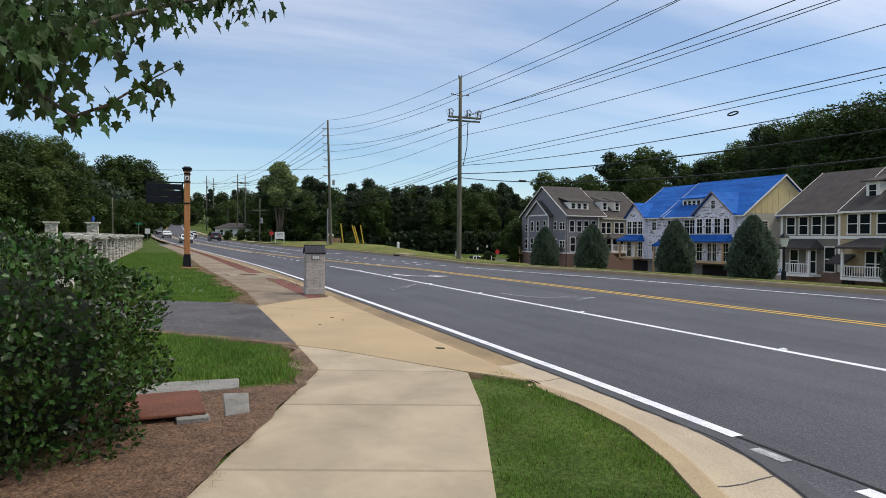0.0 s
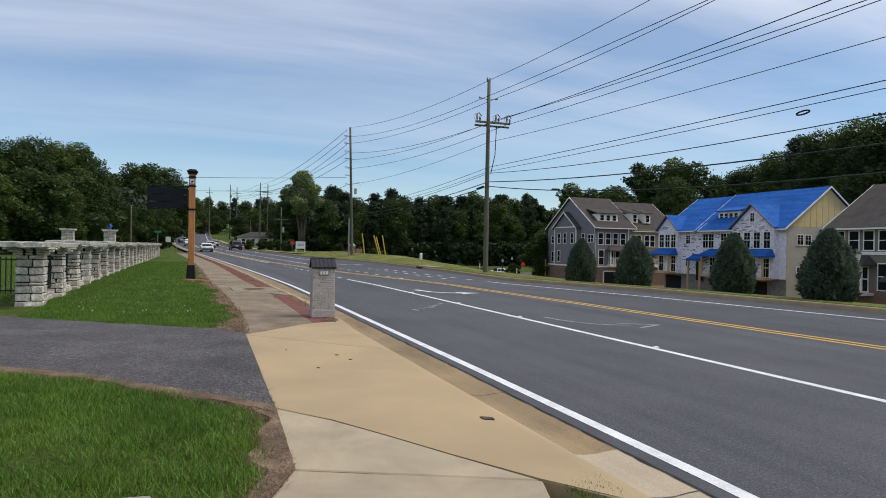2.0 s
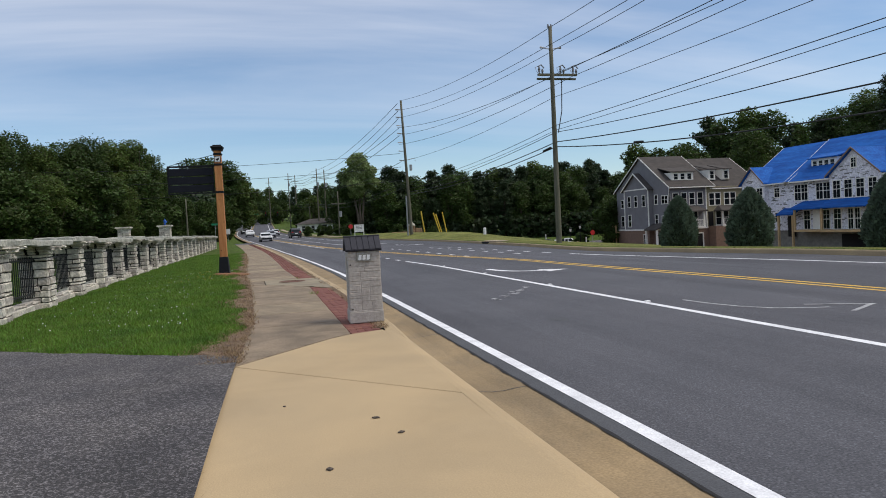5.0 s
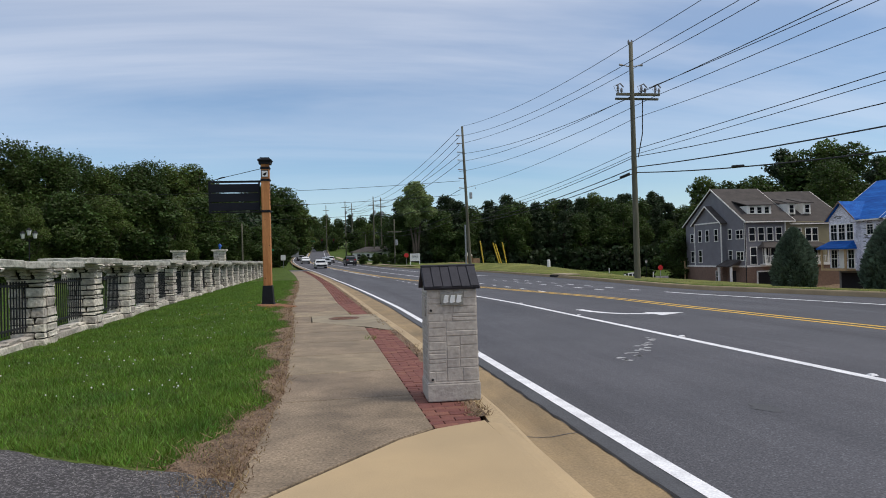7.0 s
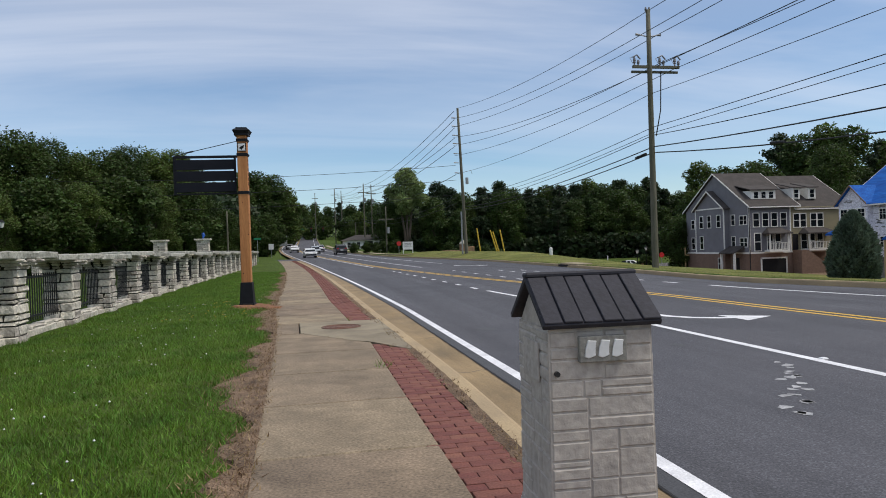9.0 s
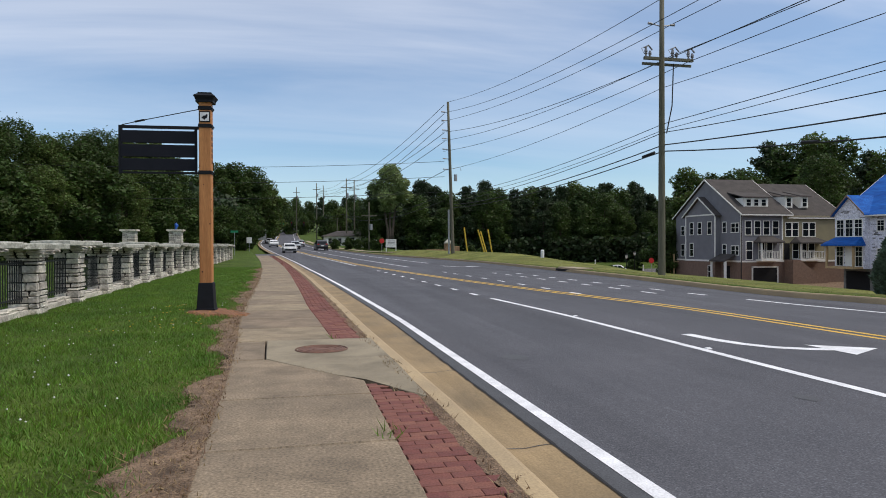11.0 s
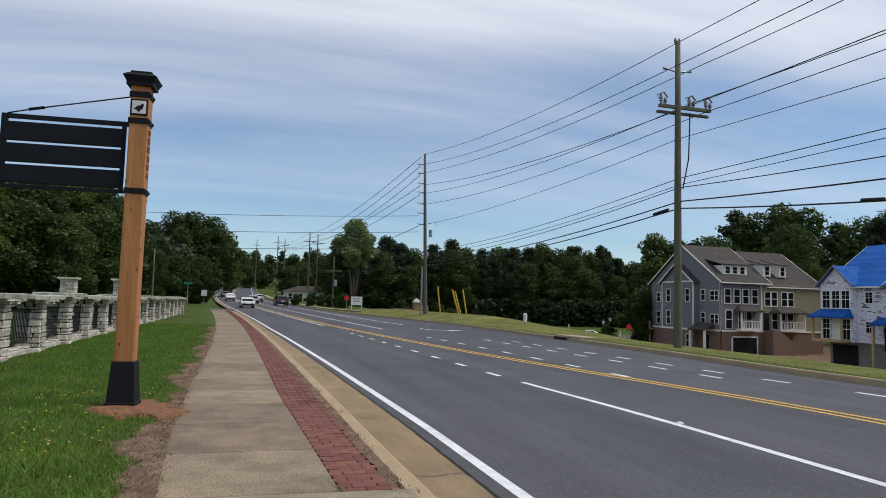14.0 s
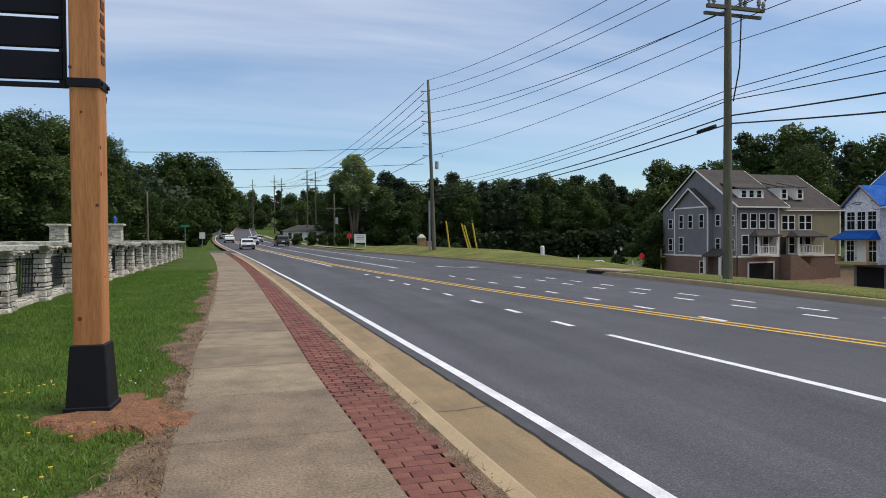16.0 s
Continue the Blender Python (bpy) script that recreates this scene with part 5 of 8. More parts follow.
def window_meshes(w, h, style, trim):
    key = (w, h, style, trim.name)
    if key not in WIN_CACHE:
        f = 0.09
        bm = bmesh.new()
        for a in ((-w / 2 - f, -0.06, -f, -w / 2, 0, h + f), (w / 2, -0.06, -f, w / 2 + f, 0, h + f), (-w / 2, -0.06, h, w / 2, 0, h + f), (-w / 2 - f * 1.2, -0.09, -f, w / 2 + f * 1.2, 0, 0)):
            box(bm, *a)
        frame_me = mesh_of("window", bm, trim)
        bm = bmesh.new()
        box(bm, -w / 2, -0.055, h * 0.49, w / 2, -0.03, h * 0.53)
        if style == 'grid':
            box(bm, -0.014, -0.05, 0, 0.014, -0.03, h)
            box(bm, -w / 2, -0.05, h * 0.76 - 0.012, w / 2, -0.03, h * 0.76 + 0.012)
        sash_me = mesh_of("sash", bm, trim)
        bm = bmesh.new()
        box(bm, -w / 2, -0.034, 0, w / 2, 0, h)
        WIN_CACHE[key] = (frame_me, sash_me, mesh_of("pane", bm, M_GLASS))
    return WIN_CACHE[key]


def window(house, x, y, z, w, h, rz=0, style='', trim=M_TRIM):
    a, s, b = window_meshes(w, h, style, trim)
    wo = shared("window", a, house, pose(x, y, z, 0, 0, rz))
    shared("sash", s, wo)
    shared("pane", b, wo)
    return wo


def hpart(house, name, mat, boxes=(), prisms=(), label="", bevel=0.0, siding=None):
    bm = bmesh.new()
    for b in boxes: box(bm, *b)
    for p in prisms: prism(bm, *p)
    if bevel: soften(bm, bevel)
    return part(name, bm, mat, house, label)


def gable_roof(house, x0, x1, y0, y1, ze, zr, mat, over=0.45, t=0.16, name="roof", end_over=0.3, label=""):
    """Ridge along x, between y0 (front) and y1 (back)."""
    ym = (y0 + y1) / 2
    k = (zr - ze) / (ym - y0)
    f0, f1 = y0 - over, y1 + over
    pts = [(f0, ze - over * k), (ym, zr), (f1, ze - over * k), (f1, ze - over * k + t), (ym, zr + t), (f0, ze - over * k + t)]
    bm = bmesh.new(); prism(bm, pts, x0 - end_over, x1 + end_over, 'x')
    r = part(name, bm, mat, house, label)
    for xe in (x0 - end_over - 0.03, x1 + end_over - 0.02):
        for pa in (((f0 - 0.02, ze - over * k - 0.02), (ym, zr - 0.02), (ym, zr + t + 0.01), (f0 - 0.02, ze - over * k + t + 0.01)), ((f1 + 0.02, ze - over * k - 0.02), (ym, zr - 0.02), (ym, zr + t + 0.01), (f1 + 0.02, ze - over * k + t + 0.01))):
            bm = bmesh.new(); prism(bm, pa, xe, xe + 0.05, 'x'); part("rake_board", bm, M_TRIM, r)
    hpart(r, "gutter_board", M_TRIM, [(x0 - end_over, f0 - 0.09, ze - over * k - 0.02, x1 + end_over, f0 - 0.02, ze - over * k + 0.12)])
    return r


def cross_gable(house, xm, half, y_front, depth, ze, zr, wall, roofm, over=0.25, label="", back=None):
    """A small front gable: wall triangle and two slopes, ridge along y."""
    hpart(house, "gable_wall", wall, prisms=[([(xm - half, ze - 0.02), (xm + half, ze - 0.02), (xm, zr - 0.05)], y_front, y_front + 0.25, 'y')])
    k = (zr - ze) / half
    for s in (-1, 1):
        bm = bmesh.new()
        pts = [(xm, zr), (xm + s * (half + over), ze - over * k), (xm + s * (half + over), ze - over * k + 0.14), (xm, zr + 0.14)]
        prism(bm, pts, y_front - 0.35, y_front + depth, 'y')
        r = part("gable_roof", bm, roofm, house, label)
        bm = bmesh.new()
        pts = [(xm, zr - 0.02), (xm + s * (half + over), ze - over * k - 0.02), (xm + s * (half + over), ze - over * k + 0.16), (xm, zr + 0.16)]
        prism(bm, pts, y_front - 0.40, y_front - 0.35, 'y')
        part("rake_board", bm, M_RAWRAKE, r)


def siding_lines(house, boxes_mat, x0, x1, y, z0, z1, step=0.19, face='front', side_x=0.0, mat=None):
    """Lap boards: thin wedge strips."""
    bm = bmesh.new()
    z = z0
    while z < z1 - 0.02:
        h = min(step, z1 - z)
        if face == 'front':
            prism(bm, [(y, z), (y - 0.022, z), (y - 0.006, z + h), (y, z + h)], x0, x1, 'x')
        else:
            s = -1 if face == 'left' else 1
            prism(bm, [(side_x, z), (side_x + s * 0.022, z), (side_x + s * 0.006, z + h), (side_x, z + h)], x0, x1, 'y')
        z += h
    return part("siding", bm, mat, house)


def porch(house, x0, x1, y, z_floor, z_roof, d, roofm, rail=True, posts=True, trimm=M_TRIM, hip=0.5):
    """Balcony or porch: floor, posts, rail with balusters, shed roof with hipped ends."""
    fl = hpart(house, "porch_floor", trimm, [(x0, y - d, z_floor - 0.22, x1, y, z_floor)])
    if posts:
        for px in (x0 + 0.1, x1 - 0.1):
            hpart(fl, "porch_post", trimm, [(px - 0.09, y - d + 0.02, z_floor, px + 0.09, y - d + 0.2, z_roof)])
    if rail:
        hpart(fl, "top_rail", trimm, [(x0, y - d + 0.04, z_floor + 0.88, x1, y - d + 0.12, z_floor + 0.96), (x0, y - d + 0.05, z_floor + 0.08, x1, y - d + 0.11, z_floor + 0.14)])
        n = max(4, int((x1 - x0) / 0.22))
        bm = bmesh.new(); box(bm, -0.025, -0.02, 0.1, 0.025, 0.02, 0.9)
        bal = mesh_of("baluster", bm, trimm)
        for i in range(n):
            shared("baluster", bal, fl, pose(x0 + (x1 - x0) * (i + 0.5) / n, y - d + 0.08, z_floor))
    bm = bmesh.new()
    o = 0.3
    lo = [(x0 - o, y - d - o, z_roof), (x1 + o, y - d - o, z_roof), (x1 + o, y, z_roof), (x0 - o, y, z_roof)]
    hi = [(x0 + hip, y - 0.02, z_roof + 0.75), (x1 - hip, y - 0.02, z_roof + 0.75)]
    L = [bm.verts.new(p) for p in lo]; L2 = [bm.verts.new((p[0], p[1], p[2] - 0.16)) for p in lo]; Hh = [bm.verts.new(p) for p in hi]
    bm.faces.new((L[0], L[1], Hh[1], Hh[0])); bm.faces.new((L[1], L[2], Hh[1])); bm.faces.new((L[3], L[0], Hh[0])); bm.faces.new((L[2], L[3], Hh[0], Hh[1]))
    for i in range(4):
        bm.faces.new((L[i], L[(i + 1) % 4], L2[(i + 1) % 4], L2[i]))
    bm.faces.new(L2)
    part("porch_roof", bm, roofm, house)


def dormer(house, xm, w, y, z, h, roofm, panes, wallm, back):
    d = hpart(house, "dormer", wallm, [(xm - w / 2, y, z, xm + w / 2, y + back, z + h)])
    bm = bmesh.new()
    prism(bm, [(y - 0.3, z + h), (y - 0.3, z + h + 0.12), (y + back, z + h + 0.12 + back * 0.26), (y + back, z + h + back * 0.26)], xm - w / 2 - 0.3, xm + w / 2 + 0.3, 'x')
    part("dormer_roof", bm, roofm, d)
    for i in range(panes):
        window(d, xm + (i - (panes - 1) / 2) * (w / panes) * 0.92, y, z + 0.22, min(0.62, w / panes * 0.62), h - 0.45)


# grey corner house
def grey_house():
    H = thing("town_house", "grey and drab lap-sided town house on a brick base", "house", at=pose(56, 92.8, -3.7))
    W1, WT, D, E, R = 6.0, 15.4, 14.7, 8.95, 13.7
    hpart(H, "brick_base", M_HBRICK, [(0, 0, -0.6, WT, D, 2.78)], label="brown brick ground floor")
    hpart(H, "wall", M_SIDE_G, [(0.01, 0.01, 2.78, W1, D - 0.01, E)], [([(0.02, E - 0.05), (D - 0.02, E - 0.05), (D / 2, R - 0.06)], 0.02, 0.3, 'x')])
    hpart(H, "wall", M_SIDE_D, [(W1, 0.06, 2.78, WT, D - 0.01, E - 0.3)])
    siding_lines(H, None, 0.1, W1 - 0.1, 0.01, 2.95, E - 0.1, mat=M_SIDE_G)
    siding_lines(H, None, W1 + 0.1, WT - 0.1, 0.06, 2.95, E - 0.4, mat=M_SIDE_D)
    siding_lines(H, None, 0.1, 4.3, 0, 2.95, E, face='left', side_x=0.01, mat=M_SIDE_G)
    siding_lines(H, None, 11.2, D - 0.1, 0, 2.95, E, face='left', side_x=0.01, mat=M_SIDE_G)
    for b in ((-0.06, -0.06, 2.7, WT + 0.02, 0.0, 2.92), (-0.06, 0, 2.7, 0.0, D, 2.92), (-0.06, -0.06, 2.92, 0.1, 0.1, E), (W1 - 0.08, -0.05, 2.92, W1 + 0.08, 0.03, E - 0.1), (WT - 0.1, -0.02, 2.92, WT + 0.04, 0.08, E - 0.4)):
        hpart(H, "trim_board", M_TRIM, [b])
    hpart(H, "downpipe", M_IRON, [(-0.1, -0.14, 0, 0.0, -0.06, E)])
    r = gable_roof(H, 0, W1 + 0.9, 0, D, E, R, M_ROOF, over=0.5)
    gable_roof(H, W1 + 0.9, WT + 0.4, 0.4, D, E - 0.35, R - 0.45, M_ROOF, over=0.5, end_over=0.15)
    # left gable bay
    hpart(H, "bay", M_SIDE_G, [(-0.7, 4.3, 2.78, 0.05, 11.1, E)], [([(4.3, E - 0.02), (11.1, E - 0.02), (7.7, E + 2.35)], -0.7, 3.0, 'x')])
    hpart(H, "bay_base", M_HBRICK, [(-0.72, 4.3, -0.6, 0.05, 11.1, 2.78)])
    siding_lines(H, None, 4.4, 11.0, 0, 2.95, E, face='left', side_x=-0.7, mat=M_SIDE_G)
    for y in (4.3, 11.0):
        hpart(H, "trim_board", M_TRIM, [(-0.78, y - 0.05, 2.9, -0.66, y + 0.11, E)])
    hpart(H, "trim_board", M_TRIM, [(-0.80, 4.2, 2.7, -0.7, 11.2, 2.92)])
    hpart(H, "trim_board", M_TRIM, [(-0.78, 4.3, E - 0.1, -0.68, 11.1, E + 0.08)])
    k = 2.35 / 3.4
    for s in (-1, 1):
        bm = bmesh.new()
        prism(bm, [(7.7, E + 2.35), (7.7 + s * 3.8, E - 0.28), (7.7 + s * 3.8, E - 0.13), (7.7, E + 2.5)], -1.05, 3.0, 'x')
        rr_ = part("gable_roof", bm, M_ROOF, H)
        bm = bmesh.new()
        prism(bm, [(7.7, E + 2.33), (7.7 + s * 3.8, E - 0.29), (7.7 + s * 3.8, E - 0.11), (7.7, E + 2.52)], -1.12, -1.05, 'x')
        part("rake_board", bm, M_TRIM, rr_)
    for y in (5.5, 7.7, 9.6): window(H, -0.71, y, 6.35, 0.75, 1.6, -90)
    window(H, -0.71, 9.6, 3.35, 0.75, 1.75, -90)
    for z, h in ((6.35, 1.2), (3.35, 1.6)): window(H, 0.0, 12.9, z, 0.75, h, -90)
    for z in (6.55, 3.65):
        window(H, 0.0, 3.3, z, 0.7, 1.3, -90); window(H, 0.0, 1.5, z, 0.75, 1.1, -90); window(H, 0.0, 0.75, z, 0.6, 1.1, -90)
    # side entry porch
    bm = bmesh.new(); prism(bm, [(-1.7, 2.75), (-1.7, 2.9), (0, 3.75), (0, 3.6)], 1.0, 4.2, 'y'); part("porch_roof", bm, M_ROOF, H)
    for y in (1.2, 4.0): hpart(H, "porch_post", M_TRIM, [(-1.55, y - 0.12, -0.4, -1.3, y + 0.12, 2.8)])
    hpart(H, "side_door", M_DARK, [(-0.04, 2.2, 0, 0.02, 3.2, 2.2)])
    window(H, -0.72, 5.3, 0.6, 0.9, 1.5, -90)
    # front
    for x in (1.0, 2.35, 3.65, 5.0): window(H, x, 0.0, 6.2, 0.8, 1.7)
    window(H, 1.15, 0.0, 3.1, 0.85, 2.2)
    porch(H, 2.1, 5.0, 0.0, 3.1, 5.3, 1.1, M_ROOF)
    for x in (2.95, 4.1): window(H, x, 0.0, 3.15, 0.75, 2.0)
    hpart(H, "garage_door", M_DARK, [(1.7, -0.03, -0.5, 5.2, 0.05, 2.0)])
    hpart(H, "garage_surround", M_TRIM, [(1.5, -0.06, -0.5, 1.7, 0.02, 2.15), (5.2, -0.06, -0.5, 5.4, 0.02, 2.15), (1.5, -0.06, 2.0, 5.4, 0.02, 2.18)])
    dormer(H, 3.0, 3.6, 1.1, E + 0.75, 1.25, M_ROOF, 3, M_TRIM, 3.0)
    for x in (W1 + 0.95, W1 + 1.95, W1 + 3.5, W1 + 4.5): window(H, x, 0.05, 6.0, 0.8, 1.7)
    porch(H, W1 + 1.5, W1 + 5.3, 0.05, 3.1, 5.2, 1.6, M_ROOF)
    for x in (W1 + 2.0, W1 + 3.2, W1 + 4.4): window(H, x, 0.05, 3.15, 0.8, 2.0)
    hpart(H, "front_door", M_DARK, [(W1 + 0.3, 0.0, 3.0, W1 + 1.1, 0.1, 5.1)])
    hpart(H, "stair", M_HBRICK, prisms=[([(0.2 + W1, -0.5), (6.2 + W1, -0.5), (1.2 + W1, 3.0), (0.2 + W1, 3.0)], -1.7, -0.1, 'y')])
    for x in (W1 + 2.2, W1 + 4.6): dormer(H, x, 1.15, 1.5, E + 0.75, 1.5, M_ROOF, 1, M_TRIM, 3.0)
    hpart(H, "side_deck", M_LUMBER, [(-0.8, 14.0, 2.4, 0.2, 15.2, 2.55), (-0.8, 14.0, -1, -0.65, 14.15, 3.6), (-0.8, 15.0, -1, -0.65, 15.15, 3.6), (-0.8, 14.0, 3.4, -0.7, 15.2, 3.5)])
    return H


def wrap_marks(house, x0, x1, y, z0, z1, seed, n):
    """Printed bars on the wrapped walls."""
    rg = random.Random(seed)
    bm = bmesh.new()
    for i in range(n):
        x, z = rg.uniform(x0, x1 - 0.4), rg.uniform(z0, z1)
        w = rg.choice((0.25, 0.35, 0.6))
        box(bm, x, y - 0.006, z, x + w, y, z + rg.choice((0.05, 0.08, 0.12)))
    part("wrap_print", bm, M_INK, house)


def blue_house():
    H = thing("town_house", "unfinished town house in white wrap with blue roof underlay", "house", at=pose(57, 78, -3.5, 0, 0, -90))
    W, D, E, R = 20.0, 11.6, 7.9, 12.2
    hpart(H, "base", M_GREYCON, [(0.02, 0.3, -0.6, W, D, 2.3)])
    hpart(H, "wall", M_WRAP, [(0, 0, 2.3, W - 0.05, D - 0.02, E)])
    hpart(H, "side_wall", M_CREAM, [(W - 0.05, 0.02, -0.5, W, D, E)])
    siding_lines(H, None, 0.1, D - 0.1, 0, 0.2, E - 0.1, step=0.22, face='right', side_x=W, mat=M_CREAM)
    hpart(H, "side_gable", M_SHEATH, prisms=[([(0.0, E - 0.02), (D, E - 0.02), (D / 2, R - 0.05)], W - 0.25, W, 'x')], label="yellow sheathed gable")
    for i in range(13):
        y = 0.7 + i * 0.85; h = (R - E) * (1 - abs(y - D / 2) / (D / 2))
        hpart(H, "batten", M_SHEATH, [(W, y - 0.03, E, W + 0.03, y + 0.03, E + max(0.1, h - 0.12))])
    gable_roof(H, 0, 6.9, 0, D, E, R - 0.15, M_TARP, over=0.5, label="roof slope in blue underlay")
    gable_roof(H, 6.9, W, 0, D, E, R, M_TARP, over=0.5, label="roof slope in blue underlay")
    # gabled projection on the side wall, with its own blue slope
    hpart(H, "side_bump", M_CREAM, [(W, 5.0, -0.5, W + 0.7, 10.6, E - 0.15)], [([(5.0, E - 0.15), (10.6, E - 0.15), (9.0, E + 1.55)], W, W + 0.7, 'x')])
    bm = bmesh.new(); prism(bm, [(4.5, E - 0.42), (9.0, E + 1.6), (9.0, E + 1.76), (4.5, E - 0.26)], W + 0.02, W + 1.1, 'x'); part("bump_roof", bm, M_TARP, H)
    bm = bmesh.new(); prism(bm, [(4.5, E - 0.5), (9.0, E + 1.52), (9.0, E + 1.8), (4.5, E - 0.22)], W + 1.1, W + 1.16, 'x'); part("rake_board", bm, M_SHEATH, H)
    bm = bmesh.new(); prism(bm, [(9.0, E + 1.52), (11.2, E - 0.5), (11.2, E - 0.22), (9.0, E + 1.8)], W + 0.02, W + 1.16, 'x'); part("rake_board", bm, M_SHEATH, H)
    # left gabled bay
    hpart(H, "bay", M_WRAP, [(-0.2, -0.6, 2.3, 3.6, 0.1, E)]); cross_gable(H, 1.7, 1.9, -0.6, 4.0, E, E + 1.75, M_WRAP, M_TARP, label="blue underlay")
    for x in (0.55, 1.7, 2.85): window(H, x, -0.6, 5.6, 0.85, 1.65, style='grid')
    porch(H, -0.2, 3.4, -0.6, 2.5, 4.75, 1.2, M_TARP, rail=False, trimm=M_LUMBER, hip=0.1)
    for x in (0.5, 2.9): window(H, x, -0.6, 2.55, 0.8, 1.95, style='grid')
    hpart(H, "door", M_TRIM, [(1.2, -0.66, 2.5, 2.2, -0.6, 4.6)])
    hpart(H, "garage_opening", M_DARK, [(0.4, 0.24, -0.4, 3.3, 0.4, 2.0)])
    # middle
    for z in (6.1, 3.3): window(H, 4.9, 0.0, z, 0.75, 1.0, style='grid')
    for x in (8.0, 8.95, 11.0, 11.95): window(H, x, 0.0, 5.6, 0.85, 1.65, style='grid')
    dormer(H, 10.0, 3.4, 1.6, E + 0.9, 1.15, M_TARP, 4, M_TRIM, 3.0)
    hpart(H, "entry_roof", M_TARP, prisms=[([(-1.2, 4.0), (-1.2, 4.15), (0, 4.8), (0, 4.6)], 5.9, 8.4, 'x')])
    hpart(H, "entry", M_DARK, [(6.4, -0.03, 1.6, 7.5, 0.05, 3.9)])
    hpart(H, "entry_post", M_LUMBER, [(6.0, -1.1, -0.5, 6.2, -0.9, 4.1), (8.1, -1.1, -0.5, 8.3, -0.9, 4.1)])
    porch(H, 8.6, 12.4, 0.0, 2.4, 4.7, 1.3, M_TARP, rail=False, trimm=M_LUMBER, hip=0.1)
    for x in (9.2, 11.8): window(H, x, 0.0, 2.45, 0.8, 1.95, style='grid')
    hpart(H, "door", M_TRIM, [(10.0, -0.06, 2.4, 11.0, 0.0, 4.5)])
    # right gabled bay
    hpart(H, "bay", M_WRAP, [(12.9, -0.6, 2.3, 18.9, 0.1, E)]); cross_gable(H, 15.9, 3.0, -0.6, 5.0, E, E + 2.45, M_WRAP, M_TARP, label="blue underlay")
    for x in (13.8, 15.2, 16.6, 18.0): window(H, x, -0.6, 5.6, 0.85, 1.7, style='grid')
    window(H, 15.9, -0.6, E + 0.6, 0.55, 0.9, style='grid')
    porch(H, 13.0, 18.8, -0.6, 2.4, 4.75, 1.4, M_TARP, rail=False, trimm=M_LUMBER, hip=0.1)
    for x in (13.8, 17.9): window(H, x, -0.6, 2.45, 0.85, 2.0, style='grid')
    for x in (15.4, 16.2): window(H, x, -0.6, 2.45, 0.55, 2.0, style='grid')
    hpart(H, "garage_opening", M_DARK, [(13.4, 0.24, -0.4, 17.2, 0.4, 1.9)])
    for y, z in ((1.8, 6.0), (2.9, 6.0), (5.6, 6.0), (1.8, 2.6), (2.9, 2.6), (5.6, 2.6)): window(H, W, y, z, 0.8, 1.0, 90, style='grid')
    for s in range(5):
        wrap_marks(H, 3.7, 12.8, 0.0, 2.6, E - 0.3, s, 40)
    wrap_marks(H, 0, 3.4, -0.6, 2.6, E + 0.4, 11, 60); wrap_marks(H, 13.0, 18.7, -0.6, 2.6, E + 0.8, 12, 130)
    hpart(H, "side_entry_roof", M_TARP, prisms=[([(W, 1.9), (W + 2.2, 0.9), (W + 2.2, 1.05), (W, 2.1)], 3.2, 6.0, 'y')])
    hpart(H, "side_entry", M_CREAM, [(W, 3.4, -0.5, W + 1.8, 5.8, 1.0)])
    return H


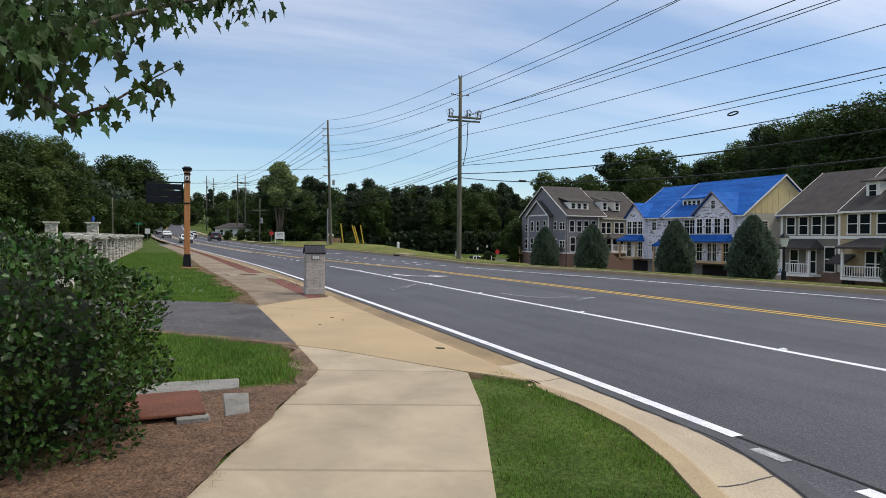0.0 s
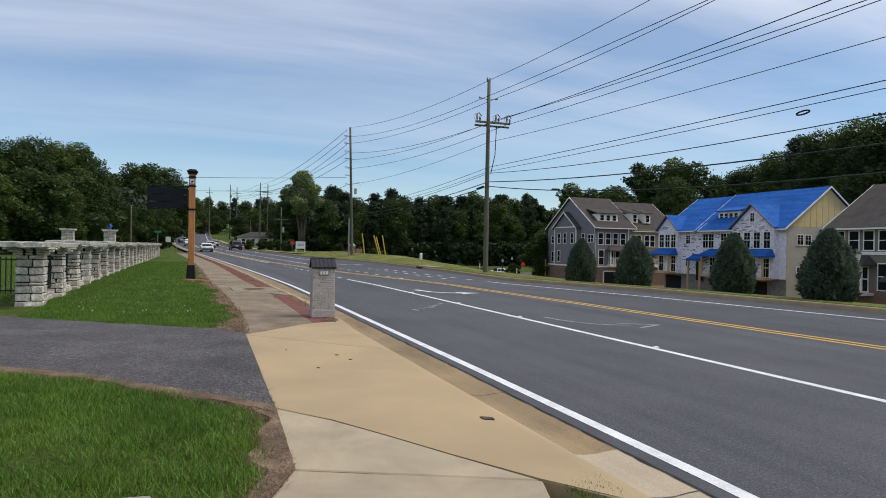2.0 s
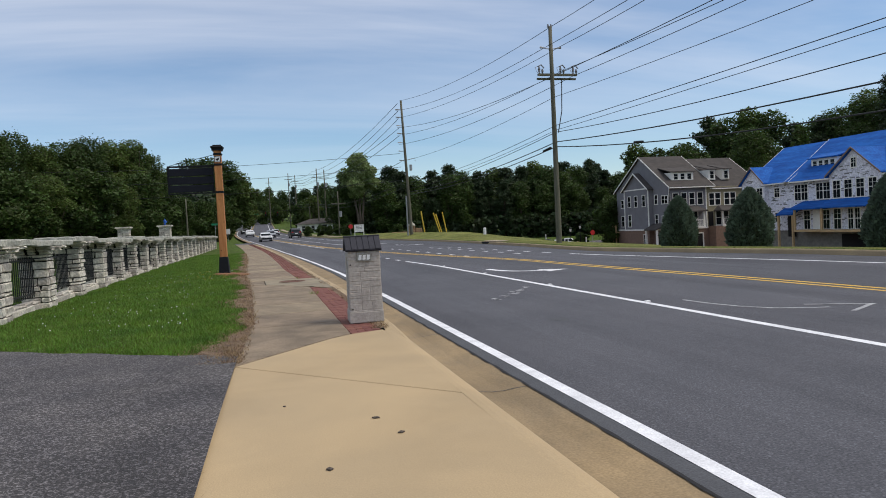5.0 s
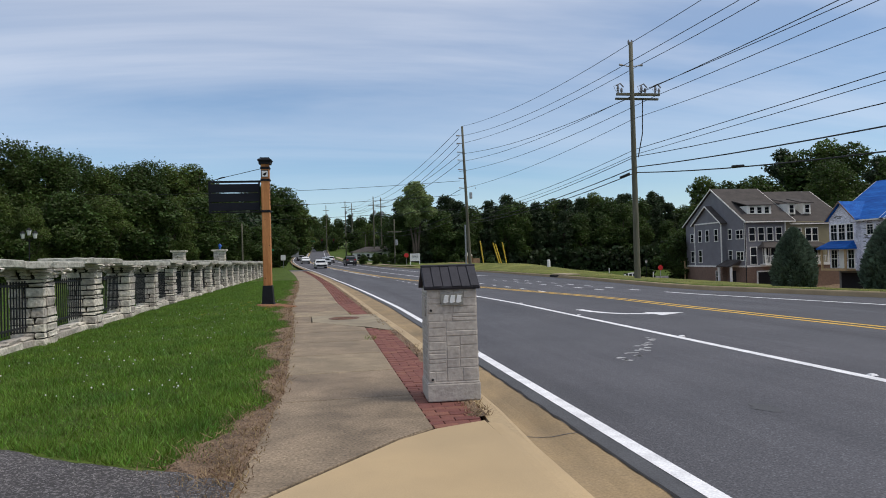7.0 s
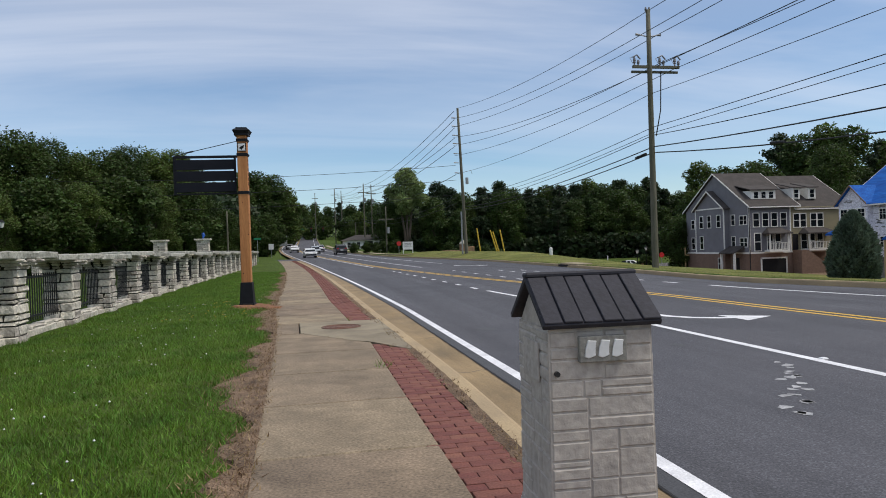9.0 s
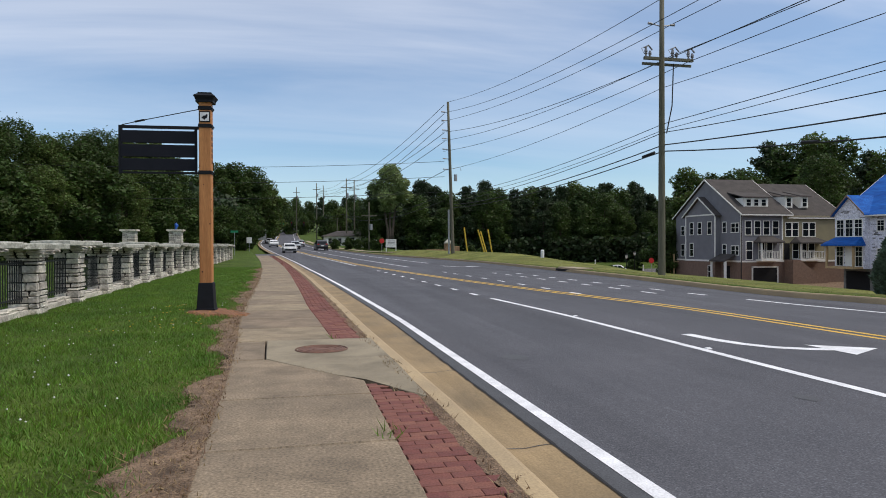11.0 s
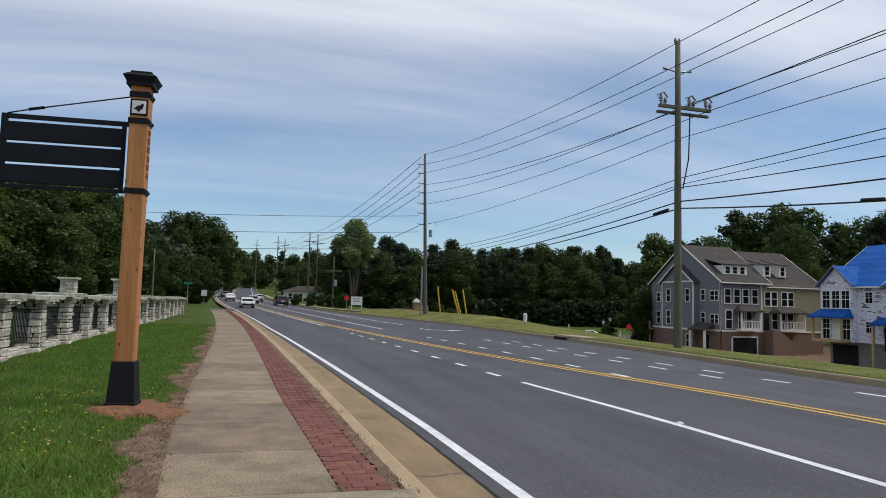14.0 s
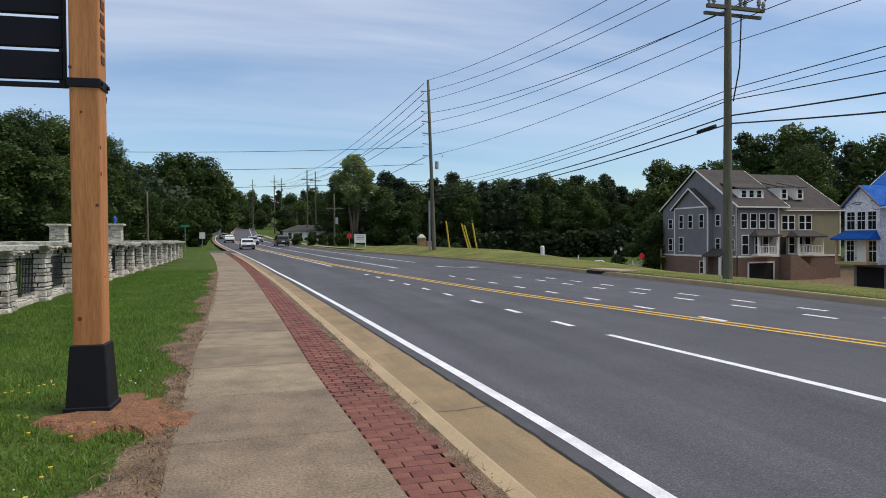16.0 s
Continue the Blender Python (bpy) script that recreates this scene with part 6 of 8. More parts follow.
def third_house():
    H = thing("town_house", "finished town house row in olive and tan siding", "house", at=pose(51.5, 48.2, -3.6, 0, 0, -90))
    D, E, R = 11.2, 7.6, 11.4
    W = 24.0
    hpart(H, "base", M_HBRICK, [(0, 0.02, -0.6, W, D, 2.3)])
    cols = [(0, 6.1, M_SIDE_O, 0.0), (6.1, 12.2, M_SIDE_T, -0.25), (12.2, 18.1, M_SIDE_G, 0.0), (18.1, 24.0, M_SIDE_T, -0.2)]
    for a, b, m, f in cols:
        hpart(H, "wall", m, [(a + 0.01, f, 2.3, b - 0.01, D - 0.02, E)])
        siding_lines(H, None, a + 0.1, b - 0.1, f, 2.45, E - 0.1, mat=m)
        for x in (a, b):
            hpart(H, "trim_board", M_TRIM, [(x - 0.1, f - 0.06, 2.3, x + 0.1, f + 0.02, E)])
        hpart(H, "trim_board", M_TRIM, [(a, f - 0.07, 5.15, b, f, 5.4)])
        hpart(H, "trim_board", M_TRIM, [(a, f - 0.07, E - 0.3, b, f, E)])
    gable_roof(H, 0, 6.3, 0, D, E, R, M_ROOF, over=0.5)
    gable_roof(H, 6.3, 12.0, -0.1, D + 0.2, E + 0.1, R + 0.25, M_ROOF, over=0.5, end_over=0.1)
    gable_roof(H, 12.0, W, 0, D, E, R, M_ROOF, over=0.5)
    for x in (1.0, 2.35, 3.7, 5.05): window(H, x, 0.0, 5.55, 0.85, 1.55)
    porch(H, 0.7, 4.2, 0.0, 2.0, 4.35, 1.5, M_ROOF)
    window(H, 5.05, 0.0, 2.3, 0.95, 2.1); window(H, 1.4, 0.0, 2.1, 0.8, 2.0); window(H, 3.2, 0.0, 2.1, 0.9, 2.0)
    for x in (7.3, 8.4, 9.9, 11.0): window(H, x, -0.25, 5.6, 0.85, 1.6)
    porch(H, 7.6, 12.0, -0.25, 2.0, 4.5, 1.8, M_ROOF)
    for x in (8.9, 9.8, 10.8): window(H, x, -0.25, 2.1, 0.75, 2.0)
    hpart(H, "front_door", M_DARK, [(6.4, -0.3, 0.2, 7.4, -0.2, 2.8)])
    hpart(H, "door_roof", M_ROOF, prisms=[([(-1.7, 3.0), (-1.7, 3.15), (-0.2, 3.9), (-0.2, 3.7)], 5.9, 7.6, 'x')])
    for x in (7.9, 10.3): dormer(H, x, 1.2, 1.3, E + 0.85, 1.5, M_ROOF, 1, M_TRIM, 3.0)
    for a in (12.2, 18.1):
        for x in (1.0, 2.35, 3.7, 5.05): window(H, a + x, -0.2 if a > 18 else 0.0, 5.55, 0.9, 1.6)
        porch(H, a + 1.2, a + 5.0, -0.2 if a > 18 else 0.0, 2.0, 4.4, 1.5, M_ROOF)
        window(H, a + 2.0, -0.2 if a > 18 else 0.0, 2.1, 0.8, 2.0); window(H, a + 3.6, -0.2 if a > 18 else 0.0, 2.1, 0.8, 2.0)
    return H


grey_house(); blue_house(); third_house()

# ---------------------------------------------------------------- trees
rt = np.random.RandomState(7)


def leaf_cloud(pts, size, flat=0.5, rng=rt, tri=False):
    """Small tilted leaf clumps at the points: verts and faces."""
    n = len(pts)
    a = rng.normal(size=(n, 3)); a /= np.linalg.norm(a, axis=1)[:, None]
    a[:, 2] *= flat
    b = np.cross(a, rng.normal(size=(n, 3))); b /= np.linalg.norm(b, axis=1)[:, None] + 1e-6
    s = size * rng.uniform(0.6, 1.4, n)[:, None]
    p = np.asarray(pts)
    if tri:
        v = np.stack([p - a * s, p + b * s * 1.0, p + a * s], 1).reshape(-1, 3)
        return v, np.arange(n * 3).reshape(-1, 3)
    v = np.stack([p - a * s, p + b * s * 0.55, p + a * s, p - b * s * 0.55], 1).reshape(-1, 3)
    return v, np.arange(n * 4).reshape(-1, 4)


def lobes_points(lobes, n, rng=rt, shell=0.55):
    """Points in ellipsoids, thicker towards their outside."""
    vol = np.array([l[3] * l[4] for l in lobes]); pick = rng.choice(len(lobes), n, p=vol / vol.sum())
    d = rng.normal(size=(n, 3)); d /= np.linalg.norm(d, axis=1)[:, None]
    r = shell + (1 - shell) * rng.uniform(0, 1, n) ** 0.6
    L = np.array([l[:3] for l in lobes])[pick]
    R = np.array([(l[3], l[3], l[4]) for l in lobes])[pick]
    r = r * (1 + 0.16 * rng.uniform(0, 1, n) ** 4) * (1 + 0.16 * np.sin(d[:, 0] * 9 + pick) * np.sin(d[:, 2] * 8 + 2 * pick))
    return L + d * R * r[:, None]


def cloud_mesh(name, v, f, mat):
    me = bpy.data.meshes.new(name)
    me.vertices.add(len(v)); me.vertices.foreach_set("co", np.asarray(v, dtype=np.float32).ravel())
    k = f.shape[1]
    me.loops.add(f.size); me.loops.foreach_set("vertex_index", f.astype(np.int32).ravel())
    me.polygons.add(len(f)); me.polygons.foreach_set("loop_start", np.arange(0, f.size, k, dtype=np.int32))
    me.polygons.foreach_set("loop_total", np.full(len(f), k, dtype=np.int32))
    me.update(calc_edges=True)
    me.materials.append(mat)
    return me


def broadleaf(name, label, h, spread, base, mat, n, leaf, seed, lobes_n=16, trunks=1):
    rng = np.random.RandomState(seed)
    T = thing(name, label, "tree", "roadside trees")
    bm = bmesh.new()
    lob = []
    for k in range(lobes_n):
        u = rng.uniform(0, 1); a = rng.uniform(0, 2 * math.pi)
        prof = math.sin(math.pi * (0.12 + 0.80 * u)) ** 0.7
        rr = spread * prof * rng.uniform(0.35, 0.88)
        s = rng.uniform(0.17, 0.36) * spread * (0.6 + 0.4 * prof)
        c = (rr * math.cos(a), rr * math.sin(a), base + (h - base) * (0.06 + 0.86 * u) - s * 0.3)
        lob.append((*c, s, s * 0.8))
    lob.append((0, 0, base + (h - base) * 0.5, spread * 0.55, (h - base) * 0.42))
    lob.append((0, 0, h - spread * 0.42, spread * 0.45, spread * 0.42))
    for t in range(trunks):
        ox = (t - (trunks - 1) / 2) * 1.0
        tube(bm, [(ox * 0.4, 0, -0.5), (ox * 0.6, 0, h * 0.18), (ox * 1.2, 0.1, h * 0.42), (ox * 1.5, 0.05, h * 0.75)], [h * 0.022, h * 0.017, h * 0.012, h * 0.004], 7)
    for l in lob[:10]:
        z0 = min(l[2] - 0.3, base + rng.uniform(-0.05, 0.35) * (h - base))
        tube(bm, [(0, 0, z0 * 0.85), (l[0] * 0.45, l[1] * 0.45, (z0 + l[2]) / 2), (l[0], l[1], l[2])], [h * 0.009, h * 0.006, h * 0.002], 5)
    part("trunk", bm, M_BARK, T, smooth=True)
    v, f = leaf_cloud(lobes_points(lob, n, rng), leaf, 0.6, rng, True)
    shared("crown", cloud_mesh("crown", v, f, mat), T)
    return T


def pine(name, label, h, spread, bare, n, leaf, seed):
    rng = np.random.RandomState(seed)
    T = thing(name, label, "tree", "roadside trees")
    bm = bmesh.new()
    tube(bm, [(0, 0, -0.5), (0.1, 0, h * 0.4), (0.0, 0.1, h * 0.97)], [h * 0.016, h * 0.012, h * 0.003], 7)
    lob = []
    for k in range(60):
        u = rng.uniform(0, 1) ** 0.9
        a = rng.uniform(0, 6.28)
        z = h * (bare + (0.97 - bare) * u)
        r = spread * (1.0 - 0.62 * u ** 2.2) * rng.uniform(0.1, 1.0)
        s = spread * rng.uniform(0.26, 0.50) * (1 - 0.35 * u)
        lob.append((r * math.cos(a), r * math.sin(a), z, s, s * rng.uniform(0.5, 0.9)))
        tube(bm, [(0, 0, z - 0.5), (r * math.cos(a), r * math.sin(a), z)], [h * 0.004, 0.02], 4)
    lob.append((rng.uniform(-0.3, 0.3), 0, h - spread * 0.3, spread * 0.34, spread * 0.34))
    part("trunk", bm, M_BARK, T, smooth=True)
    v, f = leaf_cloud(lobes_points(lob, n, rng, 0.0), leaf, 0.8, rng, True)
    shared("crown", cloud_mesh("crown", v, f, M_LEAF_P), T)
    return T


BL = "dense dark green broadleaf tree at the wood's edge"
def tree_set(q, leaf):
    """Seven trees; q scales the number of leaf sprays, leaf their size."""
    return [broadleaf("oak_tree", BL, 15, 5.2, 1.0, M_LEAF_A, int(15000 * q), 0.25 * leaf, 1, 44), broadleaf("oak_tree", BL, 17, 5.6, 1.5, M_LEAF_A, int(16000 * q), 0.25 * leaf, 2, 44),
            broadleaf("oak_tree", "green broadleaf tree with lighter leaves", 13, 4.4, 0.8, M_LEAF_B, int(13000 * q), 0.24 * leaf, 3, 44), broadleaf("oak_tree", "tall narrow green broadleaf tree", 18, 4.2, 2.0, M_LEAF_B, int(14000 * q), 0.24 * leaf, 4, 44),
            pine("pine_tree", "tall dark pine with a thin upper crown", 18, 3.6, 0.30, int(10000 * q), 0.25 * leaf, 5), pine("pine_tree", "tall dark pine with tufted branches", 16, 3.2, 0.22, int(10000 * q), 0.25 * leaf, 6),
            broadleaf("understorey_tree", "low bushy green tree at the wood's edge", 7, 3.4, 0.1, M_LEAF_A, int(7000 * q), 0.25 * leaf, 8)]


kinds = tree_set(2.5, 0.62) + tree_set(0.85, 1.05)
heights = [15, 17, 13, 18, 18, 16, 7] * 2
used = set()
rk = random.Random(31)


def plant(k, x, y, top, z=None):
    k += 7 if math.hypot(x, y - 20) > 135 else 0
    zb = lawn_z(x, y) if z is None else z
    s = (top - zb) / heights[k]
    m = pose(x, y, zb, 0, 0, rk.uniform(0, 360)) @ Matrix.Diagonal((s * rk.uniform(0.9, 1.15), s * rk.uniform(0.9, 1.15), s, 1))
    if k in used:
        ob = copy_thing(kinds[k], pose(0, 0, 0)); ob.matrix_basis = m
    else:
        used.add(k); kinds[k].matrix_basis = m


CAMX, CAMY = 0.2, 12.0


def plant_dir(k, bearing, dist, elev, jitter=0.0):
    """Placed by its direction from the middle of the walk, and the height that its top reaches."""
    a = radians(bearing)
    plant(k, CAMX + dist * math.sin(a), CAMY + dist * math.cos(a), 1.4 + dist * math.tan(radians(elev)))


# left wood
for b, d, e, k in ((-29, 78, 9.6, 1), (-26, 82, 9.8, 0), (-24.2, 80, 9.0, 3), (-22, 86, 9.3, 1), (-20, 84, 8.9, 0), (-18, 88, 8.5, 1), (-16.4, 90, 7.6, 2), (-14.6, 92, 7.8, 0), (-13, 94, 8.2, 1), (-11.4, 98, 7.9, 2),
                   (-9.8, 100, 8.0, 3), (-8.6, 104, 6.9, 0), (-27, 64, 4.6, 6), (-24, 66, 5.2, 6), (-21, 68, 4.6, 2), (-18.6, 70, 5.6, 6), (-16, 74, 5.4, 2), (-13.5, 78, 5.8, 6), (-11.4, 82, 5.2, 2), (-9.4, 86, 5.4, 6),
                   (-7.0, 186, 5.6, 0), (-5.4, 190, 6.4, 1), (-3.9, 192, 6.5, 0), (-2.6, 194, 6.2, 1), (-1.7, 196, 5.2, 2), (-4.8, 116, 3.0, 6), (-3.2, 124, 3.0, 6), (-6.4, 108, 3.4, 6),
                   (-31, 70, 9.5, 0), (-33, 60, 9.0, 1)):
    plant_dir(k, b, d, e)
# far end of the road
for b, d, e, k in ((-2.2, 300, 4.0, 4), (-1.2, 320, 3.7, 1), (-0.3, 330, 3.8, 0), (0.6, 340, 3.9, 3), (1.6, 330, 3.6, 1), (2.6, 320, 3.9, 4), (3.6, 300, 3.7, 0), (4.5, 290, 3.9, 4), (5.2, 280, 4.1, 1), (-3.0, 260, 3.6, 0),
                   (3.2, 240, 2.6, 6), (4.2, 215, 3.1, 2), (6.0, 230, 3.8, 0), (-2.4, 230, 2.0, 6), (1.2, 300, 2.4, 6), (0.1, 310, 2.6, 6)):
    plant_dir(k, b, d, e)
# right-hand wood
seq = [(6.8, 4.8, 4), (7.6, 5.0, 5), (10.6, 5.3, 4), (11.8, 4.7, 5), (12.9, 4.4, 0), (14.3, 4.7, 5), (15.8, 5.2, 4), (17.0, 4.6, 1), (18.3, 4.5, 4), (19.6, 4.7, 0), (20.8, 4.6, 5), (22.0, 4.7, 4), (23.1, 5.1, 3), (24.3, 4.6, 1), (25.4, 4.8, 5),
       (26.6, 4.5, 0), (27.8, 4.9, 4), (29.0, 3.9, 5), (30.2, 3.7, 0)]
for b, e, k in seq:
    plant_dir(k, b, 182 + rk.uniform(-8, 12), e)
    plant_dir(rk.choice((0, 1, 4, 5)), b + 0.5, 205 + rk.uniform(-4, 8), e - rk.uniform(0.1, 0.7))
    plant_dir(rk.choice((0, 1, 5)), b + rk.uniform(-0.4, 0.4), 172 + rk.uniform(-4, 4), e * rk.uniform(0.62, 0.85))
# behind the houses
for b, d, e, k in ((31.6, 175, 5.9, 3), (33.4, 178, 5.4, 0), (35.2, 176, 5.6, 1), (37.2, 168, 7.5, 4), (38.6, 165, 7.3, 1), (40.2, 162, 7.9, 3), (41.8, 160, 7.5, 1), (43.4, 150, 6.4, 4), (45, 146, 6.7, 0), (46.5, 130, 7.2, 1), (48.5, 120, 8.2, 3), (50.5, 112, 9.4, 4),
                   (52.5, 98, 9.8, 1), (55, 94, 10.4, 3), (57.5, 90, 10.8, 0), (60, 88, 11.4, 1), (63, 84, 11.5, 3), (66, 80, 12, 1), (70, 78, 12, 0), (75, 76, 12, 3), (81, 74, 12, 1), (88, 72, 12, 0),
                   (35.6, 150, 5.6, 0), (40.4, 140, 6.4, 0), (45.6, 128, 6.6, 5), (49.5, 118, 7.8, 1), (53.8, 108, 9.4, 0), (58.6, 104, 10.2, 3), (30.6, 120, 2.2, 6), (29.8, 112, 1.6, 6)):
    plant_dir(k, b, d, e)
# the large pale tree by the road
ptree = broadleaf("poplar_tree", "tall pale green tree with bare forked trunks", 19.5, 5.6, 8.0, M_LEAF_L, 11000, 0.30, 12, 22, trunks=3)
ptree.matrix_basis = pose(24.0, 178.5, rise(178))
tagged(ptree, category="tree")
for k in range(14):
    if k not in used:
        plant(k % 7, -60 - 3 * k, 80 if k < 7 else 170, 12)


# filler wood behind the first rows
def far_wood(name, line, n, label):
    """A deep band of distant crowns."""
    rng = np.random.RandomState(3)
    P = []
    for (x0, y0, x1, y1, top, depth) in line:
        m = int(n * math.hypot(x1 - x0, y1 - y0) / 100)
        u, w = rng.uniform(0, 1, m), rng.uniform(0, 1, m)
        nx, ny = (y1 - y0), -(x1 - x0); q = math.hypot(nx, ny); nx, ny = nx / q, ny / q
        x, y = x0 + (x1 - x0) * u - nx * depth * w, y0 + (y1 - y0) * u - ny * depth * w
        bumps = np.array([0.8 + 0.2 * noise.noise((a * 0.13, b * 0.13, 0)) + 0.1 * noise.noise((a * 0.4, b * 0.4, 5)) for a, b in zip(x, y)])
        P.append(np.stack([x, y, np.where(x > 25, -3.6, 0.0) + (top + np.where(x > 25, 3.6, 0.0)) * bumps * (1 - rng.uniform(0, 1, m) ** (2 if top > 6 else 1))], 1))
    P = np.concatenate(P)
    v, f = leaf_cloud(P, 0.62, 0.7, rng)
    return tagged(new(name, cloud_mesh(name, v, f, M_LEAF_P)), label, "wood", kind="stuff")


far_wood("far_wood", [(-75, 60, -40, 100, 12, 14), (-42, 96, -18, 118, 12.5, 14), (-20, 118, -8, 160, 13, 14), (-22, 170, -16, 215, 17, 14), (-18, 215, -14, 320, 15, 14), (18, 192, 34, 176, 13, 18), (30, 196, 105, 174, 15.0, 26), (100, 180, 150, 120, 15, 20), (140, 125, 130, 40, 14, 16), (-30, 350, 50, 345, 24, 25), (20, 300, 24, 200, 17, 14), (24, 178, 56, 167, 4.6, 7), (56, 167, 86, 153, 4.4, 7), (86, 153, 106, 134, 4.4, 7)], 14000,
         "dense dark wood closing the view behind the trees")

# ---------------------------------------------------------------- shrubs
def conifer_bush(h, r, seed):
    rng = np.random.RandomState(seed)
    T = thing("conifer_bush", "dense rounded blue-green conifer on the far verge", "bush", "conifers on the far verge")
    bm = bmesh.new(); tube(bm, [(0, 0, -0.3), (0, 0, h * 0.85)], [0.1, 0.03], 6); part("trunk", bm, M_BARK, T)
    n = 15000
    u = rng.uniform(0, 1, n) ** 0.85
    a = rng.uniform(0, 2 * math.pi, n)
    prof = np.clip(np.minimum(1.0, 0.80 + 1.2 * u) * (1 - np.clip((u - 0.28) / 0.72, 0, 1) ** 1.7) ** 0.8, 0, 1)
    lump = 1 + 0.10 * np.sin(a * 5 + u * 9) + 0.07 * np.sin(a * 11 - u * 21)
    rad = r * prof * lump * (0.72 + 0.32 * rng.uniform(0, 1, n) ** 0.5)
    P = np.stack([rad * np.cos(a), rad * np.sin(a), 0.02 + (h - 0.05) * u], 1)
    d = np.stack([np.cos(a), np.sin(a), np.full(n, 0.85)], 1) + rng.normal(size=(n, 3)) * 0.45
    d /= np.linalg.norm(d, axis=1)[:, None]
    b = np.cross(d, rng.normal(size=(n, 3))); b /= np.linalg.norm(b, axis=1)[:, None]
    s = rng.uniform(0.09, 0.19, n)[:, None]
    v = np.stack([P - b * s * 0.35, P + b * s * 0.35, P + d * s], 1).reshape(-1, 3)
    shared("foliage", cloud_mesh("foliage", v, np.arange(n * 3).reshape(-1, 3), M_SPRUCE), T)
    # added solid core, near-black in place of the shade between the sprays
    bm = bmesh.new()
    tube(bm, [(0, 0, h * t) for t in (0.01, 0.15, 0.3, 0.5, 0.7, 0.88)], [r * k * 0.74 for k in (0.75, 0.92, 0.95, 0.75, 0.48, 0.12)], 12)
    part("shade_core", bm, M_LEAFSHADE, T, smooth=True)
    return T


bush_src = [conifer_bush(2.8, 0.84, 1), conifer_bush(2.8, 0.9, 2)]
for i, (x, y, s) in enumerate(((17.5, 33.75, 0.80), (17.95, 29.9, 0.82), (18.3, 24.2, 0.82), (18.2, 19.95, 0.84), (19.4, 14.7, 0.98), (19.3, 9.6, 0.92))):
    m = pose(x, y, lawn_z(x, y) - 0.03, 0, 0, 70 * i) @ Matrix.Diagonal((s, s, s, 1))
    if i < 2: bush_src[i].matrix_basis = m
    else:
        ob = copy_thing(bush_src[i % 2], pose(0, 0, 0)); ob.matrix_basis = m

# hedge shrub beside the first path
hedge = thing("hedge_shrub", "large rounded evergreen shrub with glossy broad leaves", "shrub", at=pose(-2.97, 6.27, 0))
rng = np.random.RandomState(15)
n = 23000
d = rng.normal(size=(n, 3)); d /= np.linalg.norm(d, axis=1)[:, None]
lump = 1 + 0.09 * np.sin(d[:, 0] * 7 + 1) * np.sin(d[:, 1] * 6) + 0.07 * np.sin(d[:, 2] * 9 + d[:, 0] * 5)
rad = lump * (0.80 + 0.24 * rng.uniform(0, 1, n) ** 0.7)
full = np.where(d[:, 2] < 0.1, np.clip(1 - d[:, 2] ** 2, 0.02, 1) ** -0.32, 1.0)
P = d * np.stack([full, full, np.ones(n)], 1) * rad[:, None] * np.array([1.12, 1.04, 0.76]) + np.array([0, 0, 0.72])
P = P[P[:, 2] > 0.04]; n = len(P)
nd = P - np.array([0, 0, 0.6]); nd /= np.linalg.norm(nd, axis=1)[:, None]
ax = nd * 0.6 + rng.normal(size=(n, 3)) * 0.7 + np.array([0, 0, 0.35]); ax /= np.linalg.norm(ax, axis=1)[:, None]
sd = np.cross(ax, nd + rng.normal(size=(n, 3)) * 0.4); sd /= np.linalg.norm(sd, axis=1)[:, None] + 1e-6
up = np.cross(sd, ax)
L = rng.uniform(0.03, 0.062, n)[:, None]
Wd = L * 0.30
v = np.stack([P, P + ax * L * 0.45 + sd * Wd + up * L * 0.06, P + ax * L * 0.5 - up * L * 0.03, P + ax * L * 0.45 - sd * Wd + up * L * 0.06, P + ax * L - up * L * 0.08], 1).reshape(-1, 3)
i0 = np.arange(n) * 5
f = np.concatenate([np.stack([i0, i0 + 1, i0 + 2], 1), np.stack([i0 + 1, i0 + 4, i0 + 2], 1), np.stack([i0, i0 + 2, i0 + 3], 1), np.stack([i0 + 3, i0 + 2, i0 + 4], 1)])
shared("leaves", cloud_mesh("leaves", v, f, M_HEDGE), hedge)
bm = bmesh.new()
rg = random.Random(6)
for k in range(26):
    a = rg.uniform(0, 6.28); e = rg.uniform(0.15, 1.0)
    q = Vector((math.cos(a) * 0.95 * e, math.sin(a) * 0.9 * e, rg.uniform(0.5, 1.35)))
    tube(bm, [(q.x * 0.15, q.y * 0.15, 0), (q.x * 0.6, q.y * 0.6, q.z * 0.55), tuple(q)], [0.016, 0.01, 0.004], 5)
part("branchwork", bm, M_BARK, hedge)
# added blob behind the leaves; its near-black paints the shade in their gaps
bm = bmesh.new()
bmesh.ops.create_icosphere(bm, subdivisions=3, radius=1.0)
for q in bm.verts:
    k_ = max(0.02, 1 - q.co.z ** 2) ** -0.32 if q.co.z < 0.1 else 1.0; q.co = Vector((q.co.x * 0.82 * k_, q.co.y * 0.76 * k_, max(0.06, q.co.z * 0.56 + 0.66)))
part("shade_core", bm, M_LEAFSHADE, hedge, smooth=True)

# maple whose low branch hangs over the path
maple = thing("maple_tree", "maple with lobed leaves on a low overhanging branch", "tree", at=pose(0, 0, 0))
bm = bmesh.new()
tube(bm, [(-5.3, 4.6, -1.9), (-5.25, 4.6, 1.0), (-5.1, 4.6, 2.4), (-5.2, 4.5, 4.5), (-5.1, 4.4, 6.5)], [0.14, 0.11, 0.10, 0.07, 0.03], 8)
NEAR, HUB = 0.55, Vector((-1.73, 0.99, 1.43))
for q in bm.verts: q.co = HUB + (q.co - HUB) * NEAR
limbs = []


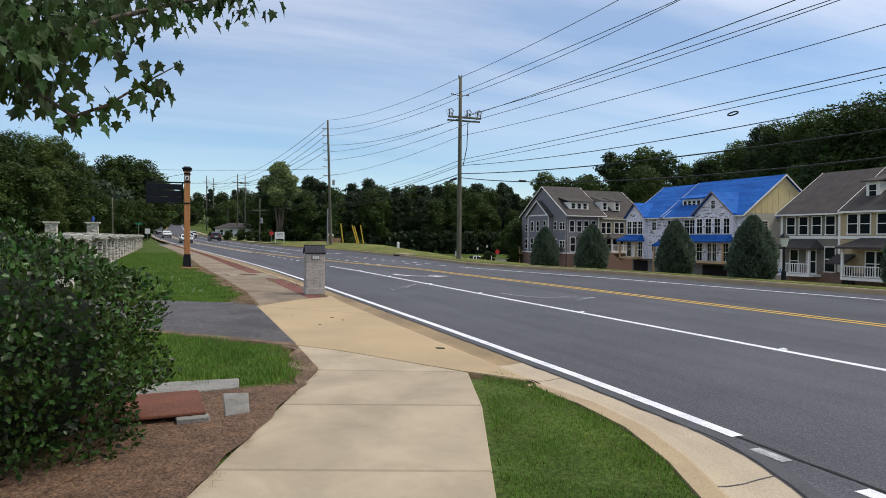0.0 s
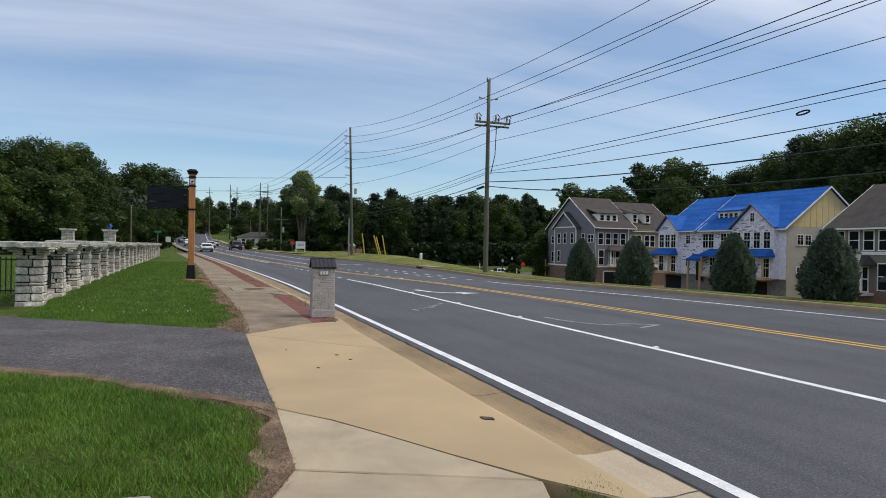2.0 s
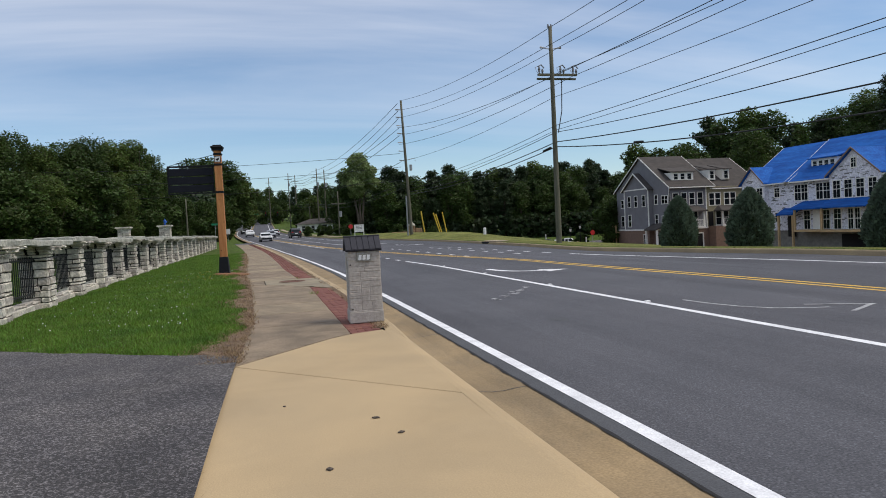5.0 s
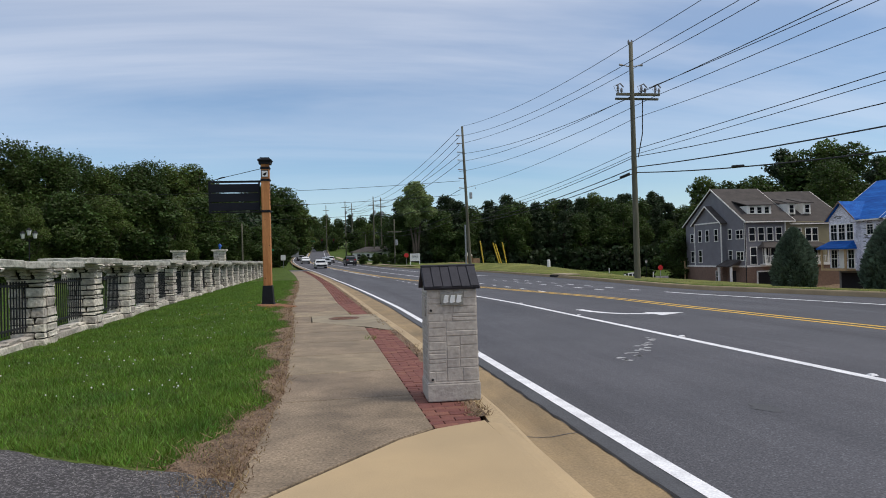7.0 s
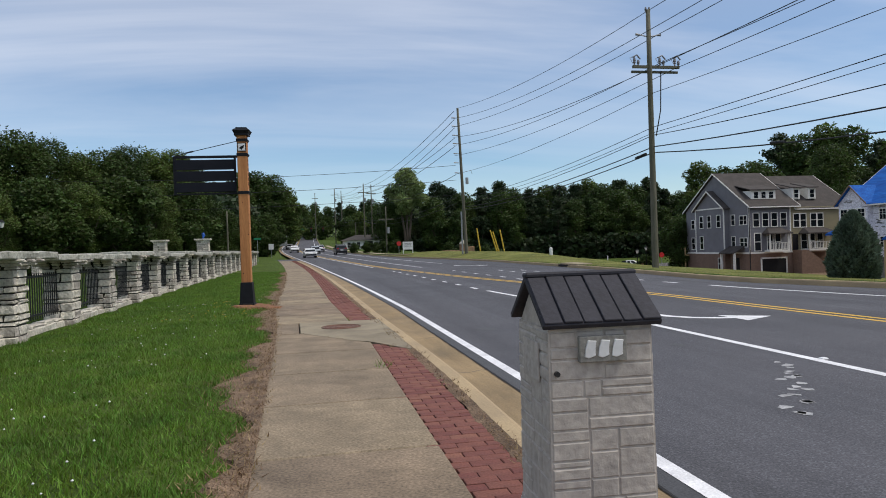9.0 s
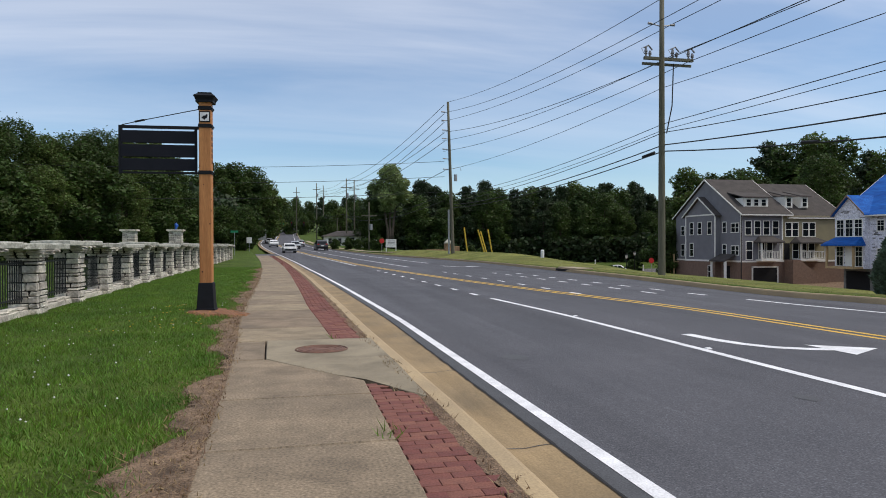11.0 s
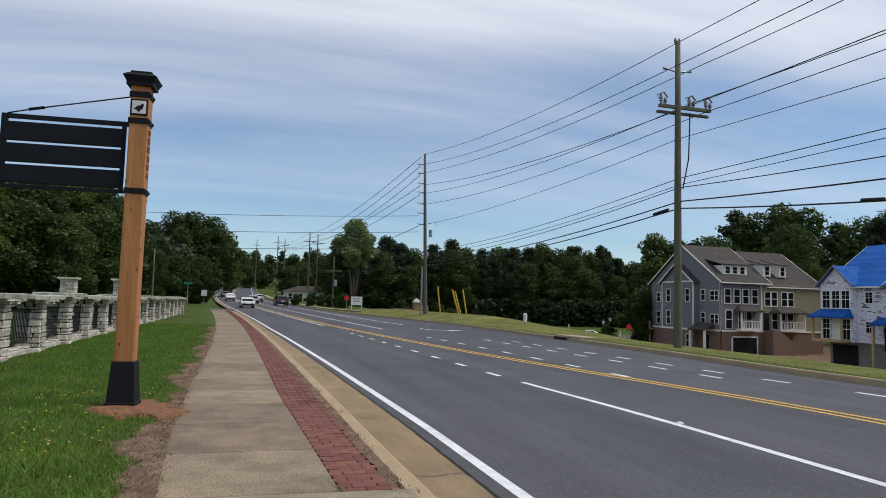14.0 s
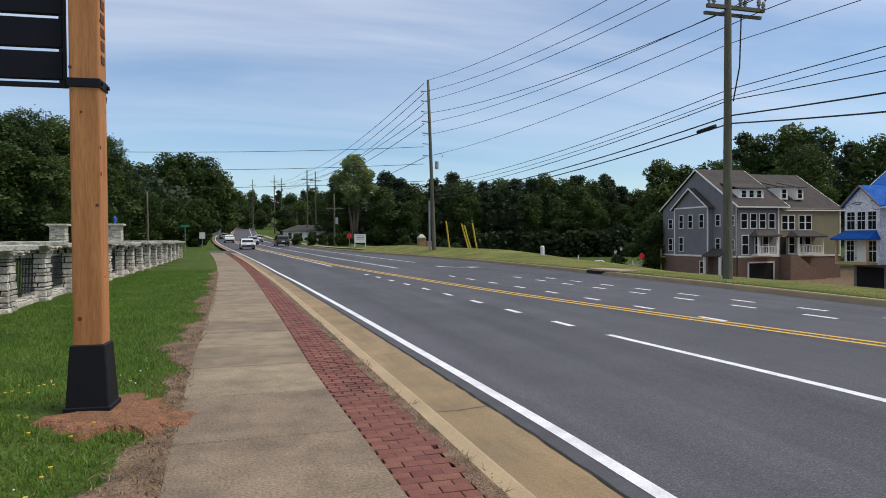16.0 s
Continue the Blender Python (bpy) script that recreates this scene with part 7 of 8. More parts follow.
def limb(pts, r):
    tube(bm, pts, [r * (1 - 0.8 * i / (len(pts) - 1)) for i in range(len(pts))], 6); limbs.append([Vector(p) for p in pts])


limb([(-3.69, 2.97, 2.3), (-3.2, 3.1, 2.35), (-2.75, 3.25, 2.2)], 0.02)
limb([(-2.53, 3.29, 1.97), (-2.27, 3.29, 2.0), (-2.11, 3.29, 2.01), (-1.98, 3.29, 2.06), (-1.77, 3.34, 2.16), (-1.6, 3.34, 2.22), (-1.44, 3.39, 2.25)], 0.016)
limb([(-2.34, 3.24, 1.94), (-2.18, 3.24, 1.91), (-2.06, 3.24, 1.82), (-2.0, 3.24, 1.78), (-1.91, 3.24, 1.82), (-1.82, 3.29, 1.9), (-1.73, 3.29, 1.96)], 0.010)
limb([(-2.28, 3.29, 1.94), (-2.13, 3.19, 1.94), (-2.06, 3.14, 1.92), (-2.0, 3.09, 1.88)], 0.008)
limb([(-2.3, 3.39, 2.08), (-2.14, 3.49, 2.16), (-1.98, 3.49, 2.19), (-1.81, 3.54, 2.27)], 0.010)
limb([(-2.28, 3.29, 1.87), (-2.19, 3.34, 1.88), (-2.12, 3.39, 1.87)], 0.008)
limb([(-2.11, 3.29, 2.01), (-1.99, 3.14, 2.0), (-1.91, 3.09, 1.97), (-1.89, 3.09, 1.99)], 0.008)
part("branch", bm, M_BARK, maple, smooth=True)
LF = [(0, 0), (0.14, 0.10), (0.36, 0.06), (0.28, 0.30), (0.44, 0.50), (0.20, 0.56), (0.14, 0.70), (0.0, 1.05), (-0.14, 0.70), (-0.20, 0.56), (-0.44, 0.50), (-0.28, 0.30), (-0.36, 0.06), (-0.14, 0.10)]
mv, mf = [], []
rg = random.Random(12)


def maple_leaf(p, s):
    hang = Vector((rg.gauss(0, 0.35), rg.gauss(0, 0.45), -1.0)).normalized()
    side = hang.cross(Vector((rg.gauss(0, 1), rg.gauss(0, 1), rg.gauss(0, 0.4)))).normalized()
    b = len(mv)
    nn = hang.cross(side)
    for u, w in LF:
        mv.append(tuple(p + side * (u * s) + hang * (w * s) + nn * (0.30 * s * abs(u) - 0.12 * s * w * w)))
    mf.append(tuple(range(b, b + len(LF))))


# leaves per metre and how far they stray from each limb
for pts, per, stray in zip(limbs, (200, 440, 260, 480, 620, 520, 420), (0.05, 0.045, 0.035, 0.045, 0.05, 0.06, 0.04)):
    for q, (a, b) in enumerate(zip(pts, pts[1:])):
        thin = 1.0 - 0.6 * q / len(pts)
        for k in range(int((b - a).length * per * thin)):
            p = a.lerp(b, rg.random()) + Vector((rg.gauss(0, stray), rg.gauss(0, 0.08), rg.gauss(0.0, stray * 0.7)))
            maple_leaf(p, rg.uniform(0.036, 0.058))
for k in range(2500):
    a, e = rg.uniform(0, 6.28), rg.uniform(0.2, 1.0)
    p = Vector((-5.4 + 2.0 * e * math.cos(a), 4.3 + 2.0 * e * math.sin(a), 3.4 + rg.uniform(0, 3.4) * (1.15 - e)))
    maple_leaf(HUB + (p - HUB) * NEAR, rg.uniform(0.045, 0.065))
shared("leaves", raw_mesh("leaves", mv, mf, M_MAPLE), maple)

# ---------------------------------------------------------------- grass blades, straw, litter
def blades(name, P, h, w, mat, label, lean=0.5, seed=1):
    rng = np.random.RandomState(seed)
    n = len(P)
    a = rng.uniform(0, 2 * math.pi, n)
    hh = h * rng.uniform(0.5, 1.3, n)
    px, py = np.asarray(P)[:, 0], np.asarray(P)[:, 1]
    hh *= 1.0 + 0.40 * np.sin(px * 5.1 + 2.0 * np.sin(py * 3.0)) * np.sin(py * 4.3 + 1.7 * np.sin(px * 2.1)) + 0.22 * np.sin(px * 13.0 + py * 3.0) * np.sin(py * 11.0)
    t = rng.uniform(0, 2 * math.pi, n); ln = hh * rng.uniform(0, lean, n)
    sx, sy = np.cos(a) * w / 2, np.sin(a) * w / 2
    base = np.asarray(P)
    v = np.stack([base + np.stack([-sx, -sy, np.zeros(n)], 1), base + np.stack([sx, sy, np.zeros(n)], 1), base + np.stack([np.cos(t) * ln, np.sin(t) * ln, hh], 1)], 1).reshape(-1, 3)
    return tagged(new(name, cloud_mesh(name, v, np.arange(n * 3).reshape(-1, 3), mat)), label, "grass", kind="stuff")


rng = np.random.RandomState(40)


def scatter(n, x0, x1, y0, y1, keep, p=1.0):
    X, Y = rng.uniform(x0, x1, n), y0 + (y1 - y0) * rng.uniform(0, 1, n) ** p
    out = [(x, y, lawn_z(x, y) - 0.02) for x, y in zip(X, Y) if keep(x, y)]
    return np.array(out)


left = scatter(300000, -4.7, -0.1, 15.5, 62, lambda x, y: y > drive_hi(x) and x < walkl(y) - 0.04 - litter_edge(y) * rng.uniform(0.35, 1.1) and x > fence_line(y) + 0.25 and math.hypot(x + 0.98, (y - 31.95)) > 0.55, 1.7)
blades("lawn_grass", left, 0.055, 0.011, M_BLADE, "mown lawn between the stone fence and the footpath", 1.3, seed=1)
inner = scatter(26000, -16, -5.2, 22, 70, lambda x, y: y > drive_hi(x) + 0.5 and x < fence_line(y) - 0.3, 1.4)
blades("lawn_grass", inner, 0.10, 0.03, M_BLADE, "mown lawn behind the stone fence", seed=2)
near = scatter(150000, -7, -0.2, 7.6, 14.6, lambda x, y: y < drive_lo(x) - 0.10 - 0.2 * rng.uniform(0, 1) ** 2 and y > 7.75 and x < slab_left(y) - 0.30 * rng.uniform(0.3, 1.0))
blades("lawn_grass", near, 0.06, 0.010, M_BLADE, "rough lawn between the drive and the straw bed", 1.3, seed=3)
tri = scatter(90000, -1.5, 1.7, 0.5, 7.6, lambda x, y: x < kerb(y) - 0.21 and x > 0.12 + (y - 4.72) * 0.4222 + 0.03)
blades("verge_grass", tri, 0.026, 0.008, M_BLADE, "short turf between the footpath and the kerb", seed=4)
dry = scatter(80000, -1.9, 0.2, 15.4, 60, lambda x, y: walkl(y) + 0.07 * rng.uniform(0, 1) ** 2 - (litter_edge(y) + 0.22) * rng.uniform(0, 1) ** 1.5 < x < walkl(y) + 0.10 * rng.uniform(0, 1) ** 3, 1.7)
dry[:, 2] += 0.022
blades("dry_grass", dry, 0.035, 0.012, M_DRYBLADE, "dry clippings along the footpath's edge", 2.5, seed=5)
dry2 = scatter(30000, -2.6, -0.2, 7.0, 12.5, lambda x, y: (abs(y - drive_lo(x) + 0.05) < 0.16 + 0.08 * math.sin(x * 5) or x > slab_left(y) - 0.45 * rng.uniform(0, 1) ** 1.3) and x < slab_left(y) + 0.02)
blades("dry_grass", dry2, 0.035, 0.012, M_DRYBLADE, "dry clippings along the drive's edge", 2.5, seed=6)
crack = scatter(5000, 0.2, 1.9, 23.7, 26.6, lambda x, y: abs((y - 26.36) + (x - 0.22) * 1.55) < 0.06 + 0.03 * math.sin(x * 9))
blades("dry_grass", crack, 0.03, 0.012, M_DRYBLADE, "dry litter in the joint beside the newer slab", 2.5, seed=7)
kerbdry = scatter(9000, 0.7, 2.0, 17, 40, lambda x, y: abs(x - (kerb(y) - 0.23)) < 0.06 + 0.05 * math.sin(y * 3), 1.5)
kerbdry[:, 2] += 0.02
blades("dry_grass", kerbdry, 0.03, 0.012, M_DRYBLADE, "dry litter between the bricks and the kerb", 2.5, seed=8)
verge = scatter(60000, 13, 27, 5, 75, lambda x, y: farkerb(y) + 0.2 < x < farkerb(y) + 9)
blades("verge_grass", verge, 0.05, 0.03, M_OLIVE, "mown grass on the far verge", seed=9)
# needles on the straw bed
m = 26000
X, Y = rng.uniform(-5, -0.4, m), rng.uniform(3.4, 7.9, m)
ok = (X < -1.49 + (Y - 5.35) * 0.4222 + 0.05 * np.sin(Y * 9) + 0.10 * rng.uniform(0, 1, m)) & (((X + 2.3) / 2.75) ** 2 + ((Y - 5.6) / 2.2) ** 2 < 1) & ~((np.abs(X + 1.88) < 0.5) & (np.abs(Y - 6.95) < 0.45))
X, Y = X[ok], Y[ok]; m = len(X)
a = rng.uniform(0, 6.28, m); L = rng.uniform(0.05, 0.11, m); z = rng.uniform(0.012, 0.035, m)
dx, dy = np.cos(a) * L, np.sin(a) * L
v = np.stack([np.stack([X - dy * 0.02, Y + dx * 0.02, z], 1), np.stack([X + dy * 0.02, Y - dx * 0.02, z], 1), np.stack([X + dx, Y + dy, z + rng.uniform(-0.006, 0.012, m)], 1)], 1).reshape(-1, 3)
tagged(new("pine_needles", cloud_mesh("pine_needles", v, np.arange(m * 3).reshape(-1, 3), leaf_material("needle_dry", (0.24, 0.135, 0.075), (0.14, 0.078, 0.046), 0.5))), "scattered brown pine needles on the bed", "mulch", kind="stuff")
# weeds where the slabs meet the bricks
tuft = scatter(900, 1.02, 1.34, 22.2, 29.0, lambda x, y: math.hypot((x - 1.2) * 1.6, y - 22.85) < 0.17 or math.hypot(x - 1.12, y - 28.05) < 0.07)
if len(tuft):
    tuft[:, 2] += 0.02
    blades("weed_tuft", tuft, 0.07, 0.010, M_BLADE, "small green weeds in the joint beside the bricks", 1.4, seed=12)
# white clover heads in the lawn
cv, cf = [], []
rg = random.Random(9)
for k in range(120):
    x, y = rg.uniform(-3.6, -0.9), rg.uniform(18.5, 34)
    r, z, b = rg.uniform(0.007, 0.013), lawn_z(x, y) + 0.06, len(cv)
    cv += [(x + r * math.cos(q * 1.257), y + r * math.sin(q * 1.257), z) for q in range(5)] + [(x, y, z + r), (x, y, z - r)]
    cf += [(b + q, b + (q + 1) % 5, b + 5) for q in range(5)] + [(b + (q + 1) % 5, b + q, b + 6) for q in range(5)]
tagged(new("clover_flower", raw_mesh("clover_flower", cv, cf, M_SIGNW)), "small white clover heads in the lawn", "flower", kind="stuff")
# small yellow flowers by the post
bm = bmesh.new()
rg = random.Random(2)
for k in range(46):
    x, y = rg.uniform(-2.6, -0.9), rg.uniform(29.3, 33.4)
    zf = lawn_z(x, y)
    tube(bm, [(x, y, zf + 0.045), (x, y, zf + 0.055)], [0.012, 0.016], 6)
tagged(part("yellow_flower", bm, M_GUYY), "small yellow weed flowers in the lawn", "flower", kind="stuff")


# ---------------------------------------------------------------- vehicles
def car(name, label, at, paint_m, L, Wd, Ht, suv, group=""):
    """Front towards -y."""
    C = thing(name, label, "car", group, at=at)
    h0, belt = 0.32, Ht * 0.56
    if suv:
        prof = [(-L / 2, 0.45), (-L / 2, 0.85), (-L / 2 + 0.25, 1.02), (-L / 2 + 1.15, 1.12), (-L / 2 + 1.95, Ht - 0.06), (-L / 2 + 2.6, Ht), (L / 2 - 0.75, Ht - 0.03), (L / 2 - 0.32, Ht - 0.22), (L / 2 - 0.06, 1.05), (L / 2, 0.85), (L / 2, 0.42), (L / 2 - 0.2, 0.28), (-L / 2 + 0.2, 0.28)]
    else:
        prof = [(-L / 2, 0.42), (-L / 2, 0.68), (-L / 2 + 0.2, 0.80), (-L / 2 + 1.2, 0.92), (-L / 2 + 1.95, Ht - 0.05), (-L / 2 + 2.5, Ht), (L / 2 - 1.45, Ht - 0.06), (L / 2 - 0.75, 1.0), (L / 2 - 0.1, 0.96), (L / 2, 0.8), (L / 2, 0.4), (L / 2 - 0.2, 0.25), (-L / 2 + 0.2, 0.25)]
    bm = bmesh.new(); prism(bm, prof, -Wd / 2, Wd / 2, 'x')
    for q in bm.verts:
        if q.co.z > belt:
            q.co.x *= 1 - 0.20 * (q.co.z - belt) / (Ht - belt)
    soften(bm, 0.05, 2)
    body = part("body", bm, paint_m, C, smooth=True)
    k = Wd / 2
    zt, zb = Ht - 0.14, belt + 0.06
    for s in (-1, 1):
        for ya, yb, sa, sb in ((-L / 2 + 1.55, -L / 2 + 2.55, 0.55, 0.0), (-L / 2 + 2.65, L / 2 - 1.45, 0.0, 0.05), (L / 2 - 1.35, L / 2 - 0.6, 0.0, 0.2)):
            bm = bmesh.new()
            xt, xb = s * k * (1 - 0.2 * (zt - belt) / (Ht - belt)) , s * k * (1 - 0.2 * (zb - belt) / (Ht - belt))
            o = s * 0.012
            f4 = [(xb + o, ya, zb), (xb + o, yb, zb), (xt + o, yb - sb, zt), (xt + o, ya + sa, zt)]
            i4 = [(p[0] - s * 0.05, p[1], p[2]) for p in f4]
            A, B = [bm.verts.new(p) for p in f4], [bm.verts.new(p) for p in i4]
            bm.faces.new(A); bm.faces.new(B[::-1])
            for i in range(4): bm.faces.new((A[i], A[(i + 1) % 4], B[(i + 1) % 4], B[i]))
            part("side_window", bm, M_GLASS, C)
        for yw in (-L / 2 + 0.9, L / 2 - 0.95):
            bm = bmesh.new(); tube(bm, [(s * (k - 0.2), yw, 0.35), (s * (k - 0.01), yw, 0.35), (s * (k + 0.01), yw, 0.35)], [0.36, 0.36, 0.32], 20)
            wh = part("wheel", bm, M_TYRE, C)
            bm = bmesh.new(); tube(bm, [(s * (k - 0.02), yw, 0.35), (s * (k + 0.018), yw, 0.35)], [0.24, 0.21], 14); part("rim", bm, M_CARS, wh)
        bm = bmesh.new(); box(bm, s * (k - 0.42) - 0.14, -L / 2 - 0.015, 0.62, s * (k - 0.42) + 0.22 * 1, -L / 2 + 0.1, 0.78); part("headlight", bm, M_LAMPG, C)
        bm = bmesh.new(); zz = 0.95 if suv else 0.75; box(bm, s * (k - 0.28) - 0.17, L / 2 - 0.12, zz, s * (k - 0.28) + 0.17, L / 2 + 0.012, zz + 0.2); part("tail_lamp", bm, M_REDLAMP, C)
        bm = bmesh.new(); box(bm, s * (k + 0.02), -L / 2 + 1.6, belt + 0.08, s * (k + 0.2), -L / 2 + 1.72, belt + 0.24); part("mirror", bm, paint_m, C)
    bm = bmesh.new()
    za, zb2 = (Ht - 0.26, 1.12) if suv else (Ht - 0.12, 1.02)
    ya, yb = (L / 2 - 0.33, L / 2 - 0.085) if suv else (L / 2 - 1.32, L / 2 - 0.76)
    o = 0.03
    q = [(-k * 0.72, ya + o, za), (k * 0.72, ya + o, za), (k * 0.86, yb + o, zb2), (-k * 0.86, yb + o, zb2)]
    A, B = [bm.verts.new(p) for p in q], [bm.verts.new((p[0], p[1] - 0.06, p[2])) for p in q]
    bm.faces.new(A); bm.faces.new(B[::-1])
    for i in range(4): bm.faces.new((A[i], A[(i + 1) % 4], B[(i + 1) % 4], B[i]))
    part("rear_window", bm, M_GLASS, C)
    bm = bmesh.new()
    yt, yb, zt2, zb3 = -L / 2 + 1.95, -L / 2 + 1.2, Ht - 0.1, 1.14 if suv else 0.95
    q = [(-k * 0.72, yt - 0.05, zt2), (k * 0.72, yt - 0.05, zt2), (k * 0.86, yb - 0.03, zb3), (-k * 0.86, yb - 0.03, zb3)]
    A, B = [bm.verts.new(p) for p in q], [bm.verts.new((p[0], p[1] + 0.06, p[2] - 0.02)) for p in q]
    bm.faces.new(A); bm.faces.new(B[::-1])
    for i in range(4): bm.faces.new((A[i], A[(i + 1) % 4], B[(i + 1) % 4], B[i]))
    part("windscreen", bm, M_GLASS, C)
    for yy, mm in ((L / 2 - 0.02, M_BLACK), (-L / 2 - 0.03, M_BLACK)):
        bm = bmesh.new(); box(bm, -k * 0.9, yy - 0.03, 0.36, k * 0.9, yy + 0.06, 0.56); part("bumper", bm, mm, C)
    bm = bmesh.new(); box(bm, -0.26, L / 2 + 0.0, 0.72 if suv else 0.62, 0.26, L / 2 + 0.02, 0.86 if suv else 0.74); part("rear_plate", bm, M_SIGNW, C)
    if suv:
        for s in (-1, 1):
            bm = bmesh.new(); tube(bm, [(s * k * 0.7, -L / 2 + 2.2, Ht - 0.02), (s * k * 0.7, -L / 2 + 2.5, Ht + 0.05), (s * k * 0.7, L / 2 - 1.0, Ht + 0.04), (s * k * 0.7, L / 2 - 0.8, Ht - 0.02)], 0.025, 6); part("roof_rail", bm, M_BLACK, C)
        for yy in (-0.2, 0.9):
            bm = bmesh.new(); box(bm, -k * 0.72, yy - 0.03, Ht + 0.05, k * 0.72, yy + 0.03, Ht + 0.09); part("roof_bar", bm, M_BLACK, C)
    return C


car("suv", "dark grey sport utility vehicle with roof rails driving away", pose(11.1 + bend(138), 138, rise(138) + ROAD_Z + 0.015, 0, 0, 184), M_CARD, 5.0, 1.95, 1.78, True)
car("sedan", "white sedan driving towards the camera", pose(4.5 + bend(121), 121, rise(121) + ROAD_Z + 0.015, 0, 0, 4), M_CARW, 4.7, 1.82, 1.45, False, "cars on the road")
car("sedan", "white car following in the same lane", pose(4.5 + bend(168), 168, rise(168) + ROAD_Z + 0.015, 0, 0, 4), M_CARW, 4.7, 1.82, 1.6, True, "cars on the road")
car("sedan", "silver car in the turn lane", pose(7.8 + bend(152), 152, rise(152) + ROAD_Z + 0.015, 0, 0, 4), M_CARS, 4.6, 1.8, 1.5, False, "cars on the road")
car("sedan", "distant silver car in a queue", pose(4.6 + bend(205), 205, rise(205) + ROAD_Z + 0.015, 0, 0, 2), M_CARS, 4.6, 1.8, 1.5, False, "cars on the road")
car("sedan", "distant white car driving away", pose(10.4 + bend(172), 172, rise(172) + ROAD_Z + 0.015, 0, 0, 183), M_CARW, 4.6, 1.8, 1.5, False, "cars on the road")
car("sedan", "distant dark car at the crest", pose(4.6 + bend(225), 225, rise(225) + ROAD_Z + 0.015, 0, 0, 2), M_CARD, 4.6, 1.8, 1.5, False, "cars on the road")
for i, (x, y, mm) in enumerate(((49.5, 121.0, M_CARD), (53.0, 119.5, M_CARW))):
    car("sedan", "parked car beyond the far verge", pose(x, y, lawn_z(x, y) + 0.02, 0, 0, 70), mm, 4.6, 1.8, 1.5, False, "cars parked beyond the verge")

# ---------------------------------------------------------------- far verge and junction
def sign(name, label, x, y, h, shape, mat, w, hh, post_m=M_STEEL, rz=0):
    S = thing(name, label, "sign", at=pose(x, y, lawn_z(x, y), 0, 0, rz))
    bm = bmesh.new(); box(bm, -0.03, -0.03, -0.2, 0.03, 0.03, h); part("post", bm, post_m, S)
    bm = bmesh.new()
    if shape == 'round': tube(bm, [(0, -0.06, h - w / 2), (0, -0.035, h - w / 2)], w / 2, 20)
    elif shape == 'oct': tube(bm, [(0, -0.06, h - w / 2), (0, -0.035, h - w / 2)], w / 2, 8)
    else: box(bm, -w / 2, -0.06, h - hh, w / 2, -0.035, h)
    part("panel", bm, mat, S)
    return S


ws = thing("notice_board", "white two-legged notice board on the grass corner", "sign", at=pose(14.7, 114, rise(114)))
for s in (-0.7, 0.7):
    bm = bmesh.new(); box(bm, s - 0.06, -0.05, -0.2, s + 0.06, 0.05, 1.9); part("leg", bm, M_SIGNW, ws)
bm = bmesh.new(); box(bm, -0.75, -0.08, 0.75, 0.75, -0.05, 1.9); pn = part("panel", bm, M_SIGNW, ws)
for zb in (1.62, 1.4, 1.2):
    bm = bmesh.new(); box(bm, -0.5, -0.09, zb, 0.5, -0.08, zb + 0.09); part("printed_bar", bm, M_INK, pn)
sign("stop_sign", "red stop sign on the side street seen from the side", 13.9, 118, 1.9, 'oct', M_SIGNR, 0.75, 0)
sign("street_sign", "round pale sign with a street blade on a post", 40.2, 123.5, 2.6, 'round', M_STEEL, 1.0, 0)
sign("stop_sign", "red stop sign by the parking entrance", 46.5, 98, 3.3, 'oct', M_SIGNR, 0.75, 0)
sign("street_sign", "green street-name blade on a post past the fence", -6.0, 104, 3.0, 'rect', M_SIGNG, 0.9, 0.25)
sign("road_sign", "grey-backed road sign on posts", -4.6, 140, 3.6, 'rect', M_STEEL, 2.4, 1.9)
sign("road_sign", "small white road sign", -5.6, 128, 2.2, 'rect', M_SIGNW, 0.8, 0.9)
# overhead street-name sign and signals across the far junction
sg = thing("signal_span", "green street-name sign and traffic signals on a span wire", "traffic signal", at=pose(0, 215, rise(215)))
bm = bmesh.new(); tube(bm, [(-12, 0, 6.2), (-2, 0, 5.9), (14, 0, 6.2)], 0.03, 5); part("span_wire", bm, M_WIRE, sg)
bm = bmesh.new(); box(bm, -3.5, -0.05, 5.0, -0.6, 0.05, 5.7); part("name_panel", bm, M_SIGNG, sg)
for x in (1.2, 4.6):
    bm = bmesh.new(); box(bm, x - 0.2, -0.15, 4.6, x + 0.2, 0.15, 5.8); h_ = part("signal_head", bm, M_BLACK, sg)
    bm = bmesh.new(); tube(bm, [(x, -0.2, 5.55), (x, -0.15, 5.55)], 0.13, 10); part("red_lens", bm, M_REDLAMP, h_)
for x in (-12, 14):
    bm = bmesh.new(); tube(bm, [(x, 0, -0.3), (x, 0, 7)], 0.12, 8); part("mast", bm, M_POLE, sg)


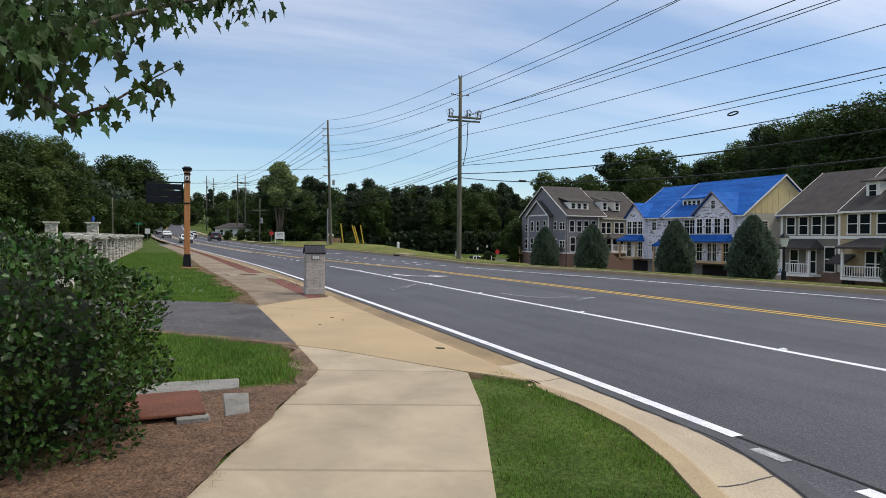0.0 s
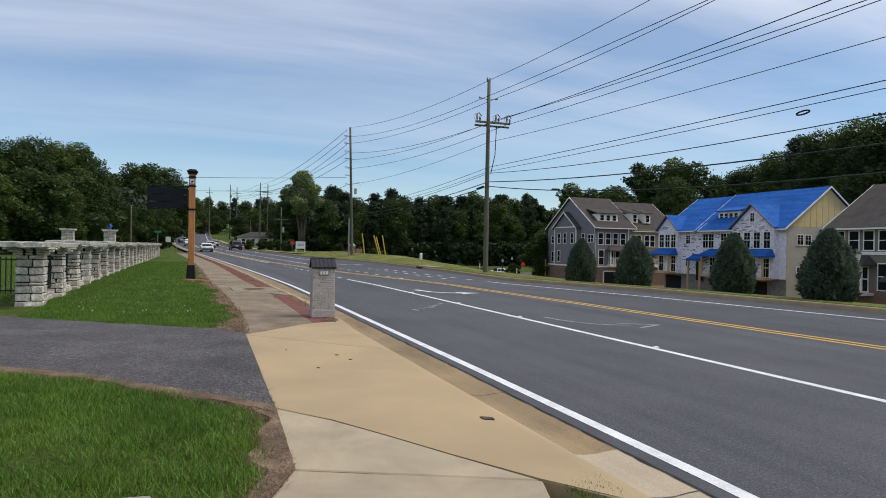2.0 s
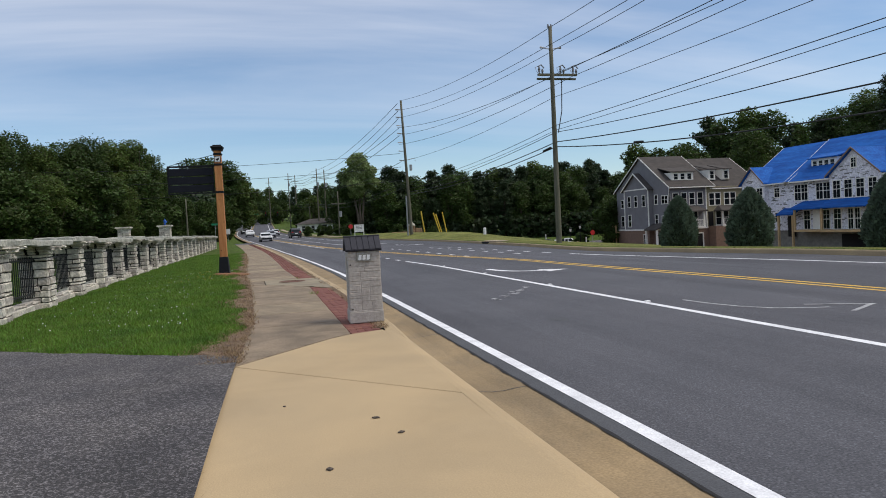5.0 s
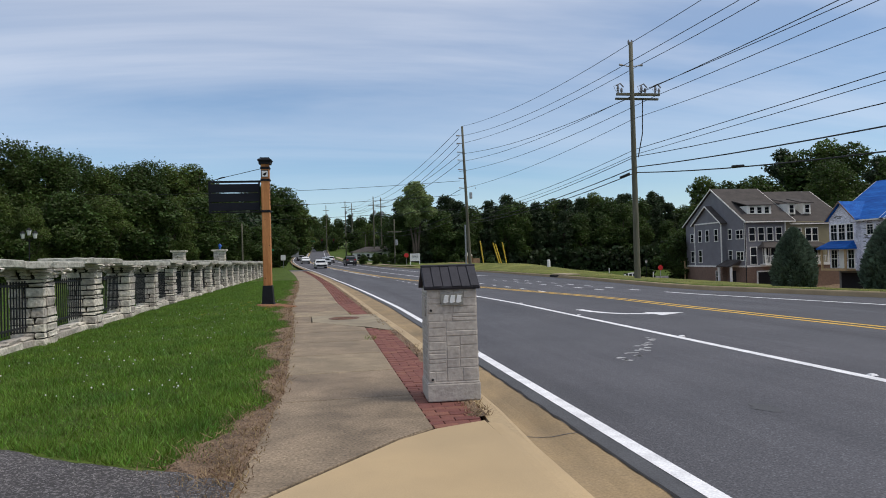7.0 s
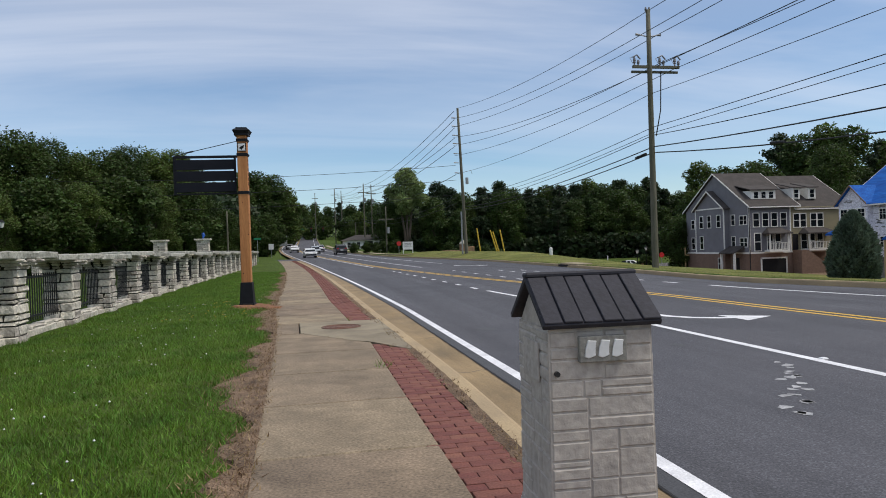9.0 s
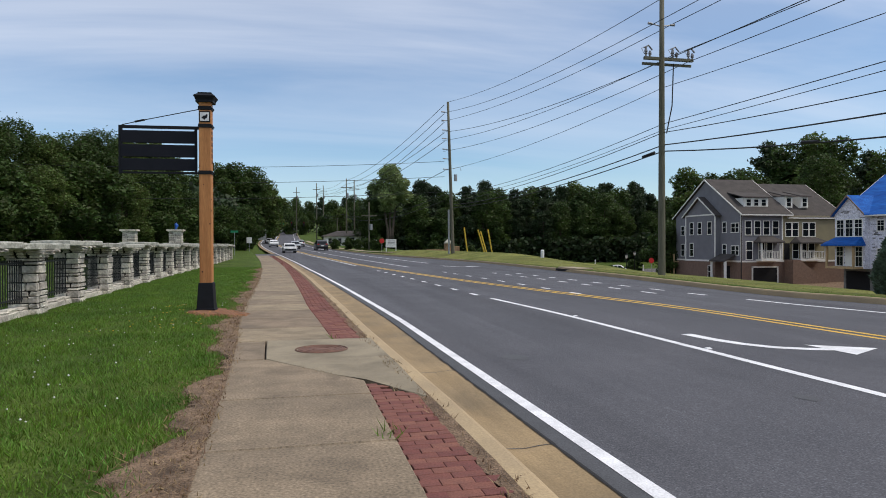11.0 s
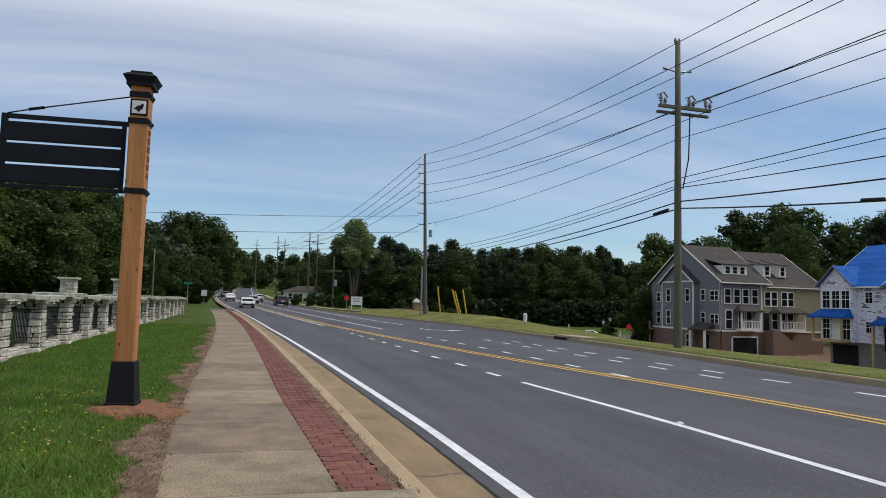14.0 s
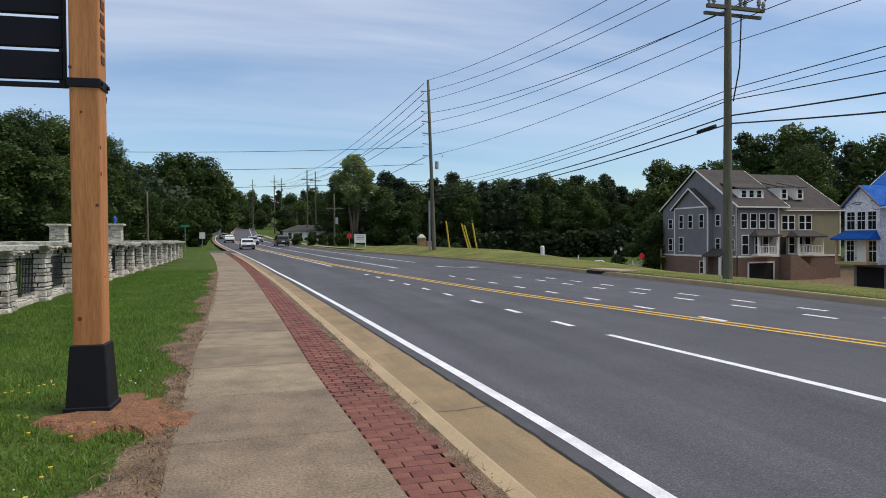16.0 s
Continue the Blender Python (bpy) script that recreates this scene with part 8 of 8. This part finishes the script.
def street_lamp(x, y, h, label, heads=1):
    S = thing("street_lamp", label, "street lamp", at=pose(x, y, lawn_z(x, y)))
    bm = bmesh.new(); tube(bm, [(0, 0, -0.2), (0, 0, 0.5), (0, 0, 0.55), (0, 0, h - 0.4)], [0.12, 0.1, 0.06, 0.045], 8); part("post", bm, M_BLACK, S)
    for k in range(heads):
        o = 0.0 if heads == 1 else (-0.45, 0.0, 0.45)[k]
        zz = h - 0.4 + (0.25 if heads == 3 and k == 1 else 0)
        bm = bmesh.new(); tube(bm, [(o, 0, zz), (o, 0, zz + 0.08), (o, 0, zz + 0.4)], [0.1, 0.13, 0.2], 8); part("lantern", bm, M_LAMPG, S)
        bm = bmesh.new(); tube(bm, [(o, 0, zz + 0.4), (o, 0, zz + 0.5), (o, 0, zz + 0.62)], [0.24, 0.16, 0.03], 8); part("lantern_cap", bm, M_BLACK, S)
    if heads == 3:
        bm = bmesh.new(); tube(bm, [(-0.45, 0, h - 0.42), (0, 0, h - 0.6), (0.45, 0, h - 0.42)], 0.025, 6); part("arm", bm, M_BLACK, S)
    return S


street_lamp(43.5, 99, 3.6, "black post lantern by the parking entrance")
street_lamp(48.5, 106, 3.8, "black post lantern beyond the verge")
street_lamp(-22.5, 71, 4.2, "black three-lantern lamp standing in the court", 3)
street_lamp(23.9, 23.6, 2.0, "short black post lantern beside the conifers")
# yellow guy-wire guards
for i, (x, y, dx, h) in enumerate(((19.2, 88.5, -0.35, 2.6), (21.0, 88.0, -0.75, 2.5), (21.3, 88.2, -0.7, 2.4), (21.9, 88.1, -0.5, 2.7))):
    bm = bmesh.new(); tube(bm, [(0, 0, -0.05), (dx, 0, h)], 0.075, 8)
    ob = part("guy_guard", bm, M_GUYY); ob.location = (x, y, lawn_z(x, y)); tagged(ob, "yellow plastic guard on a guy wire", "guy guard", "guy guards")
for i, (x, y) in enumerate(((24.6, 89), (26.2, 104), (21.4, 72), (33.0, 84), (28.0, 70))):
    bm = bmesh.new(); tube(bm, [(0, 0, -0.1), (0, 0, 0.62), (0, 0, 0.70)], [0.16, 0.16, 0.08], 8)
    ob = part("marker_post", bm, M_SIGNW if i % 2 == 0 else M_BLACK); ob.location = (x, y, lawn_z(x, y)); tagged(ob, "short white utility marker on the verge" if i % 2 == 0 else "short black bollard on the verge", "marker post", "marker posts")
dr = thing("kerb_inlet", "kerb inlet with a pale concrete top", "storm drain", at=pose(farkerb(52) + 0.55, 52, 0.02))
bm = bmesh.new(); box(bm, -0.40, -1.3, 0.02, 0.5, 1.3, 0.10); soften(bm, 0.02); part("top", bm, M_WALKNEW, dr)
bm = bmesh.new(); box(bm, -0.57, -1.2, -0.1, -0.42, 1.2, 0.03); part("mouth", bm, M_DARK, dr)
# entrance wall of stone with a lantern-topped pier
ew = thing("entrance_wall", "low tan stone entrance wall with a capped pier", "wall", at=pose(22.9, 116, lawn_z(22.9, 116) - 0.1))
M_TANSTONE = material("tan_stone", (0.30, 0.18, 0.10), (0.20, 0.13, 0.08), scale=1.6, rough=0.9, bump=0.6, bscale=5, fine=0.3, dist=0.05)
bm = bmesh.new(); box(bm, -2.6, 0, 0, 0.2, 0.6, 1.0); box(bm, 1.3, 0, 0, 2.4, 0.6, 1.5); soften(bm, 0.05); part("wall", bm, M_TANSTONE, ew)
bm = bmesh.new(); box(bm, 0.2, -0.15, 0, 1.2, 0.8, 1.9); soften(bm, 0.04); part("pier", bm, M_TANSTONE, ew)
bm = bmesh.new(); tube(bm, [(0.7, 0.3, 1.9), (0.7, 0.3, 2.05), (0.7, 0.3, 2.5)], [0.72, 0.72, 0.2], 4); part("cap", bm, M_CREAM, ew)
# fence and trailers by the parking entrance
for i in range(4):
    x, y = 45.0 + i * 2.4, 110.0 + i * 0.8
    S = thing("rail_fence", "low timber rail fence by the car park", "fence", "rail fences", at=pose(x, y, lawn_z(x, y), 0, 0, 18))
    for px in (-1.1, 1.1):
        bm = bmesh.new(); box(bm, px - 0.07, -0.07, -0.2, px + 0.07, 0.07, 1.2); part("post", bm, M_LUMBER, S)
    for z in (0.4, 0.85):
        bm = bmesh.new(); box(bm, -1.2, -0.03, z, 1.2, 0.03, z + 0.14); part("rail", bm, M_LUMBER, S)
# white pipe barriers along the sunken car park
for x, y, h, L in ((44.8, 111, 2.7, 4.2), (46.2, 99.5, 2.3, 3.6), (39.5, 112, 2.0, 2.2)):
    S = thing("pipe_barrier", "white painted steel pipe barrier by the car park", "barrier", "pipe barriers", at=pose(x, y, lawn_z(x, y), 0, 0, -14))
    bm = bmesh.new(); tube(bm, [(0, 0, -0.2), (0, 0, h)], 0.075, 8); part("post", bm, M_SIGNW, S)
    bm = bmesh.new(); tube(bm, [(0, 0, h - 1.35), (L, 0, h - 1.5)], 0.07, 8); part("arm", bm, M_SIGNW, S)
    bm = bmesh.new(); tube(bm, [(L, 0, -0.2), (L, 0, h - 1.45)], 0.07, 8); part("end_post", bm, M_SIGNW, S)
# low white chapel behind the shrubs
ch = thing("chapel", "low white building with a grey hipped roof", "house", at=pose(8.6, 184, rise(184) - 0.3, 0, 0, -6) @ Matrix.Diagonal((0.78, 1, 0.95, 1)))
hpart(ch, "wall", M_TRIM, [(0, 0, -0.5, 17, 10, 2.6)])
bm = bmesh.new()
lo = [bm.verts.new(p) for p in ((-0.8, -0.8, 2.5), (17.8, -0.8, 2.5), (17.8, 10.8, 2.5), (-0.8, 10.8, 2.5))]; hi = [bm.verts.new(p) for p in ((4, 5, 4.0), (13, 5, 4.0))]
for q in ((0, 1, 5, 4), (2, 3, 4, 5)): bm.faces.new([(lo + hi)[i] for i in q])
for q in ((1, 2, 5), (3, 0, 4)): bm.faces.new([(lo + hi)[i] for i in q])
bm.faces.new(lo[::-1]); part("roof", bm, M_ROOF, ch)
for x in (2, 5, 12, 15): window(ch, x, 0, 0.6, 1.0, 1.4)
hpart(ch, "doorway", M_DARK, [(7.5, -0.05, -0.3, 9.5, 0.02, 2.2)])
# shrubs at the junction corner
for i, (x, y, s, k) in enumerate(((10.5, 136, 2.1, 6), (13.2, 132, 2.0, 6), (15.0, 128, 2.2, 6), (8.6, 142, 1.9, 6), (12.0, 134, 1.9, 6), (14.2, 130, 1.7, 6), (22.0, 119, 2.2, 6), (28.5, 121, 2.0, 6), (31.5, 126, 2.4, 6), (52, 113, 2.6, 6), (43, 116, 2.4, 6), (36, 120, 1.6, 6))):
    z = lawn_z(x, y)
    ob = copy_thing(kinds[13], pose(0, 0, 0)); q = s / 7.0
    ob.matrix_basis = pose(x, y, z, 0, 0, 40 * i) @ Matrix.Diagonal((q * 1.25, q * 1.25, q, 1))
    tagged(ob, "low light green shrub at the junction corner", "shrub", "junction shrubs")
# side street past the footpath, and the pavement of the far corner
strip("side_street", lambda y: -40.0, lambda y: edge(y) - 0.3, steps(101.5, 112, 6), lambda y, u: rise(y) - 0.06, M_ASPHALT, "asphalt side street joining past the fence", "road", n=6)
strip("far_pavement", lambda y: farkerb(y) + 1.2, lambda y: farkerb(y) + 2.4, steps(104, 230, 40), lambda y, u: lawn_z(farkerb(y) + 2.4, y) + 0.05, M_WALKNEW, "pale footpath along the far side", "pavement")
strip("car_park", lambda y: farkerb(y) + 24, lambda y: farkerb(y) + 60, steps(111, 134, 8), lambda y, u: lawn_z(farkerb(y) + 24 + 36 * u, y) + 0.06, M_DRIVE, "grey car park beyond the verge", "car park", n=8)

strip("service_court", lambda y: farkerb(y) + 19, lambda y: farkerb(y) + 80, steps(34, 111, 22), lambda y, u: lawn_z(farkerb(y) + 19 + 61 * u, y) + 0.05, M_LITTER, "bare dirt court in front of the town houses", "dirt yard", n=14)
# loose stone chips on the drive
rg = random.Random(77)
cv, cf = [], []
for k in range(11000):
    x = -0.2 - 6.5 * rg.random() ** 1.3
    y = drive_lo(x) + 0.15 + (drive_hi(x) - drive_lo(x) - 0.3) * rg.random()
    r, a, b = rg.uniform(0.003, 0.009), rg.uniform(0, 6.28), len(cv)
    for q in range(4):
        cv.append((x + r * math.cos(a + q * 1.57) * rg.uniform(0.7, 1.2), y + r * math.sin(a + q * 1.57) * rg.uniform(0.7, 1.2), 0.012))
    cv.append((x, y, 0.020 + r * 0.7))
    cf += [(b + q, b + (q + 1) % 4, b + 4) for q in range(4)]
tagged(new("gravel_chips", raw_mesh("gravel_chips", cv, cf, material("stone_chip", (0.26, 0.245, 0.235), (0.14, 0.13, 0.125), scale=30, rough=0.9, bump=0, island=0.5))), "loose pale stone chips on the worn drive", "gravel", kind="stuff")
